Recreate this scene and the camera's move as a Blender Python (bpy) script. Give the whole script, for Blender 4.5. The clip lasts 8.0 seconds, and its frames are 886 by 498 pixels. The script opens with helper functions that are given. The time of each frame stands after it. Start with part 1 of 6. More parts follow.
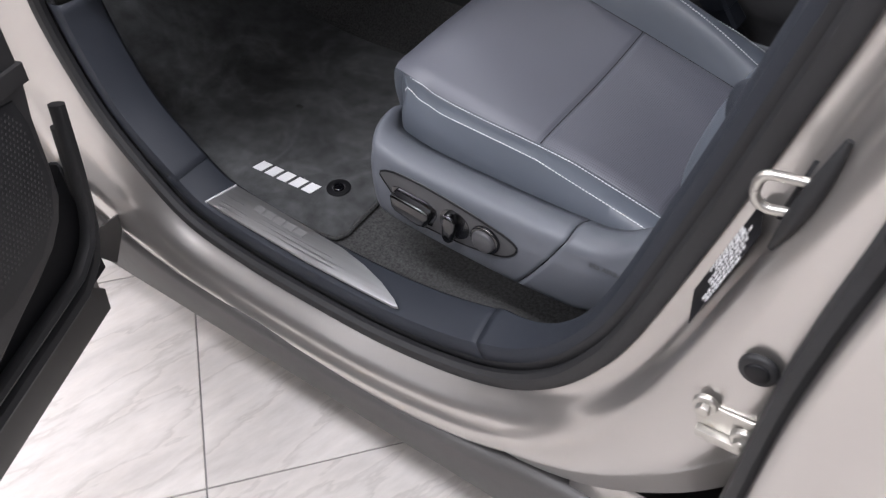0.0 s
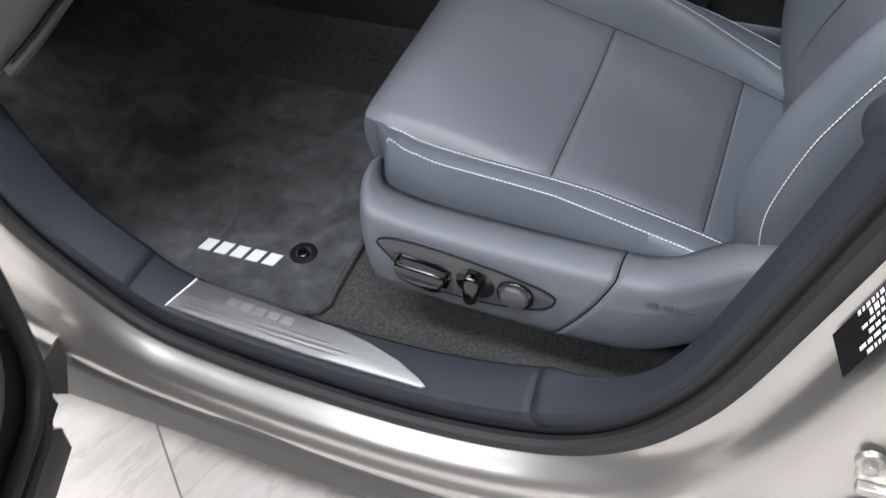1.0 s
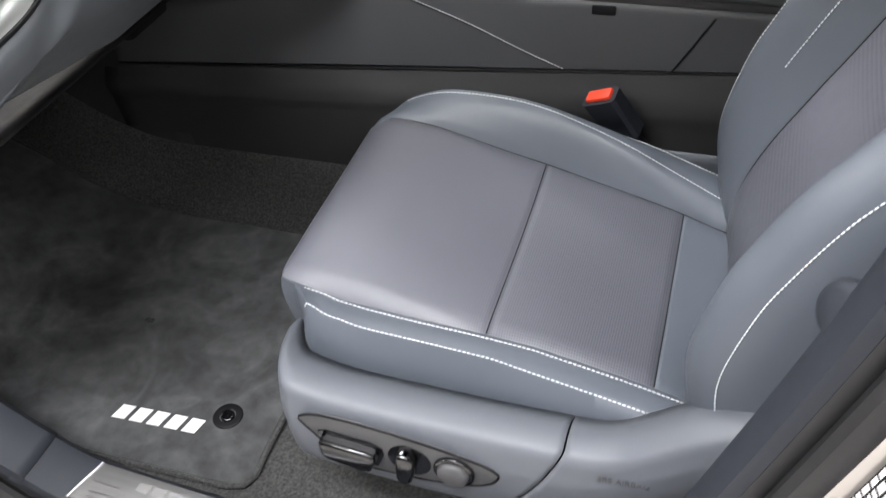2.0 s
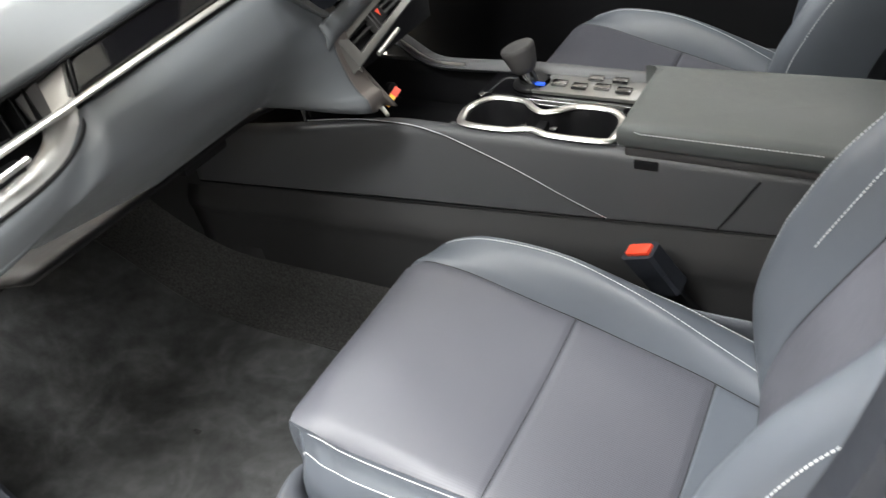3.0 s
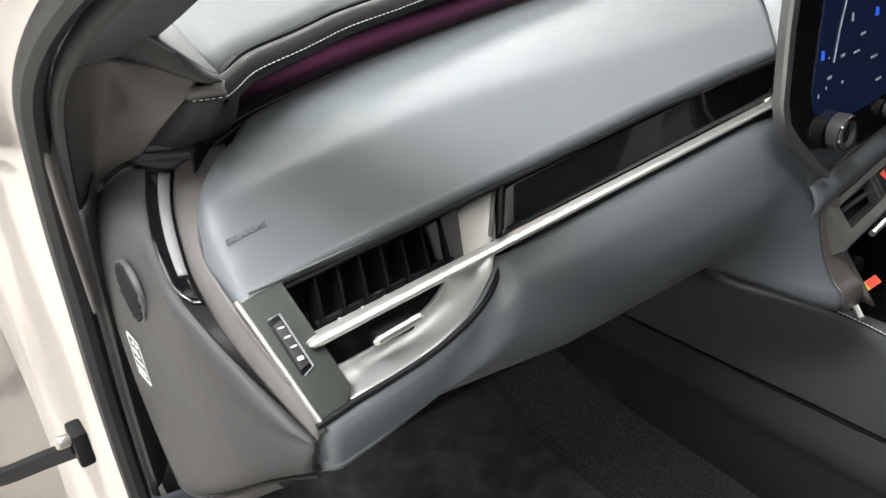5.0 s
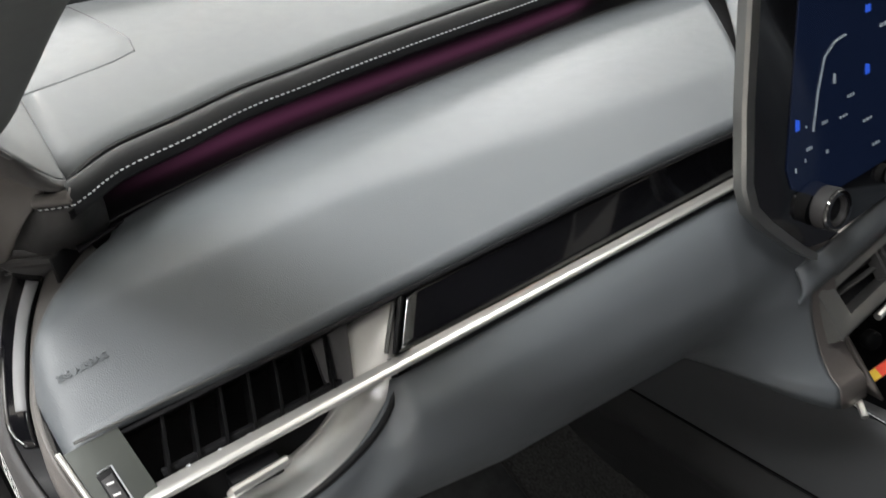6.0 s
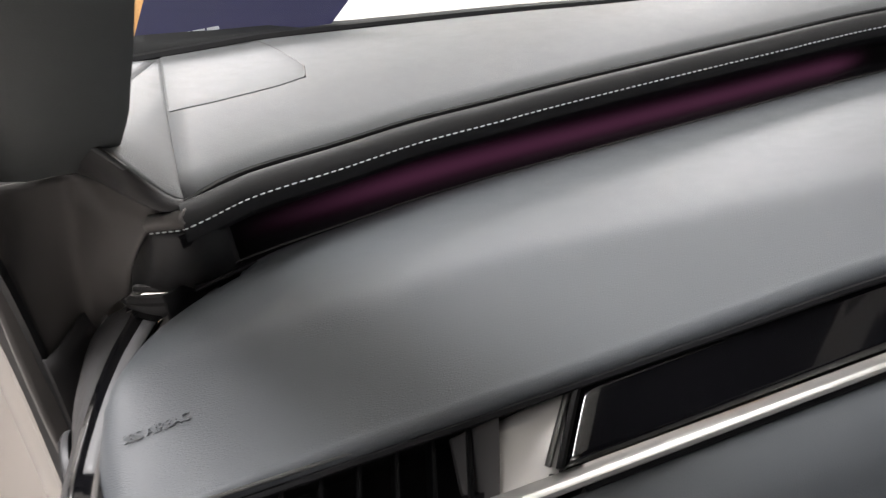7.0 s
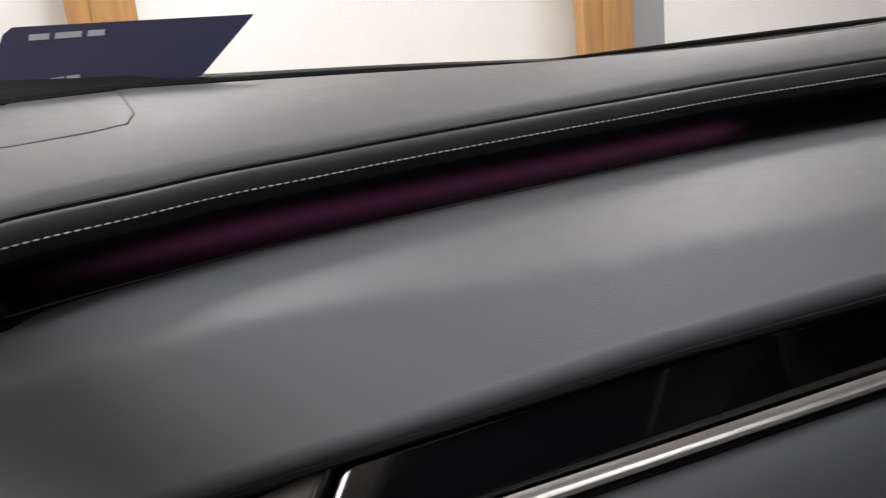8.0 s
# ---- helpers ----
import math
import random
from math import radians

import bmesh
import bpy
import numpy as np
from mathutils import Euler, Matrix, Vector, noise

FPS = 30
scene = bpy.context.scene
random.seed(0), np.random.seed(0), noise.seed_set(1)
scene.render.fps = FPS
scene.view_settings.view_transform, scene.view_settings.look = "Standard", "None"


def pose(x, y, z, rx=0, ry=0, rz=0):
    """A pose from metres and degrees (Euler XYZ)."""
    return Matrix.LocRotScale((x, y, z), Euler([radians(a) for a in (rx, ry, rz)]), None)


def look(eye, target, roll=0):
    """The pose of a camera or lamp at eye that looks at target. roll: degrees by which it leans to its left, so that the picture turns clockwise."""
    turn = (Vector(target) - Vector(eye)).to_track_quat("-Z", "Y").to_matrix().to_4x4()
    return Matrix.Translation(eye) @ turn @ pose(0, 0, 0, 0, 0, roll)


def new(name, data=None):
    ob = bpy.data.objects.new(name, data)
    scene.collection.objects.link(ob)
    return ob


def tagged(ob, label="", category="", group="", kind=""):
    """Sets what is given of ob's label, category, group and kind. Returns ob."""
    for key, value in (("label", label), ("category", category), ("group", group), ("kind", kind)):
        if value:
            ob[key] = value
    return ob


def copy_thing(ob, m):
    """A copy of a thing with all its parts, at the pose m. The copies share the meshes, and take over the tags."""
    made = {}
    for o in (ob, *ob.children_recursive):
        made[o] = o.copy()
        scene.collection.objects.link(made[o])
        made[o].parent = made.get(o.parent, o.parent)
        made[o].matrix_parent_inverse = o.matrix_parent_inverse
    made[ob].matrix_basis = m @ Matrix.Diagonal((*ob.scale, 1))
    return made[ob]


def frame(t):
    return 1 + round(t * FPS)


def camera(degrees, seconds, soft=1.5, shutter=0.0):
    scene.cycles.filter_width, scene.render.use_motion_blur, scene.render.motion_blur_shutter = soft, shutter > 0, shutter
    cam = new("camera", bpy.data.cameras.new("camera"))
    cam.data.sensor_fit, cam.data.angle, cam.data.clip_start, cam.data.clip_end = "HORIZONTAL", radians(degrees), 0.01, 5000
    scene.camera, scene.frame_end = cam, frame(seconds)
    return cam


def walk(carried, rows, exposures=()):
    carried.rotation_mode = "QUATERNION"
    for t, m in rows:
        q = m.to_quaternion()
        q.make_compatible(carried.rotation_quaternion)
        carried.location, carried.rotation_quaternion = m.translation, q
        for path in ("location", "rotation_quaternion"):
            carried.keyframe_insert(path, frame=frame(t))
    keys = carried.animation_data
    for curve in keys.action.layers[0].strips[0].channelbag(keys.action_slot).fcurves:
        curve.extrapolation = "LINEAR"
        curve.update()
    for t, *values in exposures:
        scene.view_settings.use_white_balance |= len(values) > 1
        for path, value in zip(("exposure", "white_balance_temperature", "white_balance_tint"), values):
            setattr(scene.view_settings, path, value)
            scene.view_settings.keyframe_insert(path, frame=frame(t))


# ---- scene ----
cam = camera(54.5, 8.0, soft=1.25, shutter=0.3)
# seconds, eye, target, roll
PATH = [
    (0, (0.989, -0.52, 1.471), (0.145, 0.576, 0.027), -3.1),
    (0.5, (0.845, -0.476, 1.442), (0.085, 0.644, -0.03), -5.6),
    (1, (0.74, -0.451, 1.437), (0.141, 0.757, -0.041), -6.1),
    (1.5, (0.705, -0.392, 1.427), (0.196, 0.931, 0.017), -6.4),
    (1.7, (0.7, -0.367, 1.427), (0.202, 0.993, 0.049), -5.5),
    (2.8, (0.874, -0.206, 1.468), (0.048, 1.171, 0.276), -8.7),
    (3, (0.854, -0.204, 1.487), (-0.005, 1.183, 0.33), -8.4),
    (3.5, (0.757, -0.176, 1.514), (-0.241, 1.139, 0.385), -8.3),
    (4, (0.657, -0.135, 1.516), (-0.586, 1.005, 0.442), -5.6),
    (4.2, (0.628, -0.116, 1.505), (-0.709, 0.963, 0.481), -5.4),
    (5.3, (0.524, 0.037, 1.479), (-0.905, 0.99, 0.455), -4.5),
    (5.5, (0.522, 0.085, 1.487), (-0.923, 1.01, 0.46), -5.2),
    (6, (0.516, 0.157, 1.486), (-1.001, 1.025, 0.513), -7.1),
    (6.5, (0.471, 0.178, 1.445), (-1.23, 0.776, 0.579), -9.4),
    (7, (0.408, 0.229, 1.395), (-1.4, 0.716, 0.693), -7.8),
    (7.5, (0.401, 0.289, 1.363), (-1.457, 0.742, 0.777), -6.6),
    (8, (0.405, 0.35, 1.361), (-1.438, 0.898, 0.811), -5.9),
]
EXPOSURE = [(0.0, -0.06, 6000, 16), (0.5, 0.05, 5850, 12), (1.0, 0.24, 5950, 11), (1.7, 0.55, 6150, 12), (2.8, 1.03, 6400, 9), (3.5, 1.04, 6450, 7), (4.2, 0.92, 6400, 10), (5.3, 0.60, 6250, 6), (6.5, 0.08, 6400, 12), (7.0, -0.02, 6400, 14), (7.5, -0.58, 6400, 15), (8.0, -0.88, 6450, 17)]
walk(cam, [(t, look(eye, target, roll)) for t, eye, target, roll in PATH], EXPOSURE)

# ---- light: a showroom with a bright ceiling ----
world = bpy.data.worlds.new("showroom_air")
scene.world = world
world.use_nodes = True
world.node_tree.nodes["Background"].inputs[0].default_value = (0.9, 0.95, 1.0, 1)
world.node_tree.nodes["Background"].inputs[1].default_value = 0.12
# watts of each ceiling panel, by its place: the front wall is washed brightest
LAMP_POWER = {(-5.4, -3.6): 30, (-5.4, 0.4): 320, (-5.4, 4.4): 270, (-1.2, -2.6): 80, (-1.6, 1.8): 50, (0.6, -1.15): 150,
              (3.6, -2.4): 45, (0.9, 4.4): 20, (3.6, 0.4): 55, (3.6, 4.4): 20}


# ---- materials ----
def ramp_node(nt, fac, stops):
    node = nt.nodes.new("ShaderNodeValToRGB")
    els = node.color_ramp.elements
    while len(els) < len(stops):
        els.new(0.5)
    for e, (p, c) in zip(els, stops):
        e.position, e.color = p, (*c, 1)
    nt.links.new(fac, node.inputs[0])
    return node.outputs[0]


def noise_node(nt, co, scale, detail=3.0, rough=0.55, stretch=None):
    if stretch:
        mp = nt.nodes.new("ShaderNodeMapping")
        mp.inputs["Scale"].default_value = stretch
        nt.links.new(co, mp.inputs[0])
        co = mp.outputs[0]
    node = nt.nodes.new("ShaderNodeTexNoise")
    node.inputs["Scale"].default_value, node.inputs["Detail"].default_value, node.inputs["Roughness"].default_value = scale, detail, rough
    nt.links.new(co, node.inputs["Vector"])
    return node.outputs["Fac"]


def material(name, base, rough=0.5, metal=0.0, vary=0.12, large=3.0, grain=0.0, grain_scale=900.0, kind="noise", coat=0.0, rough_vary=0.08,
             spec=0.5, stretch=None, sheen=0.0, perforated=0.0, coat_rough=0.12):
    m = bpy.data.materials.new(name)
    m.use_nodes = True
    nt = m.node_tree
    b = nt.nodes["Principled BSDF"]
    co = nt.nodes.new("ShaderNodeTexCoord").outputs["Object"]
    n1 = noise_node(nt, co, large, 4.0, 0.6, stretch)
    n2 = noise_node(nt, co, large * 23, 3.0, 0.6, stretch)
    mix = nt.nodes.new("ShaderNodeMath")
    mix.operation = "MULTIPLY_ADD"
    nt.links.new(n2, mix.inputs[0])
    mix.inputs[1].default_value = 0.35
    nt.links.new(n1, mix.inputs[2])
    lo, hi = [c * (1 - vary) for c in base], [min(1, c * (1 + vary)) for c in base]
    col = ramp_node(nt, mix.outputs[0], [(0.42, lo), (0.93, hi)])
    rr = nt.nodes.new("ShaderNodeMapRange")
    rr.inputs["To Min"].default_value, rr.inputs["To Max"].default_value = max(0.02, rough - rough_vary), min(1, rough + rough_vary)
    nt.links.new(n2, rr.inputs[0])
    nt.links.new(rr.outputs[0], b.inputs["Roughness"])
    b.inputs["Metallic"].default_value = metal
    b.inputs["Coat Weight"].default_value = coat
    b.inputs["Coat Roughness"].default_value = coat_rough
    b.inputs["Specular IOR Level"].default_value = spec
    if sheen:
        b.inputs["Sheen Weight"].default_value, b.inputs["Sheen Roughness"].default_value = sheen, 0.4
    height = None
    if grain:
        if kind == "leather":
            v = nt.nodes.new("ShaderNodeTexVoronoi")
            v.feature = "DISTANCE_TO_EDGE"
            v.inputs["Scale"].default_value = grain_scale
            nt.links.new(co, v.inputs["Vector"])
            height = v.outputs["Distance"]
        else:
            height = noise_node(nt, co, grain_scale, 2.0, 0.6, stretch)
    if perforated:
        v = nt.nodes.new("ShaderNodeTexVoronoi")
        v.inputs["Scale"].default_value, v.inputs["Randomness"].default_value = perforated, 0.0
        mp = nt.nodes.new("ShaderNodeMapping")
        mp.inputs["Scale"].default_value = (1, 1, 0.02)
        nt.links.new(co, mp.inputs[0])
        nt.links.new(mp.outputs[0], v.inputs["Vector"])
        dots = nt.nodes.new("ShaderNodeMapRange")
        dots.inputs["From Min"].default_value, dots.inputs["From Max"].default_value = 0.26, 0.40
        nt.links.new(v.outputs["Distance"], dots.inputs[0])
        mul = nt.nodes.new("ShaderNodeMix")
        mul.data_type, mul.blend_type = "RGBA", "MIX"
        mul.inputs["A"].default_value = (*[c * 0.6 for c in base], 1)
        nt.links.new(dots.outputs[0], mul.inputs["Factor"])
        nt.links.new(col, mul.inputs["B"])
        col = mul.outputs["Result"]
    nt.links.new(col, b.inputs["Base Color"])
    if height is not None:
        bump = nt.nodes.new("ShaderNodeBump")
        bump.inputs["Strength"].default_value, bump.inputs["Distance"].default_value = grain, 0.0006
        nt.links.new(height, bump.inputs["Height"])
        nt.links.new(bump.outputs[0], b.inputs["Normal"])
    return m


def glow(name, color, strength):
    m = bpy.data.materials.new(name)
    m.use_nodes = True
    b = m.node_tree.nodes["Principled BSDF"]
    b.inputs["Base Color"].default_value = (*[c * 0.3 for c in color], 1)
    b.inputs["Emission Color"].default_value = (*color, 1)
    b.inputs["Emission Strength"].default_value = strength
    b.inputs["Roughness"].default_value = 0.35
    return m


LEATHER = material("slate_leather", (0.082, 0.093, 0.111), 0.42, vary=0.05, grain=0.25, grain_scale=900, kind="leather")
INSERT = material("perforated_slate_leather", (0.084, 0.086, 0.103), 0.45, vary=0.05, grain=0.2, grain_scale=900, kind="leather", perforated=320)
DASH = material("slate_soft_dash", (0.085, 0.093, 0.101), 0.50, vary=0.05, grain=0.35, grain_scale=700, kind="leather", spec=0.55)
DASH_TOP = material("grey_soft_dash_top", (0.080, 0.085, 0.088), 0.58, vary=0.04, grain=0.4, grain_scale=650, kind="leather", spec=0.6)
ROLL = material("black_leather_roll", (0.008, 0.008, 0.009), 0.5, vary=0.1, grain=0.3, grain_scale=800, kind="leather", spec=0.3)
PLASTIC = material("charcoal_grained_plastic", (0.038, 0.0365, 0.037), 0.6, vary=0.1, grain=0.35, grain_scale=1100, kind="leather")
TRIM = material("blue_grey_trim_plastic", (0.019, 0.022, 0.029), 0.6, vary=0.08, grain=0.25, grain_scale=1200, kind="leather", spec=0.3)
SEATPLASTIC = material("slate_seat_plastic", (0.092, 0.099, 0.114), 0.5, vary=0.05, grain=0.25, grain_scale=1100, kind="leather")
SWITCHPLATE = material("grey_switch_plate", (0.055, 0.055, 0.058), 0.45, vary=0.05)
DARK = material("black_plastic", (0.007, 0.007, 0.008), 0.55, vary=0.15, grain=0.2, grain_scale=900, spec=0.22)
PIANO = material("gloss_black", (0.004, 0.004, 0.005), 0.05, vary=0.1, rough_vary=0.015, coat=0.6)
# lighter copy of the charcoal plastic: the light it lacks is in the colour
LITPLASTIC = material("lit_charcoal_plastic", (0.100, 0.093, 0.088), 0.6, vary=0.06, grain=0.3, grain_scale=1100, kind="leather")
RUBBER = material("black_rubber_seal", (0.011, 0.011, 0.012), 0.6, vary=0.2, large=9, grain=0.15, grain_scale=500)
CLAD = material("dark_grey_cladding", (0.055, 0.052, 0.050), 0.5, vary=0.1, grain=0.3, grain_scale=900, kind="leather")
PAINT = material("warm_silver_car_paint", (0.45, 0.430, 0.408), 0.30, metal=0.85, vary=0.02, rough_vary=0.0, coat=0.9, coat_rough=0.04)
BOWL = material("pale_satin_silver", (0.58, 0.58, 0.57), 0.36, metal=0.65, vary=0.03)
# warm reflection on the slate beside the stack, put into the colour
WARMTINT = material("warm_tinted_satin", (0.15, 0.135, 0.127), 0.38, metal=0.6, vary=0.03)
SATIN = material("satin_silver", (0.62, 0.61, 0.59), 0.30, metal=0.9, vary=0.03, rough_vary=0.05)
BARSILVER = material("pale_satin_bar", (0.60, 0.59, 0.57), 0.33, metal=0.75, vary=0.02, rough_vary=0.04)
BLACKCHROME = material("black_chrome", (0.055, 0.055, 0.058), 0.09, metal=1.0, vary=0.03, rough_vary=0.02, coat=0.5)
CHROME = material("dark_chrome", (0.22, 0.22, 0.225), 0.10, metal=1.0, vary=0.03, rough_vary=0.02)
BRUSHED = material("brushed_scuff_metal", (0.24, 0.24, 0.245), 0.40, metal=0.9, vary=0.08, large=6, rough_vary=0.1, stretch=(0.6, 40, 40))
METALGREY = material("grey_metal_frame", (0.22, 0.22, 0.215), 0.32, metal=0.8, vary=0.03)
STEEL = material("zinc_plated_steel", (0.47, 0.455, 0.42), 0.36, metal=0.9, vary=0.08)
FIN = material("black_vent_plastic", (0.0032, 0.0032, 0.0035), 0.6, vary=0.1, spec=0.12)
BLADE = material("pale_satin_blade", (0.60, 0.59, 0.57), 0.42, metal=0.45, vary=0.03)
GUIDE = material("grey_light_guide", (0.19, 0.19, 0.195), 0.45, vary=0.04)
VENTPLATE = material("olive_grey_satin_plate", (0.062, 0.067, 0.061), 0.38, metal=0.3, vary=0.04)
CARPET = material("black_loop_carpet", (0.048, 0.048, 0.047), 0.95, vary=0.65, large=220, grain=1.0, grain_scale=420, spec=0.2, sheen=0.05)


def velour_material():
    """Black velour whose pile lies in swirled, brushed patches."""
    m = material("black_velour_mat", (0.064, 0.066, 0.067), 0.92, vary=0.35, large=30, grain=0.8, grain_scale=900, spec=0.2, sheen=0.25)
    nt = m.node_tree
    b = nt.nodes["Principled BSDF"]
    co = nt.nodes.new("ShaderNodeTexCoord").outputs["Object"]
    swirl = nt.nodes.new("ShaderNodeTexNoise")
    swirl.inputs["Scale"].default_value, swirl.inputs["Detail"].default_value, swirl.inputs["Distortion"].default_value = 7.0, 2.5, 1.6
    nt.links.new(co, swirl.inputs["Vector"])
    patches = ramp_node(nt, swirl.outputs["Fac"], [(0.36, (0.72, 0.72, 0.72)), (0.50, (0.90, 0.90, 0.90)), (0.60, (1.18, 1.18, 1.17)), (0.70, (1.0, 1.0, 1.0))])
    mul = nt.nodes.new("ShaderNodeMix")
    mul.data_type, mul.blend_type = "RGBA", "MULTIPLY"
    mul.inputs["Factor"].default_value = 1.0
    nt.links.new(b.inputs["Base Color"].links[0].from_socket, mul.inputs["A"])
    nt.links.new(patches, mul.inputs["B"])
    nt.links.new(mul.outputs["Result"], b.inputs["Base Color"])
    return m


MAT = velour_material()
THREAD = material("pale_grey_thread", (0.56, 0.58, 0.60), 0.7, vary=0.1, large=200)
LOGO = material("white_embroidery", (0.72, 0.72, 0.72), 0.6, vary=0.08, large=300)
WHITE = material("white_print", (0.7, 0.7, 0.7), 0.55, vary=0.05)
PALEGREY = material("pale_grey_plastic", (0.35, 0.36, 0.38), 0.4, vary=0.05)
RED = material("red_button_plastic", (0.85, 0.07, 0.03), 0.4, vary=0.05)
YELLOW = material("yellow_sticker", (0.75, 0.50, 0.03), 0.5, vary=0.05)
NAVY = material("navy_board", (0.004, 0.003, 0.046), 0.6, vary=0.15, large=5)
WALLPAINT = material("white_wall_paint", (0.88, 0.87, 0.85), 0.7, vary=0.03, grain=0.1, grain_scale=60)
# grey of the unseen walls, chosen to cut the light they bounce
GREYWALL = material("bounce_dimming_grey", (0.33, 0.325, 0.32), 0.7, vary=0.03, grain=0.1, grain_scale=60)
WOOD = material("honey_oak", (0.50, 0.27, 0.10), 0.45, vary=0.25, large=3, stretch=(6, 6, 0.5), grain=0.2, grain_scale=150)
HEADLINER = material("dark_headliner", (0.05, 0.05, 0.052), 0.9, vary=0.04, grain=0.3, grain_scale=500)
BLUEICON = glow("blue_display_light", (0.03, 0.12, 0.8), 0.5)
WHITEICON = glow("white_display_light", (0.7, 0.8, 0.9), 0.10)
LAMP = glow("ceiling_panel_light", (1.0, 0.98, 0.95), 6.0)
DISPLAY = glow("dark_blue_display", (0.01, 0.018, 0.05), 0.25)
DISPLAY.node_tree.nodes["Principled BSDF"].inputs["Roughness"].default_value = 0.08


def ambient_material():
    """Black trim with the violet ambient light that shines along its middle."""
    m = material("violet_lit_black_trim", (0.008, 0.007, 0.009), 0.65, vary=0.1, spec=0.2)
    nt = m.node_tree
    b = nt.nodes["Principled BSDF"]
    att = nt.nodes.new("ShaderNodeAttribute")
    att.attribute_name = "lit"
    b.inputs["Emission Color"].default_value = (0.30, 0.085, 0.19, 1)
    mul = nt.nodes.new("ShaderNodeMath")
    mul.operation = "MULTIPLY"
    mul.inputs[1].default_value = 0.165
    nt.links.new(att.outputs["Fac"], mul.inputs[0])
    nt.links.new(mul.outputs[0], b.inputs["Emission Strength"])
    return m


AMBIENT = ambient_material()


def tile_material():
    m = material("polished_pale_stone_tile", (0.66, 0.65, 0.635), 0.48, vary=0.07, large=2.2, rough_vary=0.06, spec=0.14)
    nt = m.node_tree
    b = nt.nodes["Principled BSDF"]
    co = nt.nodes.new("ShaderNodeTexCoord").outputs["Object"]
    info = nt.nodes.new("ShaderNodeObjectInfo")
    add = nt.nodes.new("ShaderNodeVectorMath")
    add.operation = "ADD"
    cr = nt.nodes.new("ShaderNodeCombineXYZ")
    sc = nt.nodes.new("ShaderNodeMath")
    sc.operation = "MULTIPLY"
    sc.inputs[1].default_value = 37.0
    nt.links.new(info.outputs["Random"], sc.inputs[0])
    nt.links.new(sc.outputs[0], cr.inputs[0])
    nt.links.new(co, add.inputs[0])
    nt.links.new(cr.outputs[0], add.inputs[1])
    turn = nt.nodes.new("ShaderNodeMapping")
    turn.inputs["Rotation"].default_value = (0, 0, radians(68))
    nt.links.new(add.outputs[0], turn.inputs[0])
    wob = noise_node(nt, turn.outputs[0], 1.7, 5.0, 0.6, (1, 4.0, 1))
    veins = ramp_node(nt, wob, [(0.32, (0.46, 0.435, 0.41)), (0.42, (0.56, 0.53, 0.50)), (0.485, (0.60, 0.565, 0.53)), (0.50, (0.50, 0.47, 0.44)), (0.53, (0.585, 0.555, 0.525)), (0.66, (0.68, 0.64, 0.60))])
    fine = noise_node(nt, turn.outputs[0], 15, 5.0, 0.7, (1, 3.0, 1))
    mul = nt.nodes.new("ShaderNodeMix")
    mul.data_type, mul.blend_type = "RGBA", "MULTIPLY"
    mul.inputs["Factor"].default_value = 0.5
    nt.links.new(veins, mul.inputs["A"])
    nt.links.new(ramp_node(nt, fine, [(0.35, (0.86, 0.85, 0.83)), (0.6, (1, 1, 1))]), mul.inputs["B"])
    nt.links.new(mul.outputs["Result"], b.inputs["Base Color"])
    return m


TILE = tile_material()
GROUT = material("grey_grout", (0.22, 0.21, 0.2), 0.9, vary=0.15)


def glass_material():
    """Thin clear glass: it lets light straight through and mirrors a little."""
    m = bpy.data.materials.new("clear_windscreen_glass")
    m.use_nodes = True
    nt = m.node_tree
    nt.nodes.remove(nt.nodes["Principled BSDF"])
    clear, gloss = nt.nodes.new("ShaderNodeBsdfTransparent"), nt.nodes.new("ShaderNodeBsdfGlossy")
    clear.inputs["Color"].default_value = (0.96, 0.98, 0.97, 1)
    gloss.inputs["Roughness"].default_value = 0.0
    mix = nt.nodes.new("ShaderNodeMixShader")
    mix.inputs[0].default_value = 0.02
    nt.links.new(clear.outputs[0], mix.inputs[1])
    nt.links.new(gloss.outputs[0], mix.inputs[2])
    nt.links.new(mix.outputs[0], nt.nodes["Material Output"].inputs["Surface"])
    return m


GLASS = glass_material()


# ---- building blocks ----
def thing(name, base, label, category, group="", kind=""):
    ob = new(name)
    ob.empty_display_size = 0.05
    ob.location = base
    return tagged(ob, label, category, group, kind)


def base_of(ob):
    while ob.parent:
        ob = ob.parent
    return ob


def part(name, bm, mat, parent=None, label="", angle=40, solid=0.0, offset=-1.0, mats=()):
    me = bpy.data.meshes.new(name)
    if solid:
        # the thickness grows away from the open door side
        bm.normal_update()
        seen = Vector((0.6, -0.25, 1.5))
        if sum(f.normal.dot(seen - f.calc_center_median()) * f.calc_area() for f in bm.faces) < 0:
            bmesh.ops.reverse_faces(bm, faces=bm.faces)
    else:
        bmesh.ops.recalc_face_normals(bm, faces=bm.faces)
    bm.to_mesh(me)
    bm.free()
    me.materials.append(mat)
    for extra in mats:
        me.materials.append(extra)
    me.shade_smooth()
    me.set_sharp_from_angle(angle=radians(angle))
    ob = new(name, me)
    if parent is not None:
        ob.parent = parent
        root = base_of(parent)
        if parent is root and root.type == "EMPTY":
            ob.matrix_parent_inverse = Matrix.Translation(-Vector(root.location))
    if label:
        ob["label"] = label
    if solid:
        s = ob.modifiers.new("thickness", "SOLIDIFY")
        s.thickness, s.offset = solid, offset
    return ob


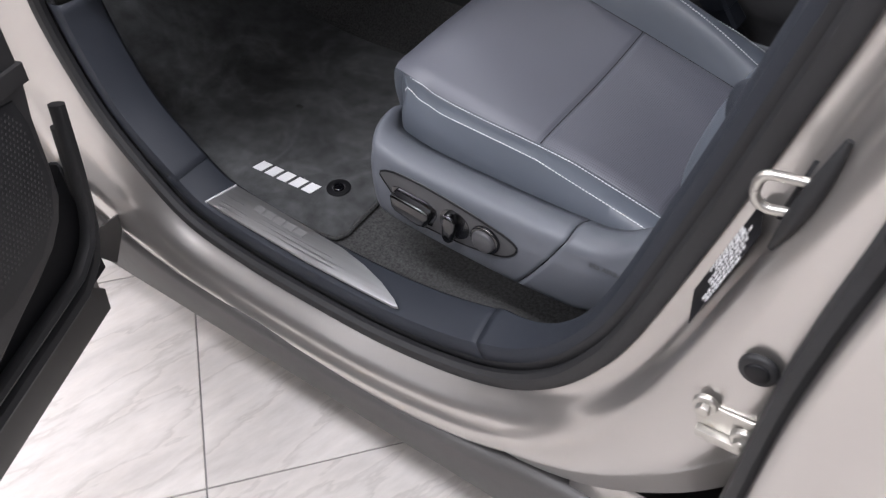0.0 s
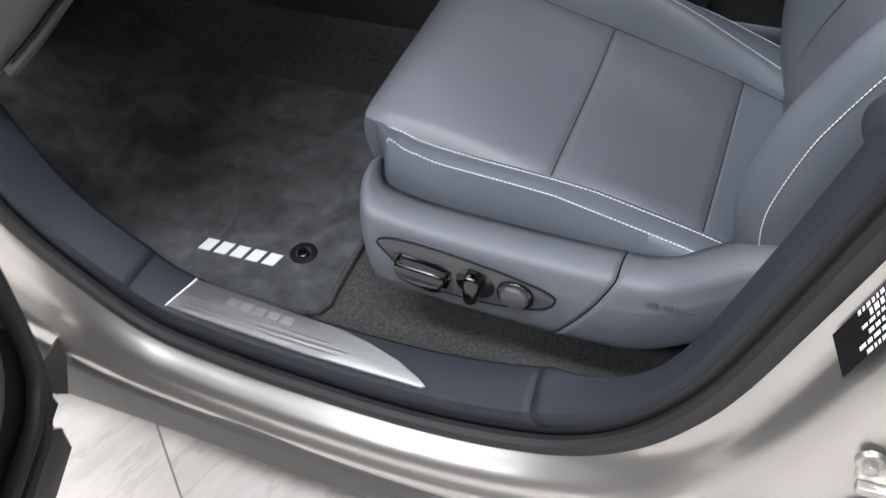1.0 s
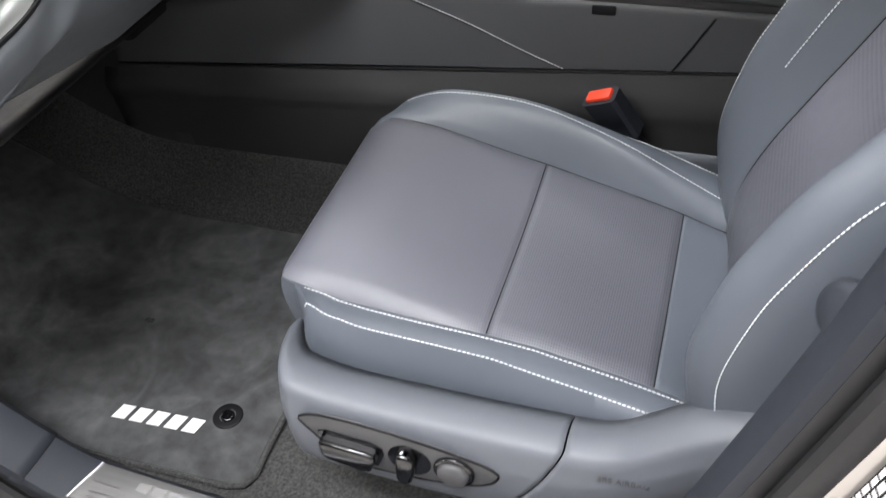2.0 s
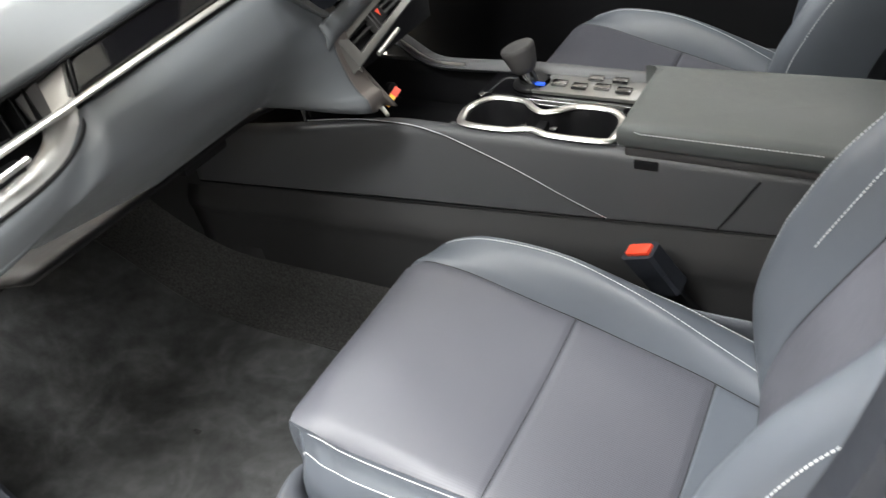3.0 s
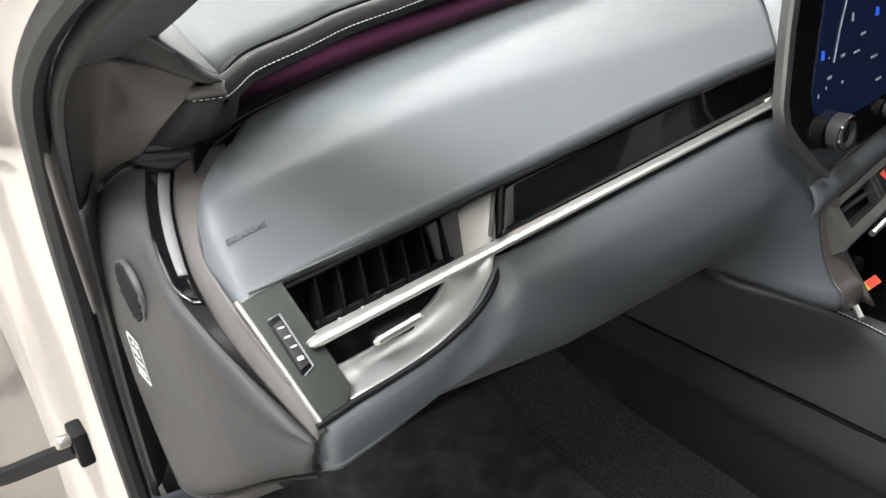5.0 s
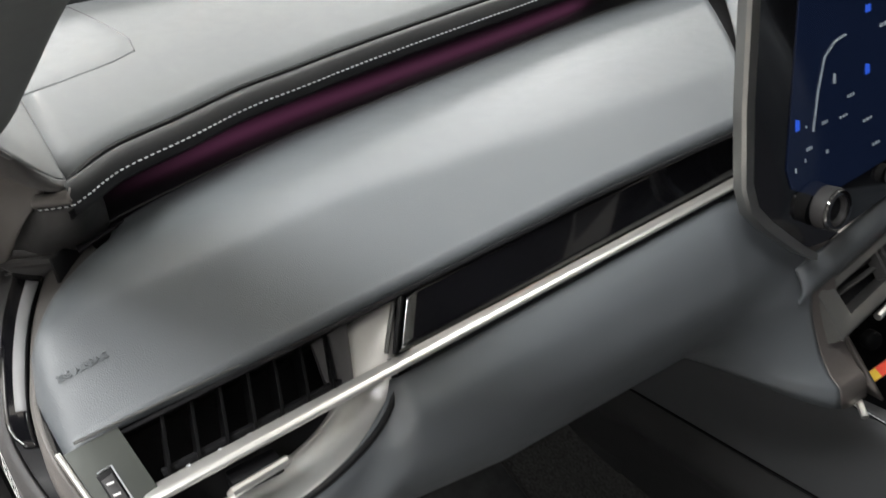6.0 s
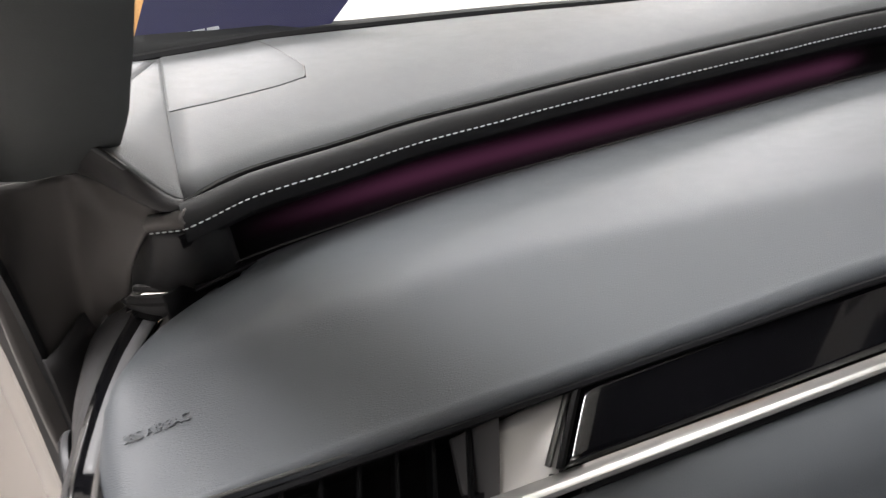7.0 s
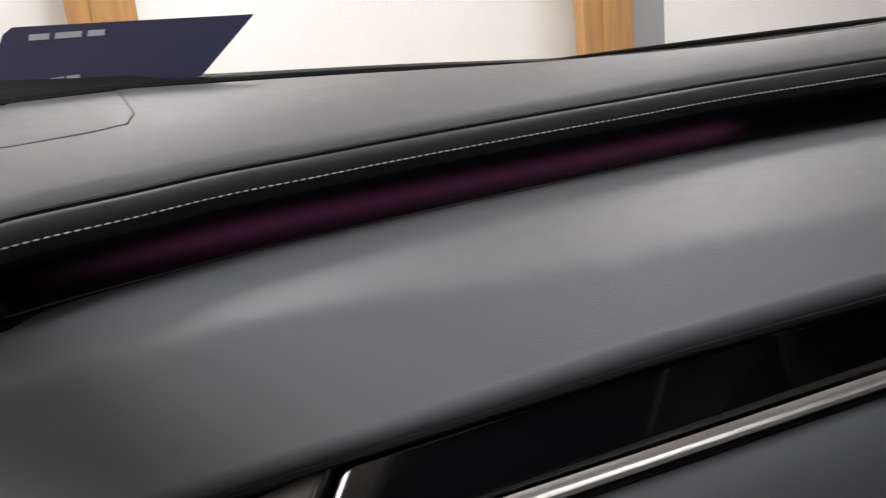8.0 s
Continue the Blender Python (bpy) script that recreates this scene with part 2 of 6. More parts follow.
def spl(knots, x):
    """Smooth interpolation through (x, y) knots (monotone cubic)."""
    ks = knots
    if x <= ks[0][0]:
        return ks[0][1]
    if x >= ks[-1][0]:
        return ks[-1][1]
    n = len(ks)
    sl = [(ks[i + 1][1] - ks[i][1]) / (ks[i + 1][0] - ks[i][0]) for i in range(n - 1)]
    tn = [sl[0]] + [0 if sl[i - 1] * sl[i] <= 0 else 2 * sl[i - 1] * sl[i] / (sl[i - 1] + sl[i]) for i in range(1, n - 1)] + [sl[-1]]
    for i in range(n - 1):
        if x <= ks[i + 1][0]:
            h = ks[i + 1][0] - ks[i][0]
            t = (x - ks[i][0]) / h
            return ((2 * t**3 - 3 * t**2 + 1) * ks[i][1] + (t**3 - 2 * t**2 + t) * h * tn[i]
                    + (-2 * t**3 + 3 * t**2) * ks[i + 1][1] + (t**3 - t**2) * h * tn[i + 1])


def curve(points, n, closed=False):
    """n points evenly spread along a smooth curve through the points."""
    ps = [Vector(p) for p in points]
    m = len(ps)
    fine = []
    segs = m if closed else m - 1
    for i in range(segs):
        if closed:
            a, b, c, d = ps[(i - 1) % m], ps[i], ps[(i + 1) % m], ps[(i + 2) % m]
        else:
            a, b, c, d = ps[max(i - 1, 0)], ps[i], ps[i + 1], ps[min(i + 2, m - 1)]
        for k in range(16):
            t = k / 16
            fine.append(0.5 * (2 * b + (c - a) * t + (2 * a - 5 * b + 4 * c - d) * t * t + (3 * b - a - 3 * c + d) * t**3))
    fine.append(ps[0].copy() if closed else ps[-1].copy())
    acc = [0.0]
    for p, q in zip(fine, fine[1:]):
        acc.append(acc[-1] + (q - p).length)
    out, j = [], 0
    count = n if closed else n - 1
    for i in range(n):
        s = acc[-1] * i / count
        while j < len(acc) - 2 and acc[j + 1] < s:
            j += 1
        f = (s - acc[j]) / max(1e-9, acc[j + 1] - acc[j])
        out.append(fine[j].lerp(fine[j + 1], f))
    return out


def rings(rows, closed=False, wrap=False, caps=False, bm=None):
    """A skin over rows of points. closed: each row is a ring; wrap: the last row joins the first."""
    bm = bm or bmesh.new()
    vs = [[bm.verts.new(p) for p in row] for row in rows]
    n = len(vs[0])
    for i in range(len(vs) if wrap else len(vs) - 1):
        a, b = vs[i], vs[(i + 1) % len(vs)]
        for j in range(n if closed else n - 1):
            k = (j + 1) % n
            try:
                bm.faces.new((a[j], a[k], b[k], b[j]))
            except ValueError:
                pass
    if caps:
        bm.faces.new(vs[0][::-1])
        bm.faces.new(vs[-1])
    return bm


def sheet(fn, nu, nv, bm=None):
    return rings([[fn(i / nu, j / nv) for j in range(nv + 1)] for i in range(nu + 1)], bm=bm)


def box(c, s, bevel=0.0, m=None, seg=2, bm=None):
    bm2 = bmesh.new()
    bmesh.ops.create_cube(bm2, size=1.0)
    bmesh.ops.scale(bm2, vec=s, verts=bm2.verts)
    if bevel:
        bmesh.ops.bevel(bm2, geom=bm2.edges[:], offset=bevel, segments=seg, affect="EDGES", profile=0.6)
    bmesh.ops.transform(bm2, matrix=Matrix.Translation(c) @ (m.to_4x4() if m else Matrix()), verts=bm2.verts)
    if bm is None:
        return bm2
    tmp = bpy.data.meshes.new("tmp")
    bm2.to_mesh(tmp)
    bm2.free()
    bm.from_mesh(tmp)
    bpy.data.meshes.remove(tmp)
    return bm


def tube(path, r, seg=10, caps=True, bm=None, closed=False, flat=1.0, up=(0, 0, 1)):
    """A round bar along a path; flat squeezes it along up."""
    rows, n = [], len(path)
    ps = [Vector(p) for p in path]
    for i, p in enumerate(ps):
        t = ((ps[(i + 1) % n] - ps[i - 1]) if closed else (ps[min(i + 1, n - 1)] - ps[max(i - 1, 0)])).normalized()
        u = Vector(up)
        u = (u - t * u.dot(t))
        u = u.normalized() if u.length > 1e-4 else t.orthogonal().normalized()
        w = t.cross(u)
        rad = r(i / max(1, n - 1)) if callable(r) else r
        rows.append([p + u * (math.sin(a) * rad * flat) + w * (math.cos(a) * rad) for a in (2 * math.pi * k / seg for k in range(seg))])
    return rings(rows, closed=True, wrap=closed, caps=caps and not closed, bm=bm)


def prism(poly, to3, depth, bevel=0.0, seg=2):
    """A plate: a flat outline, mapped by to3(a, b, h) for h in 0..depth, with rounded front edge."""
    bm = bmesh.new()
    front = [bm.verts.new(to3(a, b, depth)) for a, b in poly]
    back = [bm.verts.new(to3(a, b, 0.0)) for a, b in poly]
    f = bm.faces.new(front)
    bm.faces.new(back[::-1])
    n = len(poly)
    for i in range(n):
        bm.faces.new((back[i], back[(i + 1) % n], front[(i + 1) % n], front[i]))
    bmesh.ops.recalc_face_normals(bm, faces=bm.faces)
    if bevel:
        bmesh.ops.bevel(bm, geom=list(f.edges), offset=bevel, segments=seg, affect="EDGES", profile=0.6)
    return bm


def disc(center, axis, r, depth, seg=28, bevel=0.0, inner=0.0, bm=None):
    """A round knob, or a ring where inner is given, standing on center along axis."""
    ax = Vector(axis).normalized()
    u = ax.orthogonal().normalized()
    w = ax.cross(u)
    prof = [(inner, 0), (r, 0), (r, depth - bevel), (r - bevel * 0.35, depth - bevel * 0.3), (r - bevel, depth), (inner, depth)]
    rows = []
    for rr, h in prof:
        rr = max(rr, 1e-5)
        rows.append([Vector(center) + ax * h + (u * math.cos(a) + w * math.sin(a)) * rr for a in (2 * math.pi * k / seg for k in range(seg))])
    b = rings(rows, closed=True, wrap=inner > 0, bm=bm)
    return b


def stitches(path, step=0.0056, length=0.0044, r=0.0009, lift=(0, 0, 0)):
    """A row of sewn stitches along a path."""
    ps = [Vector(p) + Vector(lift) for p in path]
    acc = [0.0]
    for p, q in zip(ps, ps[1:]):
        acc.append(acc[-1] + (q - p).length)
    bm = bmesh.new()
    s, j = 0.0, 0
    while s + length < acc[-1]:
        while acc[j + 1] < s + length / 2 and j < len(acc) - 2:
            j += 1
        d = (ps[j + 1] - ps[j]).normalized()
        c = ps[j] + d * (s + length / 2 - acc[j])
        tube([c - d * length * 0.5, c - d * length * 0.32, c + d * length * 0.32, c + d * length * 0.5],
             lambda f: r * (0.35 if f in (0, 1) else 1.0), 5, bm=bm)
        s += step
    return bm


def letters(text, place, size, mat, parent, name, right, up, raise_by=0.0004, label=""):
    """Raised writing in the built-in font, lying in the plane of right and up."""
    cu = bpy.data.curves.new(name, "FONT")
    cu.body, cu.size, cu.align_x, cu.align_y, cu.extrude, cu.resolution_u = text, size, "CENTER", "CENTER", raise_by, 3
    tmp = bpy.data.objects.new(name, cu)
    scene.collection.objects.link(tmp)
    dg = bpy.context.evaluated_depsgraph_get()
    me = bpy.data.meshes.new_from_object(tmp.evaluated_get(dg))
    bpy.data.objects.remove(tmp)
    r, u = Vector(right).normalized(), Vector(up).normalized()
    n = r.cross(u).normalized()
    u = n.cross(r)
    bm = bmesh.new()
    bm.from_mesh(me)
    bpy.data.meshes.remove(me)
    m = Matrix.Translation(place) @ Matrix((r, u, n)).transposed().to_4x4()
    bmesh.ops.transform(bm, matrix=m, verts=bm.verts)
    return part(name, bm, mat, parent, label)


def strokes(place, right, up, count, width, height, gap, slant, thick):
    """A maker's mark drawn as plain shapes: a row of slanted bars, one mesh each."""
    r, u = Vector(right).normalized(), Vector(up).normalized()
    n = r.cross(u).normalized()
    out = []
    for k in range(count):
        x0 = (k - count / 2) * (width + gap) + gap / 2
        w, h = width, height / 2
        poly = [(0, -h), (w, -h), (w, h), (0, h)]
        out.append(prism(poly, lambda a, b, d: Vector(place) + r * (x0 + a + slant * b / height) + u * b + n * d, thick, thick * 0.2, 1))
    return out


def bars(place, right, up, widths, height, gap, slant=0.0, thick=0.0012, bm=None):
    """A row of small plain bars that stand for a word or a mark that is not lettered."""
    r, u = Vector(right).normalized(), Vector(up).normalized()
    n = r.cross(u).normalized()
    bm = bm or bmesh.new()
    x = -(sum(widths) + gap * (len(widths) - 1)) / 2
    for w in widths:
        pts = [(x, -height / 2), (x + w, -height / 2), (x + w + slant, height / 2), (x + slant, height / 2)]
        lo = [bm.verts.new(Vector(place) + r * a + u * b) for a, b in pts]
        hi = [bm.verts.new(Vector(place) + r * (a + (0.0003 if i in (0, 3) else -0.0003)) + u * b * 0.96 + n * thick) for i, (a, b) in enumerate(pts)]
        bm.faces.new(hi)
        bm.faces.new(lo[::-1])
        for i in range(4):
            bm.faces.new((lo[i], lo[(i + 1) % 4], hi[(i + 1) % 4], hi[i]))
        x += w + gap
    return bm


# ---- showroom ----
def room_wall(name, a, b, mat, label, height=4.0, thick=0.15):
    a, b = Vector((*a, 0)), Vector((*b, 0))
    d = (b - a).normalized()
    n = Vector((-d.y, d.x, 0))
    bm = bmesh.new()
    lo = [bm.verts.new(p) for p in (a, b, b - n * thick, a - n * thick)]
    hi = [bm.verts.new(v.co + Vector((0, 0, height))) for v in lo]
    bm.faces.new(lo[::-1])
    bm.faces.new(hi)
    for i in range(4):
        bm.faces.new((lo[i], lo[(i + 1) % 4], hi[(i + 1) % 4], hi[i]))
    return tagged(part(name, bm, mat), label, "wall", kind="structure")


XF, XR, YL, YR = -6.2, 7.0, -6.0, 9.0
room_wall("wall_front", (XF, YR), (XF, YL), WALLPAINT, "white painted showroom wall")
# three walls out of view, kept grey so less light comes from the sides
room_wall("wall_left", (XF, YL), (XR, YL), GREYWALL, "unseen showroom wall, grey to cut bounced light")
room_wall("wall_back", (XR, YL), (XR, YR), GREYWALL, "unseen showroom wall, grey to cut bounced light")
room_wall("wall_right", (XR, YR), (XF, YR), GREYWALL, "unseen showroom wall, grey to cut bounced light")
tagged(part("ceiling", box(((XF + XR) / 2, (YL + YR) / 2, 4.05), (XR - XF, YR - YL, 0.1)), WALLPAINT), "plain white showroom ceiling", "ceiling", kind="structure")

# the honey-coloured timber posts before the front wall
post = thing("timber_post", (0, 0, 0), "honey oak timber post before a white wall", "post", "posts along the front wall")
part("shaft", box((0, 0, 1.97), (0.16, 0.44, 3.94), 0.006), WOOD, post)
part("facing_board", box((0.092, 0.04, 1.97), (0.022, 0.2, 3.94), 0.004), WOOD, post)
part("plinth", box((0, 0, 0.06), (0.2, 0.50, 0.12), 0.005), WOOD, post)
post.matrix_basis = pose(-5.95, 0.05, 0)
copy_thing(post, pose(-5.95, 3.77, 0))
tagged(part("wall_panel", box((-6.17, 4.27, 2.0), (0.05, 0.34, 3.9), 0.004), PALEGREY), "pale grey panel on the wall", "wall panel", kind="structure")

lamp = thing("ceiling_light", (0, 0, 0), "rectangular white ceiling light panel", "ceiling light", "ceiling lights")
part("lamp_frame", box((0, 0, 0.02), (2.3, 0.56, 0.05), 0.004), WHITE, lamp)
part("diffuser", box((0, 0, -0.002), (2.22, 0.48, 0.012), 0.003), LAMP, lamp)
spots = list(LAMP_POWER)
lamp.matrix_basis = pose(*spots[0], 3.955)
for x, y in spots[1:]:
    copy_thing(lamp, pose(x, y, 3.955))
for x, y in spots:
    tube_light = bpy.data.lights.new("panel_light", "AREA")
    tube_light.shape, tube_light.size, tube_light.size_y, tube_light.energy, tube_light.color = "RECTANGLE", 2.2, 0.46, LAMP_POWER[(x, y)], (1.0, 0.985, 0.96)
    new("panel_light", tube_light).location = (x, y, 3.94)

# ---- the car's shell ----
# the line of the door opening's seal, in x and z
LOOP = [(0.10, 1.425), (-0.06, 1.345), (-0.150, 1.268), (-0.204, 1.156), (-0.232, 1.035), (-0.256, 0.90), (-0.258, 0.79), (-0.240, 0.70), (-0.197, 0.595),
        (-0.125, 0.505), (-0.03, 0.428), (0.10, 0.402), (0.25, 0.395), (0.40, 0.400), (0.53, 0.424), (0.625, 0.462), (0.70, 0.525), (0.753, 0.605),
        (0.790, 0.69), (0.832, 0.83), (0.867, 0.956), (0.893, 1.057), (0.918, 1.16), (0.945, 1.33), (0.935, 1.47), (0.85, 1.56), (0.65, 1.595), (0.35, 1.545)]
RAIL = curve([(x, 0.08, z) for x, z in LOOP], 220, closed=True)
# the side of the car leans in above the waist
def lean(z):
    return spl([(0.3, 0.0), (0.9, 0.0), (1.25, 0.0), (1.42, 0.04), (1.6, 0.17)], z)


def around(profile, keep=lambda p: True, smooth_rows=1):
    """Sweeps a profile of (y, out) round the opening; out is away from the opening, in the plane of the car's side."""
    rows, flags = [], []
    n = len(RAIL)
    for i, p in enumerate(RAIL):
        t = (RAIL[(i + 1) % n] - RAIL[i - 1]).normalized()
        o = Vector((t.z, 0, -t.x))
        if (p + o * 0.05 - Vector((0.33, 0.08, 1.0))).length < (p - Vector((0.33, 0.08, 1.0))).length:
            o = -o
        prof = profile(p) if callable(profile) else profile
        rows.append([Vector((p.x, y + lean(p.z + o.z * h), p.z)) + o * h for y, h in prof])
        flags.append(keep(p))
    bm = bmesh.new()
    vs = [[bm.verts.new(q) for q in row] for row in rows]
    for i in range(n):
        j = (i + 1) % n
        if flags[i] and flags[j]:
            for k in range(len(rows[0]) - 1):
                bm.faces.new((vs[i][k], vs[i][k + 1], vs[j][k + 1], vs[j][k]))
    loose = [v for v in bm.verts if not v.link_faces]
    bmesh.ops.delete(bm, geom=loose, context="VERTS")
    return bm


body = thing("car", (0.3, 0.0, 0.0), "warm silver metallic car with an open front door opening", "car")


def skin(p):
    """The painted flange beside the seal: narrow on the sill, wide on the pillars."""
    rear = max(0.0, min(1.0, (p.x - 0.62) / 0.2)) * (1.0 if p.z < 1.3 else max(0.0, 1 - (p.z - 1.3) / 0.2))
    front = max(0.0, min(1.0, (-0.02 - p.x) / 0.15)) if p.z < 1.2 else 0.0
    base = [(0.086, -0.004), (0.079, 0.004), (0.071, 0.009), (0.064, 0.013), (0.050, 0.019), (0.042, 0.026), (0.036, 0.036), (0.033, 0.044), (0.0275, 0.049), (0.022, 0.058), (0.020, 0.070), (0.024, 0.080)]
    back = [(0.086, -0.004), (0.080, 0.004), (0.0785, 0.014), (0.076, 0.027), (0.072, 0.034), (0.060, 0.038), (0.045, 0.042), (0.033, 0.046), (0.023, 0.054), (0.014, 0.072), (0.012, 0.11), (0.014, 0.20)]
    fore = [(0.086, -0.004), (0.079, 0.004), (0.073, 0.012), (0.068, 0.022), (0.062, 0.034), (0.057, 0.046), (0.052, 0.060), (0.046, 0.074), (0.036, 0.088), (0.026, 0.104), (0.020, 0.130), (0.022, 0.20)]
    out = []
    for b, r, f in zip(base, back, fore):
        y = b[0] + (r[0] - b[0]) * rear + (f[0] - b[0]) * front
        h = b[1] + (r[1] - b[1]) * rear + (f[1] - b[1]) * front
        out.append((y, h))
    return out


part("door_frame_skin", around(skin), PAINT, body, "warm silver metallic paint", angle=60, solid=0.0015)
part("door_seal", around([(0.083, -0.006), (0.076, 0.006), (0.074, 0.002), (0.073, -0.006), (0.075, -0.014), (0.082, -0.019), (0.090, -0.018), (0.096, -0.010), (0.099, 0.0)]), RUBBER, body, "black rubber door seal")
part("seal_lip", around([(0.0965, -0.012), (0.094, -0.022), (0.0955, -0.029), (0.100, -0.031), (0.103, -0.026)]), RUBBER, body)

# sill cladding below the painted sill
clad = []
for i in range(61):
    x = -0.42 + 1.75 * i / 60
    top = spl([(-0.42, 0.46), (-0.2, 0.385), (-0.05, 0.35), (0.15, 0.335), (0.35, 0.328), (0.6, 0.345), (0.75, 0.375), (1.4, 0.38)], x)
    clad.append([(x, 0.040, top + 0.012), (x, 0.0245, top + 0.006), (x, 0.017, top), (x, 0.015, top - 0.008), (x, 0.016, 0.262), (x, 0.019, 0.252), (x, 0.03, 0.246), (x, 0.12, 0.24), (x, 0.5, 0.235)])
cladding = part("sill_cladding", rings(clad), CLAD, body, "dark grey plastic sill cladding", solid=0.002)
bm = bmesh.new()
for c, s in (((0.095, 0.0147, 0.312), (0.052, 0.0016, 0.0012)), ((0.095, 0.0147, 0.285), (0.052, 0.0016, 0.0012)), ((0.069, 0.0147, 0.2985), (0.0012, 0.0016, 0.028)), ((0.121, 0.0147, 0.2985), (0.0012, 0.0016, 0.028))):
    box(c, s, bm=bm)
part("jacking_cover", bm, RUBBER, cladding)
part("underside", box((0.6, 1.0, 0.22), (3.6, 1.7, 0.02)), DARK, body)

# rear quarter behind the pillar, below the rear door, and the front wing
part("pillar_foot", sheet(lambda u, v: (0.76 + 0.57 * u, 0.032, 0.33 + 0.13 * v), 12, 6), PAINT, body, solid=0.002)
part("front_wing_post", sheet(lambda u, v: (-0.36 - 0.22 * u, 0.03 + 0.10 * u * u, 0.36 + 0.95 * v), 8, 20), PAINT, body, solid=0.002)

part("hinge_pillar_face", sheet(lambda u, v: (-0.362 - 0.030 * math.sin(u * 1.57), 0.034 - 0.112 * u, 0.36 + 0.90 * v), 12, 20), PAINT, body, "warm silver hinge pillar", angle=60, solid=0.002)

# hardware on the rear pillar
striker = part("door_striker", tube(curve([(0.928, 0.037, 1.018), (0.902, 0.031, 1.019), (0.889, 0.029, 1.017), (0.884, 0.029, 1.008), (0.884, 0.030, 0.994), (0.889, 0.031, 0.985), (0.900, 0.033, 0.982), (0.925, 0.038, 0.986)], 32), 0.0046, 10), STEEL, body, "zinc-plated striker loop")
part("striker_plate", prism([(0.036, 0.972), (0.060, 0.972), (0.060, 1.022), (0.036, 1.022)], lambda a, b, h: (0.912 + (b - 0.99) * 0.2 - h, a, b), 0.004, 0.001), DARK, striker)
part("pillar_pad", tube(curve([(0.908, 0.036, 0.940), (0.919, 0.030, 0.985), (0.929, 0.030, 1.03), (0.936, 0.034, 1.068)], 16), lambda f: 0.003 + 0.006 * math.sin(f * 3.14), 10), RUBBER, body, "black rubber bump pad")
hinge = part("rear_door_hinge", box((0.945, 0.004, 0.700), (0.090, 0.014, 0.013), 0.004, Euler((0, radians(-4), 0)).to_matrix()), STEEL, body, "bare zinc-plated hinge")
part("hinge_leaf", box((0.938, 0.010, 0.722), (0.085, 0.006, 0.034), 0.003, Euler((0, radians(-6), 0)).to_matrix()), STEEL, hinge)
part("hinge_bolt", disc((0.902, 0.008, 0.738), (0.1, -1, 0.05), 0.013, 0.006, 20, 0.002), STEEL, hinge)
part("bolt_head", disc((0.902, 0.002, 0.738), (0.1, -1, 0.05), 0.0075, 0.008, 6, 0.001), STEEL, hinge)
part("hinge_bolt", disc((0.946, 0.006, 0.716), (0.1, -1, 0.05), 0.013, 0.007, 20, 0.002), STEEL, hinge)
part("bolt_head", disc((0.946, -0.001, 0.716), (0.1, -1, 0.05), 0.0075, 0.007, 6, 0.001), STEEL, hinge)
part("rubber_plug", disc((0.937, 0.008, 0.822), (0, -1, 0), 0.019, 0.006, 28, 0.003), RUBBER, body, "round black rubber plug")
part("plug_centre", disc((0.937, 0.003, 0.822), (0, -1, 0), 0.012, 0.004, 24, 0.002), DARK, body)

# the maker's plate on the pillar: black field, print as plain bars
LR, LU = Vector((0.255, 0.0, 0.967)).normalized(), Vector((-0.30, 0.954, 0.08)).normalized()
LC = Vector((0.8725, 0.053, 0.882))
sticker = part("type_label", prism([(-0.075, -0.021), (0.075, -0.021), (0.075, 0.021), (-0.075, 0.021)], lambda a, b, h: LC + LR * a + LU * b + LR.cross(LU) * h, 0.0006), DARK, body, "black type label with white print")
bm = bmesh.new()
rnd = random.Random(4)
for row, (h, dense) in enumerate(((0.0045, 9), (0.006, 8), (0.0035, 10), (0.004, 9), (0.0038, 10), (0.004, 9))):
    ws = [rnd.uniform(0.003, 0.010) for _ in range(dense)]
    bars(LC + LU * (0.0175 - row * 0.0072) + LR * (0.01 if row in (1, 2, 3) else 0.0) + LR.cross(LU) * 0.0007, LR, LU, ws, h, 0.0022, bm=bm, thick=0.0002)
part("label_print", bm, WHITE, sticker)

# ---- the trim inside the opening ----
trim = thing("sill_trim", (0.3, 0.13, 0.38), "blue-grey plastic trim along the door sill", "sill trim")
TRIM_PROFILE = [(0.0985, -0.006), (0.0935, -0.034), (0.0925, -0.050), (0.0955, -0.0575), (0.105, -0.061), (0.125, -0.0655), (0.145, -0.069), (0.158, -0.068), (0.166, -0.060), (0.170, -0.045), (0.172, 0.03)]


def wide(p):
    """The trim grows deeper towards the rear pillar and the front kick panel."""
    k = max(0.0, min(1.0, (p.x - 0.6) / 0.15))
    f = max(0.0, min(1.0, (-0.08 - p.x) / 0.1))
    return [(y - (y - 0.0985) * 0.55 * k, h * (1 - 0.30 * k) + 0.012 * f * (1 if h < -0.03 else 0)) for y, h in TRIM_PROFILE]


def proud(p):
    return [(y, h - 0.0016) if h < -0.03 else (y, h) for y, h in wide(p)]


part("sill_cover", around(wide, lambda p: p.z < 0.62 and -0.098 < p.x < 0.600), TRIM, trim, solid=0.0018)
part("rear_pillar_cover", around(proud, lambda p: p.x > 0.583 and p.z < 1.35), TRIM, trim, "dark grey lower pillar trim", solid=0.0018)
part("kick_panel", around(proud, lambda p: p.x < -0.078 and p.z < 0.785), TRIM, trim, "blue-grey kick panel", solid=0.0018)
part("front_pillar_cover", around([(0.099, -0.010), (0.0985, -0.030), (0.102, -0.033), (0.112, -0.022), (0.124, 0.0), (0.138, 0.028)], lambda p: (p.x < -0.02 and 0.78 < p.z < 1.17)), PLASTIC, trim, "dark grey pillar trim beside the dashboard", solid=0.0018)
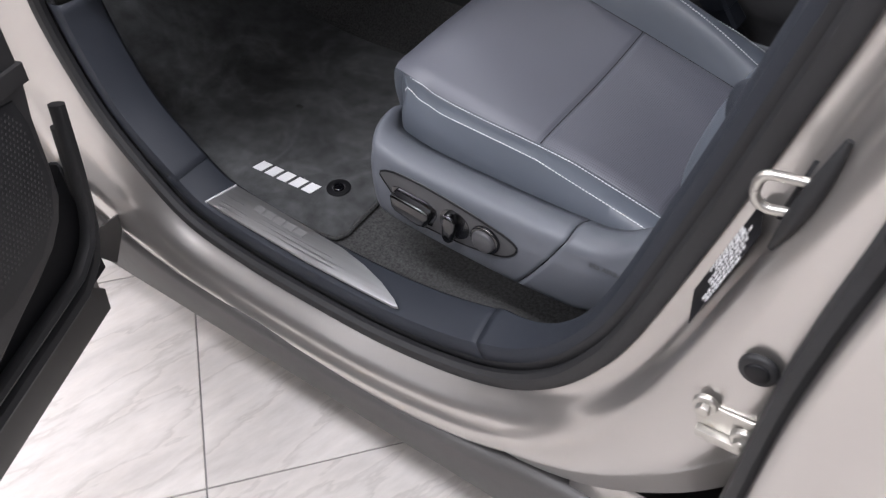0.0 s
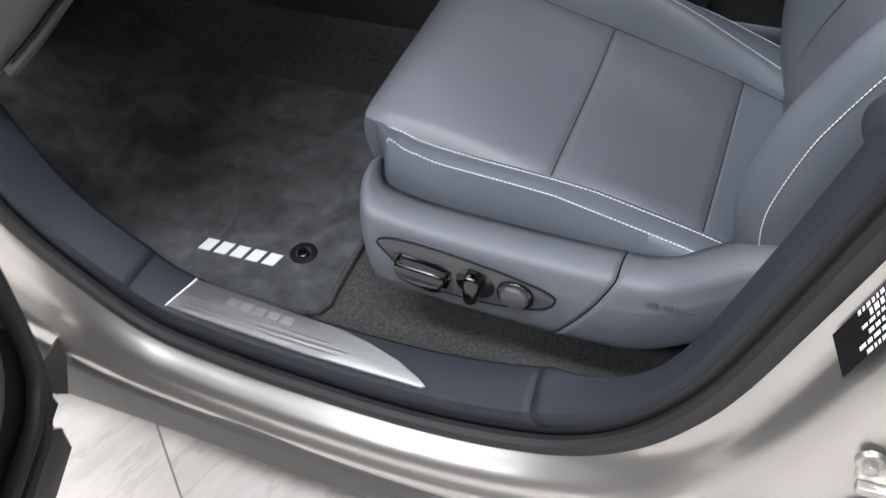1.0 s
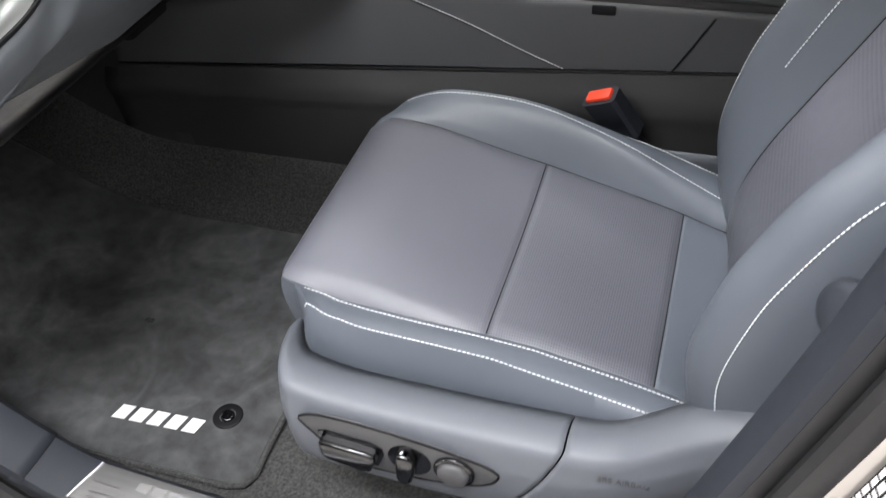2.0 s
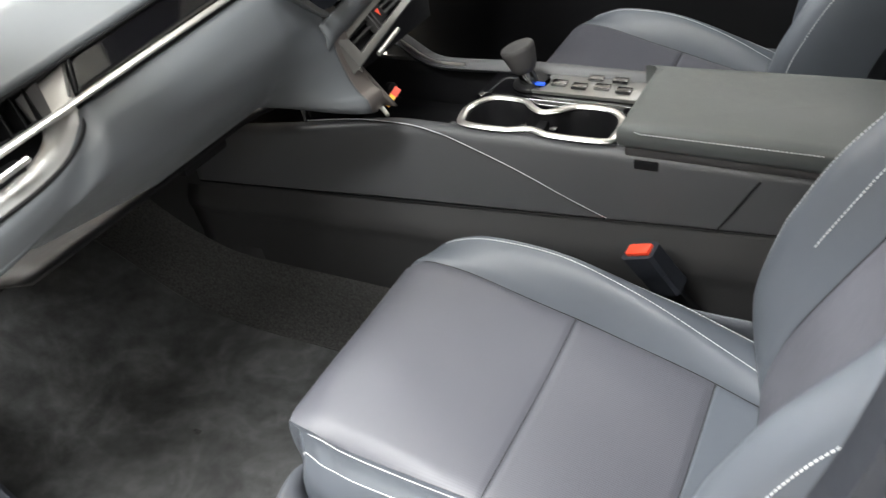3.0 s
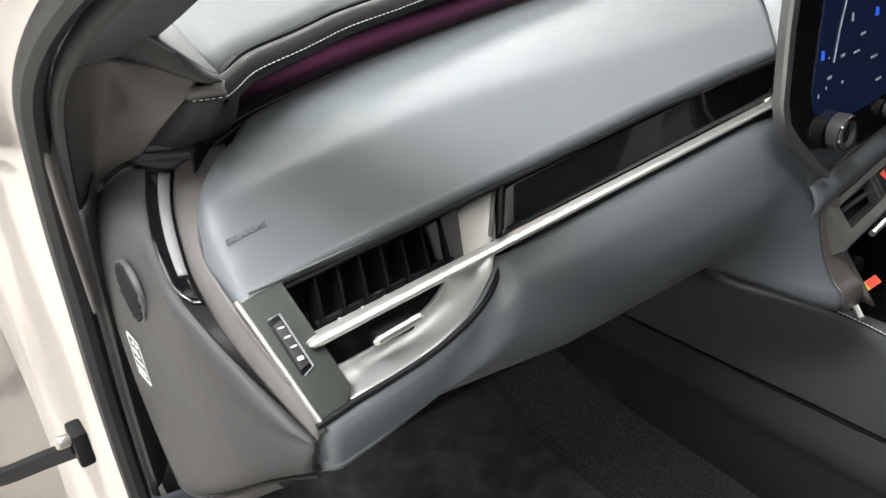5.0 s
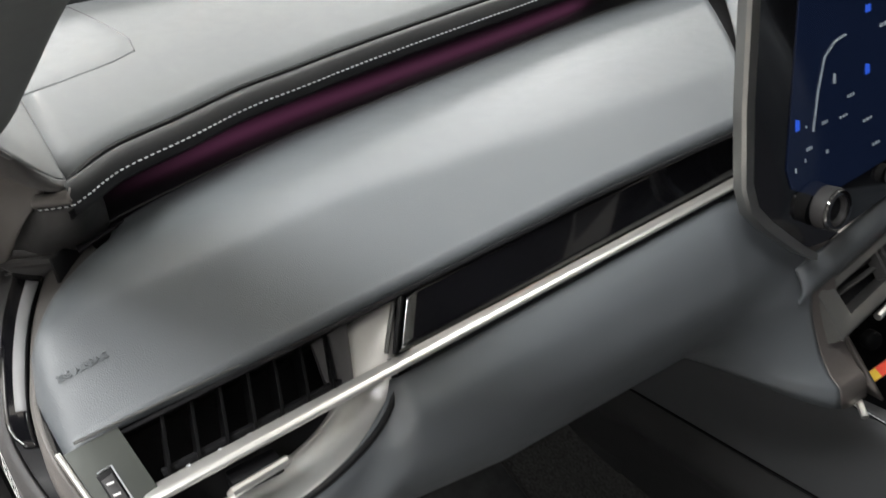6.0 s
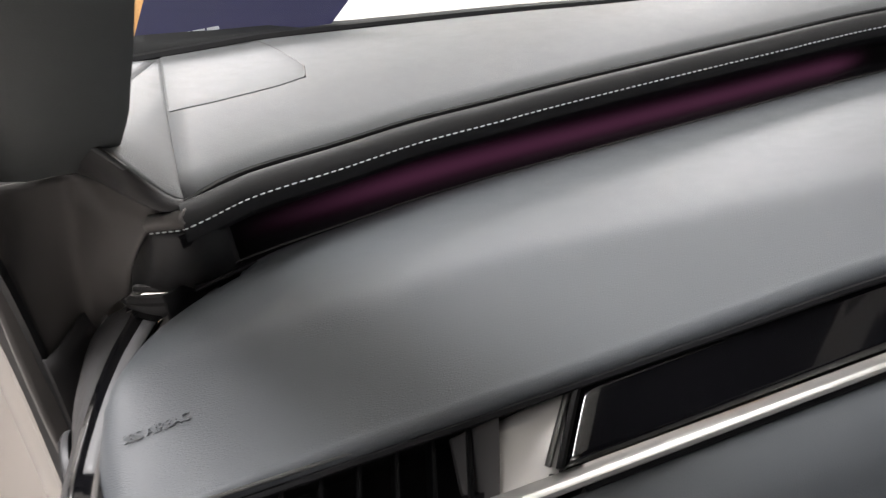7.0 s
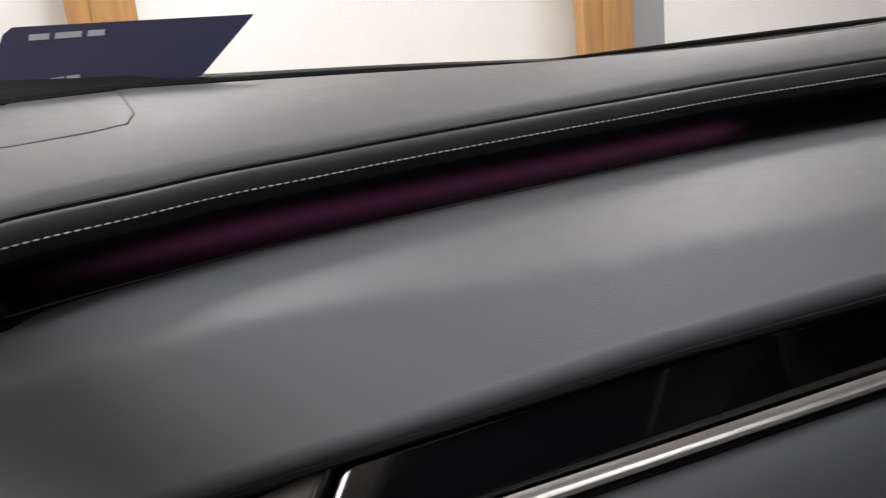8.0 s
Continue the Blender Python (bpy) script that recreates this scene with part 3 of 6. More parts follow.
part("belt_anchor_cap", disc((0.838, 0.128, 1.0), (-0.75, -0.6, 0.3), 0.024, 0.012, 24, 0.008), TRIM, trim, "rounded cap of the belt anchor")

# scuff plate
SC = [(0.004, 0.1010), (0.032, 0.1520), (0.275, 0.1445), (0.325, 0.1360), (0.37, 0.1240), (0.405, 0.1095), (0.419, 0.1010), (0.412, 0.0985), (0.24, 0.0985)]


scuff = thing("scuff_plate", (0.2, 0.12, 0.467), "brushed metal scuff plate with a tapered end on the sill trim", "scuff plate")
part("plate", prism(SC, lambda a, b, h: (a, b, spl([(0, 0.4745), (0.12, 0.4685), (0.27, 0.4645), (0.42, 0.4680)], a) + h + 0.28 * (b - 0.1)), 0.005, 0.0015), BRUSHED, scuff)
part("plate_edge", tube([(x, y, 0.4775 + 0.28 * (y - 0.1)) for x, y in (SC[0], SC[1])], 0.0024, 8), BRUSHED, scuff, "polished end lip")
bm = bmesh.new()
for k, (a, b) in enumerate(((0.03, 0.285), (0.03, 0.30), (0.115, 0.27), (0.03, 0.070))):
    y = (0.1075, 0.1145, 0.1215, 0.1275)[k]
    tube([(a + (b - a) * i / 8, y, spl([(0, 0.4745), (0.12, 0.4685), (0.27, 0.4645), (0.42, 0.4680)], a + (b - a) * i / 8) + 0.0050 + 0.28 * (y - 0.1)) for i in range(9)], 0.0018, 6, bm=bm, flat=0.6)
part("rib", bm, BRUSHED, scuff)
for piece in strokes((0.148, 0.134, 0.4822), (1, -0.02, -0.035), (0, 1, 0.28), 5, 0.018, 0.013, 0.005, 0.003, 0.0014):
    part("maker_mark", piece, BRUSHED, scuff, "embossed maker's mark")

# ---- floor of the cabin ----
def floor_z(x):
    return spl([(-1.0, 0.80), (-0.75, 0.63), (-0.55, 0.475), (-0.42, 0.40), (-0.32, 0.370), (-0.2, 0.362), (0.3, 0.362), (0.55, 0.375), (1.6, 0.38)], x)


def carpet_fn(u, v):
    x = -0.95 + 2.6 * u
    y = 0.165 + 1.64 * v
    z = floor_z(x)
    d = min(abs(y - 0.985), 0.5)
    z += spl([(0, 0.14), (0.125, 0.105), (0.17, 0.03), (0.215, 0.004), (0.5, 0.0)], d)
    return (x, y, z - 0.006)


tagged(part("cabin_floor", sheet(carpet_fn, 90, 110), CARPET), "black loop carpet over the cabin floor", "carpet", kind="structure")

mat_thing = thing("floor_mat", (-0.1, 0.48, 0.365), "black velour floor mat with smudged pile", "floor mat")


def mat_edge():
    """The outline of the mat."""
    return [(0.165, 0.234), (0.172, 0.30), (0.160, 0.60), (0.13, 0.735), (0.04, 0.765), (-0.20, 0.768), (-0.40, 0.77), (-0.62, 0.75), (-0.70, 0.62), (-0.71, 0.45), (-0.66, 0.33), (-0.40, 0.245), (-0.14, 0.228), (0.05, 0.226)]


MO = curve([(x, y, 0) for x, y in mat_edge()], 96, closed=True)
cx, cy = -0.15, 0.49
rows = []
for f in (1.0, 0.985, 0.96, 0.88, 0.8, 0.7, 0.6, 0.5, 0.4, 0.3, 0.2, 0.1, 0.02):
    rows.append([(cx + (p.x - cx) * f, cy + (p.y - cy) * f, floor_z(cx + (p.x - cx) * f) + (0.002 if f == 1.0 else 0.008 if f > 0.97 else 0.009)) for p in MO])
part("velour_sheet", rings(rows, closed=True), MAT, mat_thing)
part("binding", tube([(p.x, p.y, floor_z(p.x) + 0.0035) for p in MO], 0.004, 6, closed=True), CARPET, mat_thing, "black sewn edge")
for piece in strokes((-0.020, 0.305, 0.3715), (0.99, 0.03, 0), (-0.03, 1, 0), 5, 0.0225, 0.026, 0.0085, 0.007, 0.0016):
    part("maker_mark", piece, LOGO, mat_thing, "white embroidered maker's mark")
clip = part("mat_clip", disc((0.086, 0.337, 0.369), (0, 0, 1), 0.024, 0.005, 32, 0.002, inner=0.013), DARK, mat_thing, "round black mat fastener")
part("clip_knob", disc((0.086, 0.337, 0.3685), (0, 0, 1), 0.011, 0.007, 20, 0.003), PIANO, clip)


# ---- seats ----
def placed(bm, m):
    bmesh.ops.transform(bm, matrix=m, verts=bm.verts)
    return bm


SEAT_MID = 0.503
CUSHION = [(0.300, 0.560, 0.560), (0.268, 0.60, 0.60), (0.250, 0.65, 0.645), (0.246, 0.685, 0.678), (0.252, 0.712, 0.702), (0.268, 0.729, 0.720), (0.295, 0.734, 0.735),
           (0.34, 0.726, 0.748), (0.39, 0.711, 0.751), (0.45, 0.694, 0.748), (0.51, 0.679, 0.739), (0.57, 0.664, 0.722), (0.63, 0.650, 0.700), (0.70, 0.633, 0.668), (0.76, 0.616, 0.641), (0.83, 0.600, 0.612)]
W_INSERT = [(0.25, 0.162), (0.40, 0.174), (0.50, 0.174), (0.62, 0.168), (0.70, 0.162), (0.83, 0.146)]
W_CREST = [(0.25, 0.218), (0.45, 0.219), (0.55, 0.210), (0.65, 0.199), (0.75, 0.187), (0.83, 0.175)]
Z_EDGE = [(0.24, -0.012), (0.34, -0.009), (0.45, -0.010), (0.53, -0.012), (0.60, -0.010), (0.66, -0.003), (0.72, 0.001), (0.78, 0.004), (0.83, 0.006)]
CUSHION_LINE = curve(CUSHION, 180)


SPLIT = [next(i for i, p in enumerate(CUSHION_LINE) if p.y > 0.6 and p.x >= lim) if lim else 0 for lim in (0, 0.515, 0.712)] + [len(CUSHION_LINE) - 1]


# heights of the door-side bolster: at its inner seam, its outer edge and its foot
NEAR_IN = [(0.25, 0.708), (0.284, 0.700), (0.313, 0.688), (0.398, 0.678), (0.519, 0.669), (0.651, 0.652), (0.706, 0.640), (0.83, 0.605)]
NEAR_OUT = [(0.25, 0.722), (0.266, 0.714), (0.28, 0.703), (0.30, 0.694), (0.33, 0.687), (0.45, 0.680), (0.59, 0.667), (0.72, 0.643), (0.83, 0.605)]
NEAR_FOOT = [(0.25, 0.65), (0.315, 0.628), (0.396, 0.612), (0.475, 0.602), (0.553, 0.594), (0.83, 0.585)]


def cushion_rows(dys, i0=0, i1=None):
    """Rows across the cushion at the offsets dys from its middle line."""
    rows = []
    for x, zi, zc in CUSHION_LINE[i0:(i1 + 1 if i1 else None)]:
        groove = 0.006 * math.exp(-((x - 0.515) / 0.0028) ** 2) + 0.006 * math.exp(-((x - 0.712) / 0.0028) ** 2)
        puff = 0.004 * math.sin(max(0, min(1, (x - 0.27) / 0.245)) * math.pi) if x < 0.515 else 0.004 * math.sin(max(0, min(1, (x - 0.515) / 0.197)) * math.pi)
        row = []
        for d in dys:
            a = abs(d)
            rear = 0.010 * max(0, min(1, (x - 0.6) / 0.2))
            wi, wc, ze = spl(W_INSERT, x), spl(W_CREST, x), spl(Z_EDGE, x)
            if a <= 0.156:
                k = a / 0.156
                z = zi - 0.012 * (1 - k * k) - (groove - puff) * (1 if a < 0.152 else 0) - 0.005 * math.exp(-((0.156 - a) / 0.004) ** 2)
                y = d * wi / 0.156
            elif a <= 0.2025:
                k = (a - 0.156) / 0.0465
                z = zi + (zc - zi) * (math.sin(k * math.pi / 2) ** 1.1) - 0.005 * math.exp(-((a - 0.156) / 0.004) ** 2)
                y = math.copysign(wi + (wc - wi) * k, d)
            else:
                k = min(1.0, (a - 0.2025) / 0.029)
                z = zc + ze * k * k + 0.004 * math.sin(k * math.pi) - spl([(0.2025, 0), (0.2315, 0.0), (0.234, 0.004), (0.236, 0.014), (0.2365, 0.02), (0.238, 0.045), (0.24, 0.085)], a)
                y = math.copysign(spl([(0.2025, wc), (0.2315, max(0.2315, wc + 0.012)), (0.234, 0.2345), (0.236, 0.2365), (0.238, 0.2395), (0.24, 0.236)], a), d)
            if d < 0:
                zin, zout, zft = min(spl(NEAR_IN, x), zi), min(spl(NEAR_OUT, x), zi), min(spl(NEAR_FOOT, x), zi)
                if a <= 0.156:
                    k = a / 0.156
                    z += (zin - 0.002 - zi) * k ** 2.5
                    y = -0.160 * k
                elif a <= 0.2025:
                    k = (a - 0.156) / 0.0465
                    z, y = zin - 0.005 + 0.005 * k, -0.160 - 0.010 * k
                elif a <= 0.2315:
                    k = (a - 0.2025) / 0.029
                    z, y = zin + (zout - zin) * k + 0.003 * math.sin(k * math.pi), -0.170 - 0.033 * k
                else:
                    k = min(1.0, (a - 0.2315) / 0.0085)
                    z, y = zout + (zft - zout) * k, -0.203 - 0.017 * math.sin(k * math.pi / 2) ** 0.6
            front = max(0.0, min(1.0, (0.30 - x) / 0.05))
            y *= 1 - 0.02 * front * front * (a / 0.24)
            xx = x + (0.042 if d < 0 else 0.010) * max(0.0, (a - 0.14) / 0.1) ** 2 * (1 if x < 0.32 else max(0, 1 - (x - 0.32) / 0.12))
            fr = max(0.0, min(1.0, (0.36 - x) / 0.1))
            xx += fr * (0.016 * (a / 0.24) ** 4 - 0.010 * (1 - (a / 0.24) ** 2))
            if d < 0:
                z -= 0.012 * max(0.0, min(1.0, (0.30 - x) / 0.04)) * (a / 0.24) ** 4
            row.append((xx, SEAT_MID + y, z))
        rows.append(row)
    return rows


def cushion_line(d, x0, x1, lift=0.0006):
    return [Vector(r[0]) + Vector((0, 0, lift)) for r in cushion_rows([d]) if x0 <= r[0][0] <= x1 and r[0][2] > 0.595]


BACK = [(0.790, 0.560, 0.785), (0.772, 0.62, 0.762), (0.776, 0.685, 0.748), (0.798, 0.755, 0.743), (0.842, 0.846, 0.763), (0.870, 0.900, 0.784), (0.902, 0.965, 0.816), (0.93, 1.03, 0.860), (0.965, 1.10, 0.900), (1.00, 1.18, 0.952), (1.025, 1.26, 0.995), (1.06, 1.30, 1.045)]
BACK_LINE = curve(BACK, 110)


def back_rows(dys, lean_in=0.0):
    rows = []
    for xi, z, xc in BACK_LINE:
        row = []
        for d in dys:
            a = abs(d)
            if a <= 0.15:
                k = a / 0.15
                x = xi + 0.012 * (1 - k * k) + 0.006 * math.exp(-((0.15 - a) / 0.004) ** 2)
                y = d
            elif a <= 0.208:
                k = (a - 0.15) / 0.058
                x = xi + (xc - xi) * (math.sin(k * math.pi / 2) ** 1.15) + 0.006 * math.exp(-((a - 0.15) / 0.004) ** 2)
                y = d
            else:
                x = xc + spl([(0.208, 0), (0.218, 0.003), (0.228, 0.010), (0.236, 0.024), (0.241, 0.05), (0.244, 0.10), (0.245, 0.16), (0.2451, 0.19)], a)
                y = math.copysign(spl([(0.208, 0.208), (0.228, 0.230), (0.236, 0.242), (0.241, 0.250), (0.244, 0.254), (0.245, 0.250), (0.2451, 0.20)], a), d)
            row.append((x, SEAT_MID + 0.006 + y, z))
        rows.append(row)
    return rows


def lin(a, b, n):
    return [a + (b - a) * i / (n - 1) for i in range(n)]


INNER = lin(-0.156, 0.156, 27)
BOLSTER = [0.156, 0.158, 0.161, 0.165, 0.171, 0.178, 0.186, 0.194, 0.2025, 0.209, 0.216, 0.222, 0.227, 0.231, 0.234, 0.236, 0.2365, 0.238, 0.24]
BACKSIDE = [0.15, 0.152, 0.155, 0.16, 0.168, 0.177, 0.187, 0.197, 0.208, 0.214, 0.22, 0.228, 0.233, 0.237, 0.241, 0.2425, 0.244, 0.245, 0.2451]


def build_seat():
    seat = thing("front_seat", (0.5, SEAT_MID, 0.37), "slate grey leather front seat with pale stitching and power switches", "car seat", "front seats")
    cushion = part("cushion_front_panel", rings(cushion_rows(INNER, 0, SPLIT[1])), INSERT, seat, "perforated slate leather panel")
    part("cushion_rear_panel", rings(cushion_rows(INNER, SPLIT[1], SPLIT[2])), INSERT, seat, "perforated slate leather panel")
    part("cushion_end_panel", rings(cushion_rows(INNER, SPLIT[2], None)), LEATHER, seat)
    for side in (-1, 1):
        bolster = part("cushion_bolster", rings(cushion_rows([side * d for d in BOLSTER])), LEATHER, seat, "slate leather side bolster")
        part("crest_stitching", stitches(cushion_line(side * 0.2025, 0.285, 0.80, 0.0003)), THREAD, bolster, "pale grey stitching")
        part("edge_stitching", stitches(cushion_line(side * 0.2315, 0.300, 0.77, 0.0003)), THREAD, bolster, "pale grey stitching")
        back_bolster = part("backrest_bolster", rings(back_rows([side * d for d in BACKSIDE])), LEATHER, seat, "slate leather backrest bolster")
        crest = [Vector(r[0]) + Vector((-0.0006, 0.0008 * side, 0)) for r in back_rows([side * (0.2385 if side < 0 else 0.2135)]) if 0.61 < r[0][2] < 1.2]
        part("crest_stitching", stitches(crest), THREAD, back_bolster, "pale grey stitching")
        inner = [Vector(r[0]) + Vector((-0.0004, 0, 0)) for r in back_rows([side * 0.172]) if (0.86 < r[0][2] < 1.2)]
        part("inner_stitching", stitches(inner), THREAD, back_bolster, "pale grey stitching")
        part("bolster_base_seam", tube([(0.80 - 0.045 * math.sin(f * 3.14) + 0.10 * f * f, SEAT_MID + 0.006 + side * (0.21 + 0.043 * f), 0.628 - 0.014 * f) for f in lin(0, 1, 12)], 0.0022, 6), ROLL, back_bolster)
        part("insert_seam", tube(cushion_line(side * 0.156, 0.275, 0.80, 0.0002), 0.0009, 6), ROLL, bolster)
        part("backrest_seam", tube([Vector(r[0]) + Vector((-0.0003, 0, 0)) for r in back_rows([side * 0.15]) if 0.63 < r[0][2] < 1.2], 0.0016, 6), ROLL, back_bolster)
    for x in (0.515, 0.712):
        ridge = min(cushion_rows(lin(-0.154, 0.154, 25)), key=lambda r: abs(r[12][0] - x) + (9 if r[12][2] < 0.6 else 0))
        part("cushion_seam", tube([Vector(p) + Vector((0, 0, 0.0004)) for p in ridge], 0.0009, 6), ROLL, seat)
    part("backrest_panel", rings(back_rows(lin(-0.15, 0.15, 25))), INSERT, seat, "perforated slate leather panel")
    part("backrest_rear", rings([[(0.98 + (z - 0.6) * 0.36, SEAT_MID - 0.21, z), (1.0 + (z - 0.6) * 0.36, SEAT_MID, z), (0.98 + (z - 0.6) * 0.36, SEAT_MID + 0.21, z)] for z in lin(0.5, 1.28, 8)]), PLASTIC, seat)
    # side covers
    top = [(0.262, 0.635), (0.272, 0.660), (0.285, 0.667), (0.31, 0.662), (0.36, 0.651), (0.46, 0.645), (0.57, 0.643), (0.632, 0.644), (0.66, 0.645), (0.69, 0.652), (0.72, 0.672), (0.75, 0.693), (0.79, 0.714), (0.86, 0.735)]
    bot = [(0.262, 0.60), (0.272, 0.555), (0.29, 0.533), (0.35, 0.517), (0.5, 0.506), (0.56, 0.505), (0.65, 0.510), (0.72, 0.540), (0.77, 0.59), (0.86, 0.64)]

    def side_point(x, v):
        zt, zb = spl(top, x), spl(bot, x)
        y = spl([(0, 0.284), (0.04, 0.256), (0.08, 0.240), (0.14, 0.227), (0.20, 0.2170), (0.27, 0.2105), (0.36, 0.2070), (0.44, 0.2035), (0.6, 0.2025), (0.82, 0.205), (0.93, 0.209), (1, 0.222)], v)
        z = zt + (spl([(0, -0.022), (0.04, -0.005), (0.08, 0.0), (0.14, -0.0015), (0.20, -0.006), (0.27, -0.016)], v) if v < 0.27 else -0.016 + (zb - zt + 0.016) * (v - 0.27) / 0.73)
        y += 0.09 * max(0.0, (0.315 - x) / 0.053) ** 2.2
        y += 0.020 * max(0.0, (x - 0.66) / 0.2)
        return (x, y, z)

    def cut(v):
        return 0.632 - 0.078 * max(0.0, (v - 0.18) / 0.82) ** 1.15

    cover = part("side_cover", sheet(lambda u, v: side_point(0.262 + (cut(v) - 0.262) * u ** 1.3, v), 60, 30), SEATPLASTIC, seat, "slate grey plastic side cover", solid=0.003)
    part("rear_side_cover", sheet(lambda u, v: side_point(cut(v) + 0.0022 + (0.87 - cut(v)) * u, v), 30, 30), SEATPLASTIC, seat, "slate grey plastic rear side cover", solid=0.003)
    part("far_side_cover", sheet(lambda u, v: (0.27 + 0.55 * u, 2 * SEAT_MID - 0.245 + 0.03 * v, 0.66 - 0.15 * v), 20, 8), SEATPLASTIC, seat, solid=0.003)
    part("front_apron", sheet(lambda u, v: (0.268 + 0.02 * v + 0.05 * abs(2 * u - 1) ** 3, 0.262 + 0.48 * u, 0.64 - 0.13 * v), 24, 8), SEATPLASTIC, seat, solid=0.003)
    letters("SRS AIRBAG", (0.700, 0.2080, 0.6235), 0.0105, SWITCHPLATE, seat, "airbag_lettering", (1, 0.05, 0.0), (0, 0.25, 1), 0.0003, "moulded airbag lettering")
    # switch plate
    plate_out = [(0.322, 0.6205), (0.330, 0.6300), (0.345, 0.6350), (0.37, 0.6360), (0.40, 0.6345), (0.45, 0.6280), (0.50, 0.6190), (0.54, 0.6090), (0.558, 0.6010), (0.564, 0.5930), (0.558, 0.5800), (0.545, 0.5690), (0.525, 0.5620), (0.48, 0.5540), (0.43, 0.5520), (0.39, 0.5530), (0.372, 0.5570), (0.355, 0.5750), (0.338, 0.598)]
    part("switch_recess", prism(plate_out, lambda a, b, h: (a, 0.2045 - h, b), 0.0035, 0.0010), SWITCHPLATE, seat, "grey switch plate")
    rim = curve([(a, 0.2012, b) for a, b in plate_out], 90, closed=True)
    part("switch_rim", tube(rim, 0.0016, 6, closed=True), DARK, cover)
    lever = part("slide_switch", prism([(0.350, 0.602), (0.356, 0.6065), (0.405, 0.6015), (0.4185, 0.597), (0.421, 0.588), (0.412, 0.567), (0.400, 0.564), (0.358, 0.5745), (0.351, 0.582)], lambda a, b, h: (a, 0.201 - h, b), 0.017, 0.005, 3), BLACKCHROME, seat, "dark chrome slide switch")
    part("slide_switch_well", prism([(0.345, 0.607), (0.356, 0.611), (0.410, 0.606), (0.425, 0.597), (0.426, 0.586), (0.416, 0.561), (0.398, 0.558), (0.354, 0.569), (0.346, 0.578)], lambda a, b, h: (a, 0.2015 - h, b), 0.0018), PIANO, seat)
    part("recline_switch", prism([(0.449, 0.6125), (0.4545, 0.6145), (0.4615, 0.6130), (0.4690, 0.6040), (0.4695, 0.590), (0.4630, 0.5650), (0.4560, 0.5590), (0.4480, 0.5600), (0.4440, 0.568), (0.4450, 0.590)], lambda a, b, h: (a, 0.201 - h, b), 0.018, 0.006, 3), BLACKCHROME, seat, "dark chrome recline switch")
    part("recline_switch_well", disc((0.4575, 0.2015, 0.587), (0, -1, 0), 0.0265, 0.0016, 28), PIANO, seat)
    part("lumbar_ring", disc((0.512, 0.2015, 0.5865), (0, -1, 0), 0.0245, 0.006, 36, 0.002, inner=0.0195), PIANO, seat)
    part("lumbar_switch", disc((0.512, 0.2015, 0.5865), (0, -1, 0), 0.0190, 0.012, 36, 0.004), SWITCHPLATE, seat, "round grey lumbar switch")
    # rail and hardware
    rail = part("seat_rail", box((0.52, 0.37, 0.385), (0.58, 0.035, 0.03), 0.004), DARK, seat)
    part("rail_cap", box((0.292, 0.352, 0.392), (0.036, 0.030, 0.018), 0.006), TRIM, rail, "dark rail end cap")
    part("seat_rail", box((0.50, 0.70, 0.385), (0.62, 0.035, 0.03), 0.004), DARK, seat)
    part("seat_pan", box((0.55, SEAT_MID + 0.01, 0.49), (0.48, 0.40, 0.07), 0.01), DARK, seat)
    for x in (0.36, 0.70):
        for y in (0.37, 0.70):
            part("seat_leg", box((x, y, 0.43), (0.05, 0.02, 0.09), 0.004), DARK, seat)
    part("buckle_guide", tube(curve([(0.755, 0.726, 0.628), (0.775, 0.735, 0.640), (0.79, 0.728, 0.655)], 8), 0.012, 8, flat=0.5), PALEGREY, seat, "pale plastic buckle guide")
    return seat


seat = build_seat()
copy_thing(seat, pose(0.39, SEAT_MID + 1.03, 0.322))

buckle = thing("belt_buckle", (0.62, 0.80, 0.58), "black seat belt buckle with an orange-red release button", "seat belt buckle")
bz = Vector((-0.50, -0.22, 0.84)).normalized()
bx = Vector((0.15, 0.97, 0.34))
by = bz.cross(bx).normalized()
bx = by.cross(bz)
BM = Matrix.Translation((0.566, 0.808, 0.714)) @ Matrix((bx, by, bz)).transposed().to_4x4()
case = [[(sx * (0.0165 + 0.002 * f), sy * (0.030 - 0.004 * f), -0.085 * f) for sx, sy in ((-1, -0.8), (-0.7, -1), (0.7, -1), (1, -0.8), (1, 0.8), (0.7, 1), (-0.7, 1), (-1, 0.8))] for f in (0, 0.05, 0.5, 0.52, 1.0)]
case[3] = [(x * 0.95, y * 0.94, z) for x, y, z in case[3]]
part("buckle_case", placed(rings(case, closed=True, caps=True), BM), TRIM, buckle, "charcoal plastic case", angle=30)
part("release_button", placed(box((0, 0, 0.001), (0.020, 0.044, 0.010), 0.004), BM), RED, buckle, "orange-red release button")
part("buckle_stalk", placed(box((0.002, 0.004, -0.14), (0.014, 0.036, 0.12), 0.004), BM), DARK, buckle)

# ---- centre console ----
console = thing("centre_console", (0.4, 0.985, 0.40), "dark slate centre console with stitched leather sides", "centre console")
CY = 0.868


def seam_z(x):
    return 0.6745 + 0.0825 * x


def shoulder(x):
    return spl([(-0.35, 0.765), (-0.2, 0.785), (-0.044, 0.809), (0.06, 0.828), (0.153, 0.839), (0.3, 0.8395), (1.1, 0.832)], x)


CONSOLE = material("dark_slate_console_leather", (0.064, 0.066, 0.071), 0.5, vary=0.06, grain=0.25, grain_scale=850, kind="leather")
CONSOLE_LOW = material("charcoal_console_plastic", (0.033, 0.033, 0.034), 0.6, vary=0.1, grain=0.35, grain_scale=1100, kind="leather", spec=0.4)


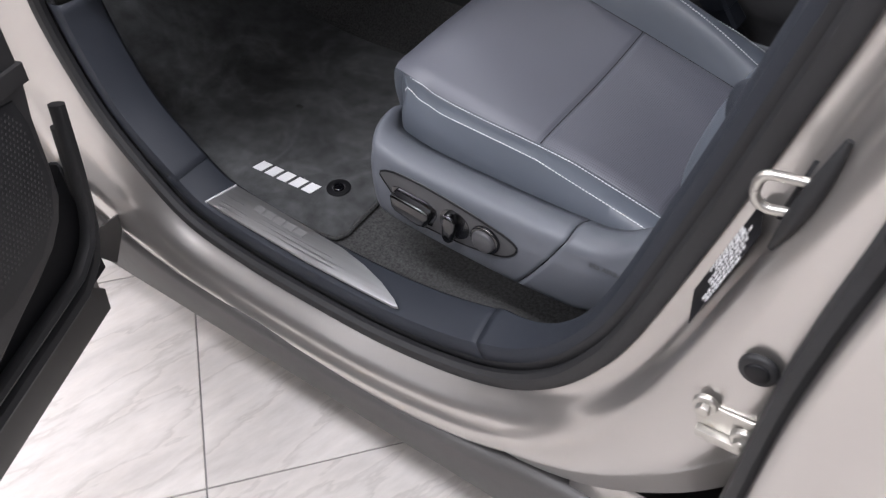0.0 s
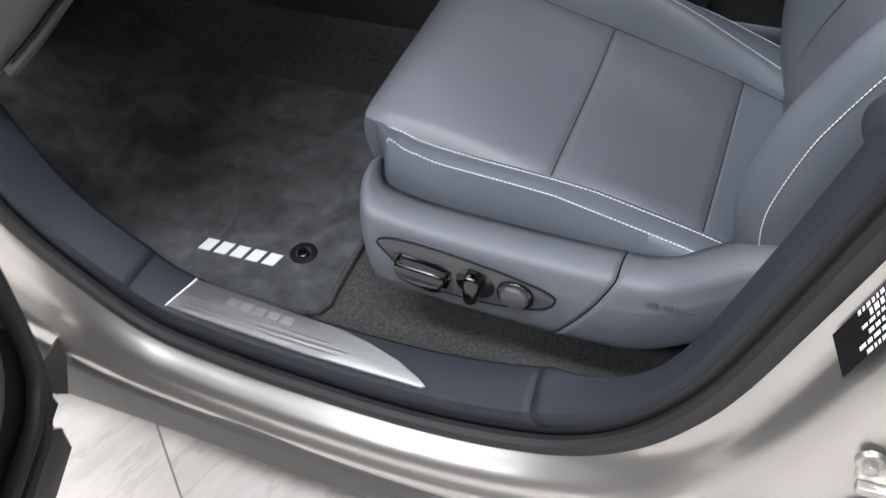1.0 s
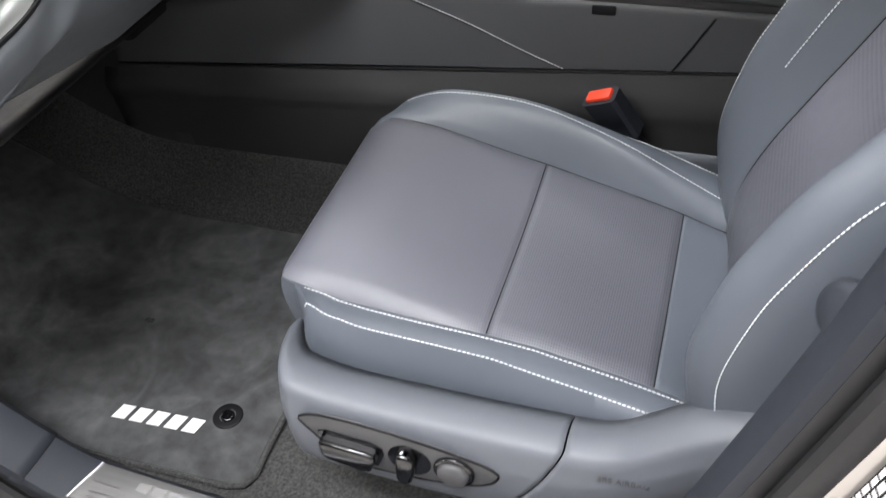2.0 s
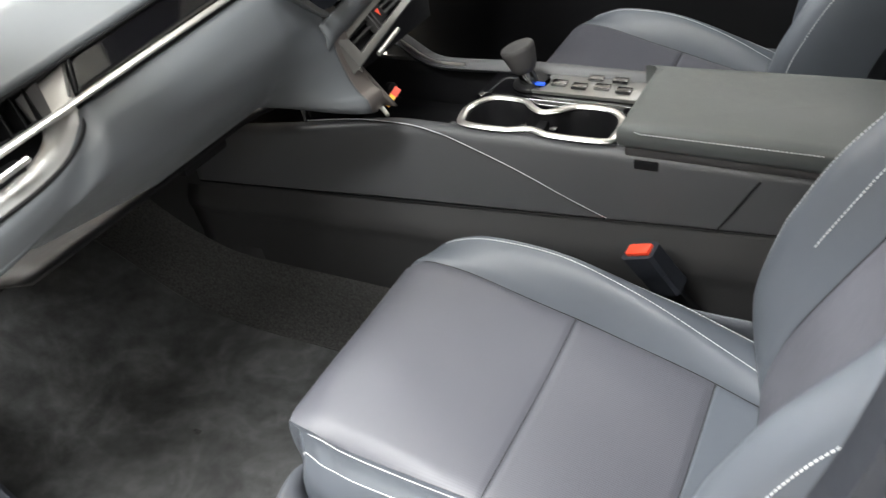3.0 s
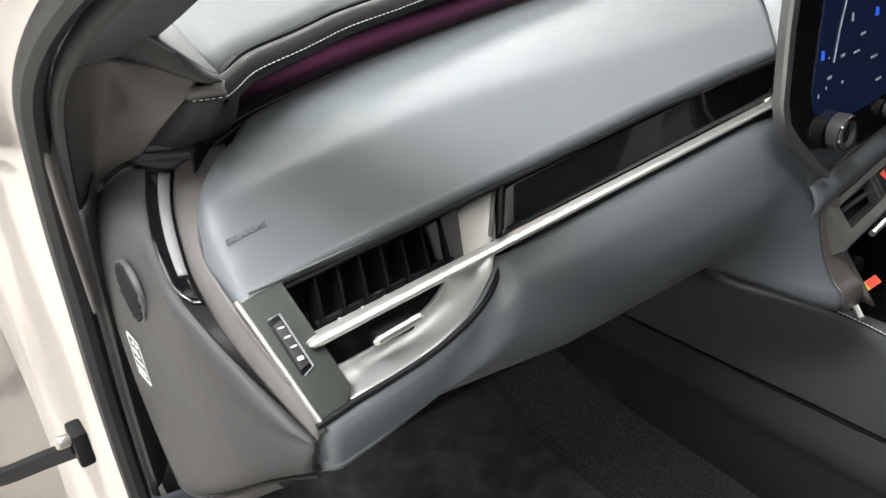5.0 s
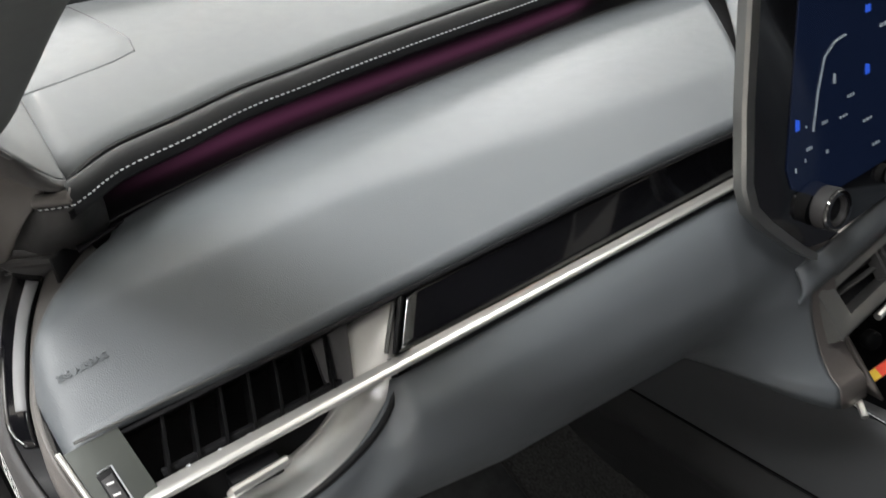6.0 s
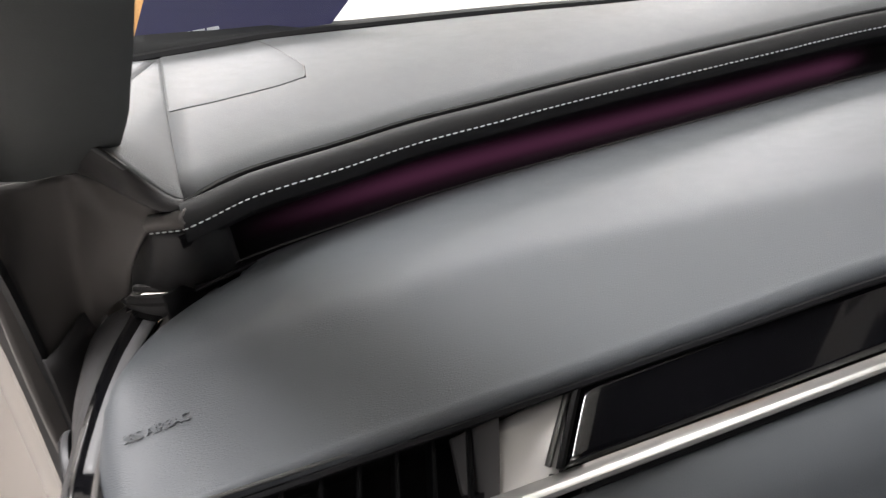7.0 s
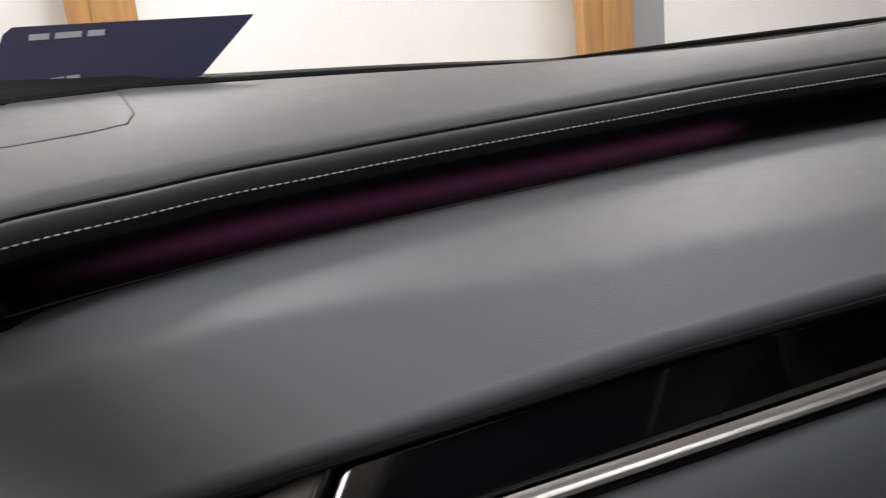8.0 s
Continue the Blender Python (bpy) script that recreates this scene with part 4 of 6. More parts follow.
def upper_side(u, v):
    x = -0.36 + 1.45 * u
    zs, zt = seam_z(x), shoulder(x)
    y = CY + spl([(0, 0.004), (0.04, -0.002), (0.5, -0.001), (0.78, 0.0), (0.9, 0.004), (0.96, 0.010), (1.0, 0.022)], v)
    return (x, y, zs + (zt - zs) * spl([(0, 0), (0.9, 0.965), (1, 1.0)], v))


part("side_panel", sheet(upper_side, 80, 26), CONSOLE, console, "dark slate stitched leather side", solid=0.003)
part("lower_side_panel", sheet(lambda u, v: (-0.40 + 1.5 * u, CY + spl([(0, 0.004), (0.03, 0.002), (0.20, -0.013), (0.25, -0.0135), (0.32, -0.008), (1, 0.006)], v), seam_z(-0.40 + 1.5 * u) - 0.0015 - v * (seam_z(-0.40 + 1.5 * u) - 0.435)), 40, 30), CONSOLE_LOW, console, "charcoal plastic lower side", solid=0.003)
part("front_side_panel", sheet(lambda u, v: (-0.85 + 0.60 * u, CY + 0.001, 0.44 + 0.36 * v), 10, 8), CONSOLE_LOW, console, "charcoal plastic panel under the dashboard", solid=0.003)
stl = curve([(-0.06, CY + 0.014, 0.811), (0.05, CY + 0.012, 0.8285), (0.153, CY + 0.004, 0.8365), (0.21, CY - 0.0005, 0.831), (0.251, CY - 0.002, 0.820), (0.346, CY - 0.003, 0.785), (0.43, CY - 0.003, 0.747), (0.502, CY - 0.003, 0.7175)], 90)
part("side_seam", tube(stl, 0.0012, 6), ROLL, console)
part("side_stitching", stitches(stl, lift=(0, -0.0012, 0.0022)), THREAD, console, "pale grey stitching")
part("panel_joint", tube([(0.662, CY - 0.0025, 0.7305), (0.69, CY - 0.0025, 0.778), (0.716, CY - 0.001, 0.823)], 0.0017, 6), DARK, console)
part("top_deck", sheet(lambda u, v: (0.505 + 0.585 * u, CY + 0.021 + 0.219 * v, 0.8395), 12, 8), CONSOLE, console, solid=0.02)
part("selector_deck", sheet(lambda u, v: (0.225 + 0.28 * u, 0.992 + 0.115 * v, 0.8395), 10, 6), PIANO, console, "gloss black selector deck", solid=0.02)
part("deck_edge", sheet(lambda u, v: (0.225 + 0.28 * u, CY + 0.020 + 0.010 * v, 0.8395), 10, 2), CONSOLE, console, solid=0.006)
part("side_gap", tube([(x, CY + 0.0005, seam_z(x) - 0.0005) for x in lin(-0.36, 1.05, 20)], 0.0022, 6), DARK, console)
part("far_side", sheet(lambda u, v: (-0.85 + 1.95 * u, 1.112, 0.43 + 0.41 * v), 10, 6), PLASTIC, console, solid=0.003)
RAILC = curve([(-0.03, 1.150, 0.872), (0.03, 1.128, 0.852), (0.075, 1.115, 0.838), (0.13, 1.105, 0.8385), (0.3, 1.103, 0.846), (0.55, 1.102, 0.846)], 40)
part("far_rail", tube(RAILC, 0.018, 10, flat=0.6), CONSOLE, console)
part("rail_accent", tube([p + Vector((0.002, -0.014, 0.007)) for p in RAILC[:14]], 0.0032, 8), SATIN, console, "satin silver edge strip")
# open tray under the screen
part("tray", sheet(lambda u, v: (-0.10 + 0.34 * u, 0.892 + 0.215 * v, 0.735 + 0.02 * (2 * v - 1) ** 4), 12, 12), DARK, console, solid=0.004)
part("tray_back", sheet(lambda u, v: (-0.06 - 0.03 * v, 0.888 + 0.22 * u, 0.735 + 0.22 * v), 8, 8), PIANO, console, solid=0.004)
part("tray_wall", sheet(lambda u, v: (-0.1 + 0.33 * u, 0.889, 0.735 + (shoulder(-0.1 + 0.33 * u) - 0.737) * v), 16, 4), DARK, console, solid=0.003)
part("tray_wall", sheet(lambda u, v: (-0.1 + 0.33 * u, 1.108, 0.735 + 0.1 * v), 16, 4), DARK, console, solid=0.003)
tag = part("warning_tag", prism([(-0.018, -0.006), (0.018, -0.006), (0.018, 0.006), (-0.018, 0.006)], lambda a, b, h: (0.118 + a * 0.42 - b * 0.79 + h * 0.4, 0.896 + a * 0.63 - b * 0.05 - h * 0.77, 0.872 + a * 0.65 + b * 0.56 + h * 0.49), 0.001), RED, console, "red and yellow warning tag")
part("tag_field", prism([(-0.0176, -0.0056), (0.003, -0.0056), (0.003, 0.0056), (-0.0176, 0.0056)], lambda a, b, h: (0.1185 + a * 0.42 - b * 0.79 + h * 0.4, 0.8951 + a * 0.63 - b * 0.05 - h * 0.77, 0.8726 + a * 0.65 + b * 0.56 + h * 0.49), 0.001), YELLOW, tag, "yellow field")
part("socket", disc((0.045, 1.0, 0.83), (1, -0.3, 0.2), 0.012, 0.012, 20, 0.003), DARK, console)
# cup holders
ring_pts = [(0.240, 0.905), (0.237, 0.945), (0.262, 0.982), (0.315, 0.984), (0.343, 0.962), (0.362, 0.953), (0.383, 0.962), (0.41, 0.984), (0.465, 0.984), (0.494, 0.955), (0.497, 0.905), (0.485, 0.886), (0.40, 0.884), (0.362, 0.895), (0.32, 0.884), (0.255, 0.886)]
ring = curve([(a, b, 0.8445) for a, b in ring_pts], 90, closed=True)
part("cup_holder_rim", tube(ring, 0.0068, 10, closed=True, flat=0.5), SATIN, console, "satin silver cup holder rim")
basin = []
for k, z in ((1.0, 0.8450), (0.94, 0.8420), (0.90, 0.82), (0.86, 0.785), (0.82, 0.778), (0.3, 0.777), (0.02, 0.777)):
    basin.append([(0.367 + (p.x - 0.367) * k, 0.934 + (p.y - 0.934) * k, z) for p in ring])
part("cup_well", rings(basin, closed=True), DARK, console, "black cup well")
part("cup_divider", prism([(0.352, 0.888), (0.376, 0.888), (0.372, 0.960), (0.356, 0.960)], lambda a, b, h: (a, b, 0.778 + h), 0.052, 0.006), DARK, console, "black divider between the cups")
part("cup_rib", tube([(0.330, 0.892, 0.838), (0.352, 0.903, 0.839), (0.376, 0.903, 0.839), (0.400, 0.892, 0.838)], 0.0035, 8), SATIN, console)
for a in (0.338, 0.390):
    part("cup_spring", box((a, 0.925, 0.822), (0.012, 0.016, 0.024), 0.003), PIANO, console)
# gear selector
shifter = part("gear_selector", tube(curve([(0.300, 1.052, 0.842), (0.296, 1.051, 0.856), (0.290, 1.050, 0.875)], 8), lambda f: 0.017 - 0.004 * f, 16), CHROME, console, "gear selector with a leather knob")
part("selector_knob", tube(curve([(0.293, 1.051, 0.866), (0.286, 1.050, 0.892), (0.279, 1.049, 0.914)], 14), lambda f: spl([(0, 0.017), (0.1, 0.021), (0.5, 0.027), (0.85, 0.030), (0.95, 0.026), (1, 0.014)], f), 24), PLASTIC, shifter, "charcoal leather selector knob")
part("selector_button", box((0.324, 1.040, 0.8495), (0.016, 0.008, 0.004), 0.001), BLUEICON, shifter, "blue-lit park button")
part("selector_boot", disc((0.305, 1.052, 0.841), (0, 0, 1), 0.034, 0.006, 28, 0.003), DARK, console)
part("selector_plate", prism([(0.315, 1.020), (0.495, 1.020), (0.50, 1.094), (0.33, 1.094)], lambda a, b, h: (a, b, 0.841 + h), 0.006, 0.002), METALGREY, console, "satin grey selector plate")
for i, (a, b) in enumerate(((0.355, 1.05), (0.392, 1.045), (0.43, 1.05), (0.468, 1.045), (0.41, 1.08), (0.452, 1.08))):
    part("drive_button", box((a, b, 0.8495), (0.026, 0.018, 0.006), 0.002), PIANO if i % 2 else CHROME, console, "gloss drive mode button")
# armrest
ARMLEATHER = material("grey_green_armrest_leather", (0.070, 0.077, 0.076), 0.48, vary=0.06, grain=0.25, grain_scale=850, kind="leather")
arm = thing("armrest", (0.75, 0.955, 0.84), "slate leather armrest lid with pale stitching", "armrest")


def arm_rows(z0, z1, grow):
    rows = []
    for f, ins in ((0, 0.010), (0.08, 0.004), (0.25, 0), (0.7, 0), (0.86, 0.002), (0.95, 0.006), (1.0, 0.014)):
        z = z0 + (z1 - z0) * f
        pts = [(0.512, 0.888), (0.514, 0.872), (0.526, 0.866), (0.75, 0.864), (1.02, 0.864), (1.02, 1.085), (0.53, 1.085), (0.516, 1.078), (0.512, 1.060), (0.512, 0.96)]
        ring = curve([(max(x, 0.512) + (ins if x < 0.7 else 0), y + (ins if y < 0.95 else -ins if y > 1.0 else 0), z) for x, y in pts], 72, closed=True)
        rows.append([Vector((p.x, p.y, p.z)) for p in ring])
    return rows


rows = arm_rows(0.846, 0.885, 0)
rows += [[Vector((0.75 + (p.x - 0.75) * k, 0.975 + (p.y - 0.975) * k, 0.885 + 0.004 * (1 - k))) for p in rows[-1]] for k in (0.94, 0.7, 0.35, 0.0004)]
part("lid_pad", rings(rows, closed=True), ARMLEATHER, arm, "grey-green leather pad")
part("lid_base", box((0.768, 0.974, 0.842), (0.492, 0.206, 0.016), 0.004), PLASTIC, arm, "charcoal base of the lid")
part("lid_stitching", stitches([Vector((0.522 + 0.50 * i / 60, 0.8645 + 0.012 * max(0, 1 - i / 3), 0.8765)) for i in range(61)], lift=(0, -0.0012, 0)), THREAD, arm, "pale grey stitching")
part("lid_catch", box((0.556, 0.868, 0.824), (0.036, 0.006, 0.014), 0.002), DARK, arm)


# ---- dashboard ----
dash = thing("dashboard", (0.0, 0.6, 0.9), "slate grey dashboard with a gloss black strip and violet light", "dashboard")
E1X = [(0.136, 0.03), (0.147, -0.015), (0.163, -0.055), (0.190, -0.098), (0.221, -0.127), (0.255, -0.148), (0.314, -0.168), (0.381, -0.190), (0.448, -0.203), (0.518, -0.211), (0.6, -0.222), (0.69, -0.235), (0.80, -0.258), (0.9, -0.278), (1.3, -0.30)]
STX = [(0.18, -0.055), (0.217, -0.082), (0.257, -0.118), (0.313, -0.140), (0.381, -0.170), (0.443, -0.184), (0.481, -0.194), (0.555, -0.209), (0.63, -0.222), (0.72, -0.236), (0.85, -0.255), (1.7, -0.27)]
FRONT_EDGE = [(0.05, -0.43), (0.2, -0.46), (0.6, -0.51), (0.985, -0.53), (1.4, -0.51), (1.8, -0.46)]
FALL = [(0.32, 0.0), (0.6, 0.018), (0.8, 0.034), (1.0, 0.045), (1.3, 0.046)]
ST_Z, ROLL_BACK, FRONT_RISE = 1.2515, 0.017, 0.060


def pad_x(y):
    return spl([(0.12, 0.035), (0.15, 0.034), (0.36, 0.030), (0.52, 0.037), (0.74, 0.049), (1.0, 0.052)], y)


def pad_low(y):
    return spl([(0.12, 1.140), (0.15, 1.142), (0.36, 1.152), (0.52, 1.167), (0.58, 1.173), (0.74, 1.182), (1.0, 1.184)], y)


def pad_z(d, y):
    """Height of the pad at the depth d behind its front edge: a steeper face, a crease and a crowned top."""
    zb, left = pad_low(y), max(0.0, min(1.0, (0.78 - y) / 0.62)) ** 1.6
    near = zb + 0.009 + (0.34 + 0.5 * left) * (d - 0.006)
    top = 1.2165 - 0.010 * left
    peak = 0.155 - 0.045 * left
    far = top - (top - zb - 0.020 - 0.015 * left) * max(0.0, 1 - d / peak) ** 1.7 - (0.35 + 0.6 * left) * max(0.0, d - peak) ** 2
    if d < 0.006:
        return zb + 0.009 * math.sqrt(max(0.0, 1 - (1 - d / 0.006) ** 2))
    k = 0.0012
    return -k * math.log(math.exp(-min(near, 2) / k + 1000) + math.exp(-far / k + 1000)) + 1000 * k


def pad_point(u, v):
    y0 = 0.1415 + 0.6045 * u
    px = pad_x(y0)
    xg = px + (spl(E1X, y0) - px) * v
    y = y0 + u * u * 1.0 * (px - xg)
    px = pad_x(y)
    x = px + (spl(E1X, y) - px) * v
    z = pad_z(px - x, y)
    left = y - spl([(-0.13, 0.228), (-0.093, 0.19), (-0.055, 0.163), (-0.015, 0.147), (0.06, 0.1405)], x)
    z -= 0.016 * math.exp(-max(0.0, left) / 0.006) + 0.006 * math.exp(-max(0.0, left) / 0.03)
    return (x, y, z)


part("pad_core", sheet(lambda u, v: (-0.36 + 0.40 * u, 0.62 + 1.15 * v, 1.186 - 0.02 * u), 6, 8), DARK, dash)
part("upper_pad", sheet(pad_point, 110, 60), DASH, dash, "slate soft-touch upper pad", angle=80, solid=0.004)


def beyond_pad(u, v):
    d = 0.34 * v
    y0 = 0.7475 + d
    return (pad_x(y0) - d, y0 + (1.75 - y0) * u, pad_z(d, y0) - 0.001)


part("centre_pad", sheet(beyond_pad, 20, 24), DASH, dash, "slate pad behind the screen", angle=80, solid=0.004)
DARKDASH = material("slate_lettering", (0.088, 0.096, 0.104), 0.5, vary=0.05)


def pad_at(x, y):
    return Vector((x, y, pad_z(pad_x(y) - x, y) - 0.006 * math.exp(-max(0.0, y - 0.147) / 0.03)))


ta, tb, tc = pad_at(-0.002, 0.159), pad_at(-0.004, 0.197), pad_at(-0.03, 0.178)
letters("SRS AIRBAG", (ta + tb) / 2 + Vector((0, 0, 0.0015)), 0.0066, DARKDASH, dash, "airbag_lettering", tb - ta, tc - (ta + tb) / 2, 0.0004, "moulded airbag lettering")


def recess(u, v):
    y = 0.2085 + 1.41 * u ** 1.5
    ex, sx = spl(E1X, y), spl(STX, y)
    ez = pad_z(pad_x(y) - ex, y) - 0.003
    x = spl([(0, ex + 0.004), (0.1, ex - 0.012), (0.3, min(ex, sx) - 0.022), (0.6, min(ex, sx) - 0.020), (0.85, sx - 0.008), (1, sx)], v)
    return (x, y, ez + (ST_Z - 0.002 - ez) * spl([(0, 0), (0.1, -0.03), (0.3, 0.15), (1, 1)], v))


NU, NV = 130, 26
rec = part("light_channel", sheet(recess, NU, NV), AMBIENT, dash, "black trim lit violet from within", solid=0.002)
lit = rec.data.attributes.new("lit", "FLOAT", "POINT")
for i in range(NU + 1):
    for j in range(NV + 1):
        y, v = 0.2085 + 1.41 * (i / NU) ** 1.5, j / NV
        along = max(0.0, min(1.0, (y - 0.236) / 0.15)) * max(0.0, min(1.0, (0.885 - y) / 0.06))
        lit.data[i * (NV + 1) + j].value = (along * along * (3 - 2 * along)) * math.exp(-((v - 0.44 - 0.10 * max(0.0, 0.4 - y)) / (0.10 + 0.05 * along)) ** 2)
part("channel_edge", tube([(x - 0.001, y, pad_z(pad_x(y) - x, y) + 0.0004) for x, y in ((spl(E1X, yy), yy) for yy in lin(0.224, 1.0, 70))], 0.0007, 6), PLASTIC, dash)


def front_z(y):
    return ST_Z + FRONT_RISE - spl(FALL, y)


def roll_rows():
    rows = []
    for y in lin(0.212, 1.75, 110):
        sx = spl(STX, y)
        rows.append([(sx + dx, y, ST_Z + dz) for dx, dz in ((0.001, -0.006), (0.0022, -0.002), (0.0014, 0.003), (-0.0012, 0.0085), (-0.005, 0.0125), (-0.0095, 0.0145), (-0.0135, 0.0138), (-0.0165, 0.0105), (-0.018, 0.004), (-0.0185, -0.01))])
    return rows


part("roll_groove", tube([(spl(STX, y) - 0.0172, y, ST_Z + 0.0135 - 0.004 * max(0.0, (0.23 - y) / 0.02)) for y in lin(0.213, 1.6, 120)], 0.0034, 8), FIN, dash, "black groove behind the roll")
roll = part("top_roll", rings(roll_rows()), ROLL, dash, "black leather roll along the top")
sew = curve([(-0.1005, 0.1915, 1.2492), (-0.0885, 0.202, 1.2515), (-0.0765, 0.213, 1.2538)], 8)[:-1] + [Vector((spl(STX, y) + 0.0012, y, ST_Z + 0.0025)) for y in lin(0.2135, 1.2, 160)]
part("roll_stitching", stitches(sew, 0.0058, 0.0038, 0.00055, (0.0014, 0, 0)), THREAD, roll, "white stitching")
ROLLEND = material("dark_grey_leather_end", (0.026, 0.026, 0.027), 0.6, vary=0.08, grain=0.3, grain_scale=800, kind="leather", spec=0.3)


def top_panel(u, v):
    y = 0.2145 + 1.5405 * u
    sx = spl(STX, y) - ROLL_BACK
    fx = spl(FRONT_EDGE, y)
    x = sx + (fx - sx) * v
    z = ST_Z + spl([(0, 0.002), (0.004, 0.0120), (0.012, 0.0165), (0.03, 0.0200), (0.08, 0.0262), (0.16, 0.0342), (0.3, 0.0445), (0.5, 0.0528), (0.8, 0.0585), (1.0, FRONT_RISE)], v)
    z -= spl(FALL, y) * v ** 1.3
    z += 0.012 * math.exp(-((y - 1.42) / 0.24) ** 2) * math.sin(min(1, v * 1.4) * 1.57)
    return (x, y, z)


part("top_panel", sheet(top_panel, 90, 30), DASH_TOP, dash, "grey soft-touch top panel", angle=80, solid=0.004)


def on_top(x, y):
    sx = spl(STX, y) - ROLL_BACK
    fx = spl(FRONT_EDGE, y)
    v = max(0, min(1, (x - sx) / (fx - sx)))
    return top_panel((y - 0.2145) / 1.5405, v)[2]


# flush speaker panels in the top panel
for pts, nm in (([(-0.46, 0.216), (-0.218, 0.216), (-0.240, 0.262), (-0.254, 0.298), (-0.268, 0.320), (-0.30, 0.325), (-0.46, 0.308)], "speaker_cover"), ([(-0.52, 0.80), (-0.41, 0.80), (-0.395, 0.84), (-0.395, 1.12), (-0.41, 1.16), (-0.52, 1.16)], "centre_speaker_cover")):
    bm = bmesh.new()
    rows = []
    cxs, cys = sum(p[0] for p in pts) / len(pts), sum(p[1] for p in pts) / len(pts)
    loop = []
    for p, q in zip(pts, pts[1:] + pts[:1]):
        loop += [(p[0] + (q[0] - p[0]) * k / 8, p[1] + (q[1] - p[1]) * k / 8) for k in range(8)]
    for f, lift in ((1.0, -0.001), (0.995, 0.0006), (0.97, 0.0009), (0.7, 0.0009), (0.4, 0.0009), (0.002, 0.0009)):
        rows.append([(cxs + (a - cxs) * f, cys + (b - cys) * f, on_top(cxs + (a - cxs) * f, max(0.216, cys + (b - cys) * f)) + lift) for a, b in loop])
    part(nm, rings(rows, closed=True), DASH_TOP, dash, "flush grey speaker cover")
    seen = loop[32:52] if nm == "speaker_cover" else loop
    part("cover_gap", tube([(a, b, on_top(a, max(0.216, b)) + 0.0003) for a, b in seen], 0.0007, 5, closed=len(seen) > 40), ROLL, dash)
part("windscreen_foot", tube([(spl(FRONT_EDGE, y) - 0.004, y, front_z(y) + 0.001) for y in lin(0.14, 1.80, 40)], 0.0055, 8), DARK, dash, "black edge at the foot of the windscreen")
FRIT = [(0.1, 0.026), (0.2, 0.020), (0.3, 0.011), (0.42, 0.006), (0.6, 0.005), (1.8, 0.004)]
part("windscreen_frit", rings([[(spl(FRONT_EDGE, y) - 0.008, y, front_z(y) - 0.010), (spl(FRONT_EDGE, y) - 0.010, y, front_z(y) + 0.002), (spl(FRONT_EDGE, y) - 0.022, y, front_z(y) + 0.0015 + spl(FRIT, y))] for y in lin(0.07, 1.8, 52)]), DARK, dash, "black band at the foot of the windscreen", solid=0.002)
part("pillar_gap_trim", sheet(lambda u, v: (-0.45 + 0.27 * u, 0.13 + 0.095 * v, ST_Z + 0.044 - 0.028 * u), 10, 6), DARK, dash, "black trim beside the pillar", solid=0.003)
part("windscreen_ledge", sheet(lambda u, v: (spl(FRONT_EDGE, 0.12 + 1.7 * u) - 0.002 - 0.10 * v, 0.12 + 1.7 * u, ST_Z + 0.030 - 0.03 * v), 40, 6), DARK, dash, "black ledge at the foot of the windscreen", solid=0.004)

# gloss strip and silver bar
def bar_x(y):
    return 0.070 - 0.024 * (y - 0.18)


def bar_z(y):
    return 1.1125 + 0.043 * (y - 0.18)



def strip_point(u, v):
    y = 0.396 - 0.026 * v * (1 - u) + 0.362 * u
    x0, z0 = pad_x(y) + 0.001, pad_low(y) - 0.003
    x1, z1 = bar_x(y) - 0.006, bar_z(y) + 0.003
    return (x0 + (x1 - x0) * v - 0.003, y, z0 + (z1 - z0) * v)


part("gloss_strip", sheet(strip_point, 24, 8), PIANO, dash, "gloss black trim strip", solid=0.003)
part("gloss_strip_edge", tube([Vector(strip_point(0, v)) + Vector((0.0012, -0.0004, 0.0012)) for v in lin(0, 1, 6)], 0.0024, 6), FIN, dash)
part("gloss_strip_edge", tube([strip_point(1, v) for v in lin(0, 1, 6)], 0.002, 6), DARK, dash)
part("strip_gap", tube([(pad_x(y) + 0.0005, y, pad_low(y) - 0.001) for y in lin(0.152, 0.755, 30)], 0.0022, 6), DARK, dash)
bar_rows = []
for y, k in ((0.1805, 0.4), (0.1825, 0.85), (0.188, 1.12), (0.3, 1.05), (0.45, 0.95), (0.6, 0.9), (0.772, 0.88)):
    xs = bar_x(y)
    bar_rows.append([(xs + dx * k, y, bar_z(y) + dz * k) for dx, dz in ((0.0036, -0.0022), (0.0042, -0.0008), (0.0036, 0.0010), (0.0015, 0.0022), (-0.0010, 0.0022), (-0.012, -0.001), (-0.012, -0.004), (0.0015, -0.0032))])
part("silver_bar", rings(bar_rows, closed=True, caps=True), BARSILVER, dash, "satin silver bar", angle=30)
part("bar_gap", tube([(bar_x(y), y, bar_z(y) - 0.0066) for y in lin(0.380, 0.768, 20)], 0.0022, 6), DARK, dash)


# lower pad
def vent_plane(y, s, out=0.0):
    w = 0.146 + (y - 0.139) * 1.115
    return Vector((0.0375 + 0.064 * s - 0.06 * (w - 0.146) + 0.697 * out, w, 1.147 - 0.0765 * s + 0.717 * out))


TOPS = [(0.152, 1.06), (0.19, 1.03), (0.225, 0.99), (0.255, 0.945), (0.285, 0.87), (0.305, 0.78), (0.322, 0.66), (0.331, 0.54), (0.336, 0.44)]


def lower_top(y):
    a = 0.139 + (y - 0.146) / 1.115
    if a < 0.336:
        return vent_plane(a, spl(TOPS, a), 0.001)
    return Vector((bar_x(y) + 0.0005, y, bar_z(y) - 0.0085))


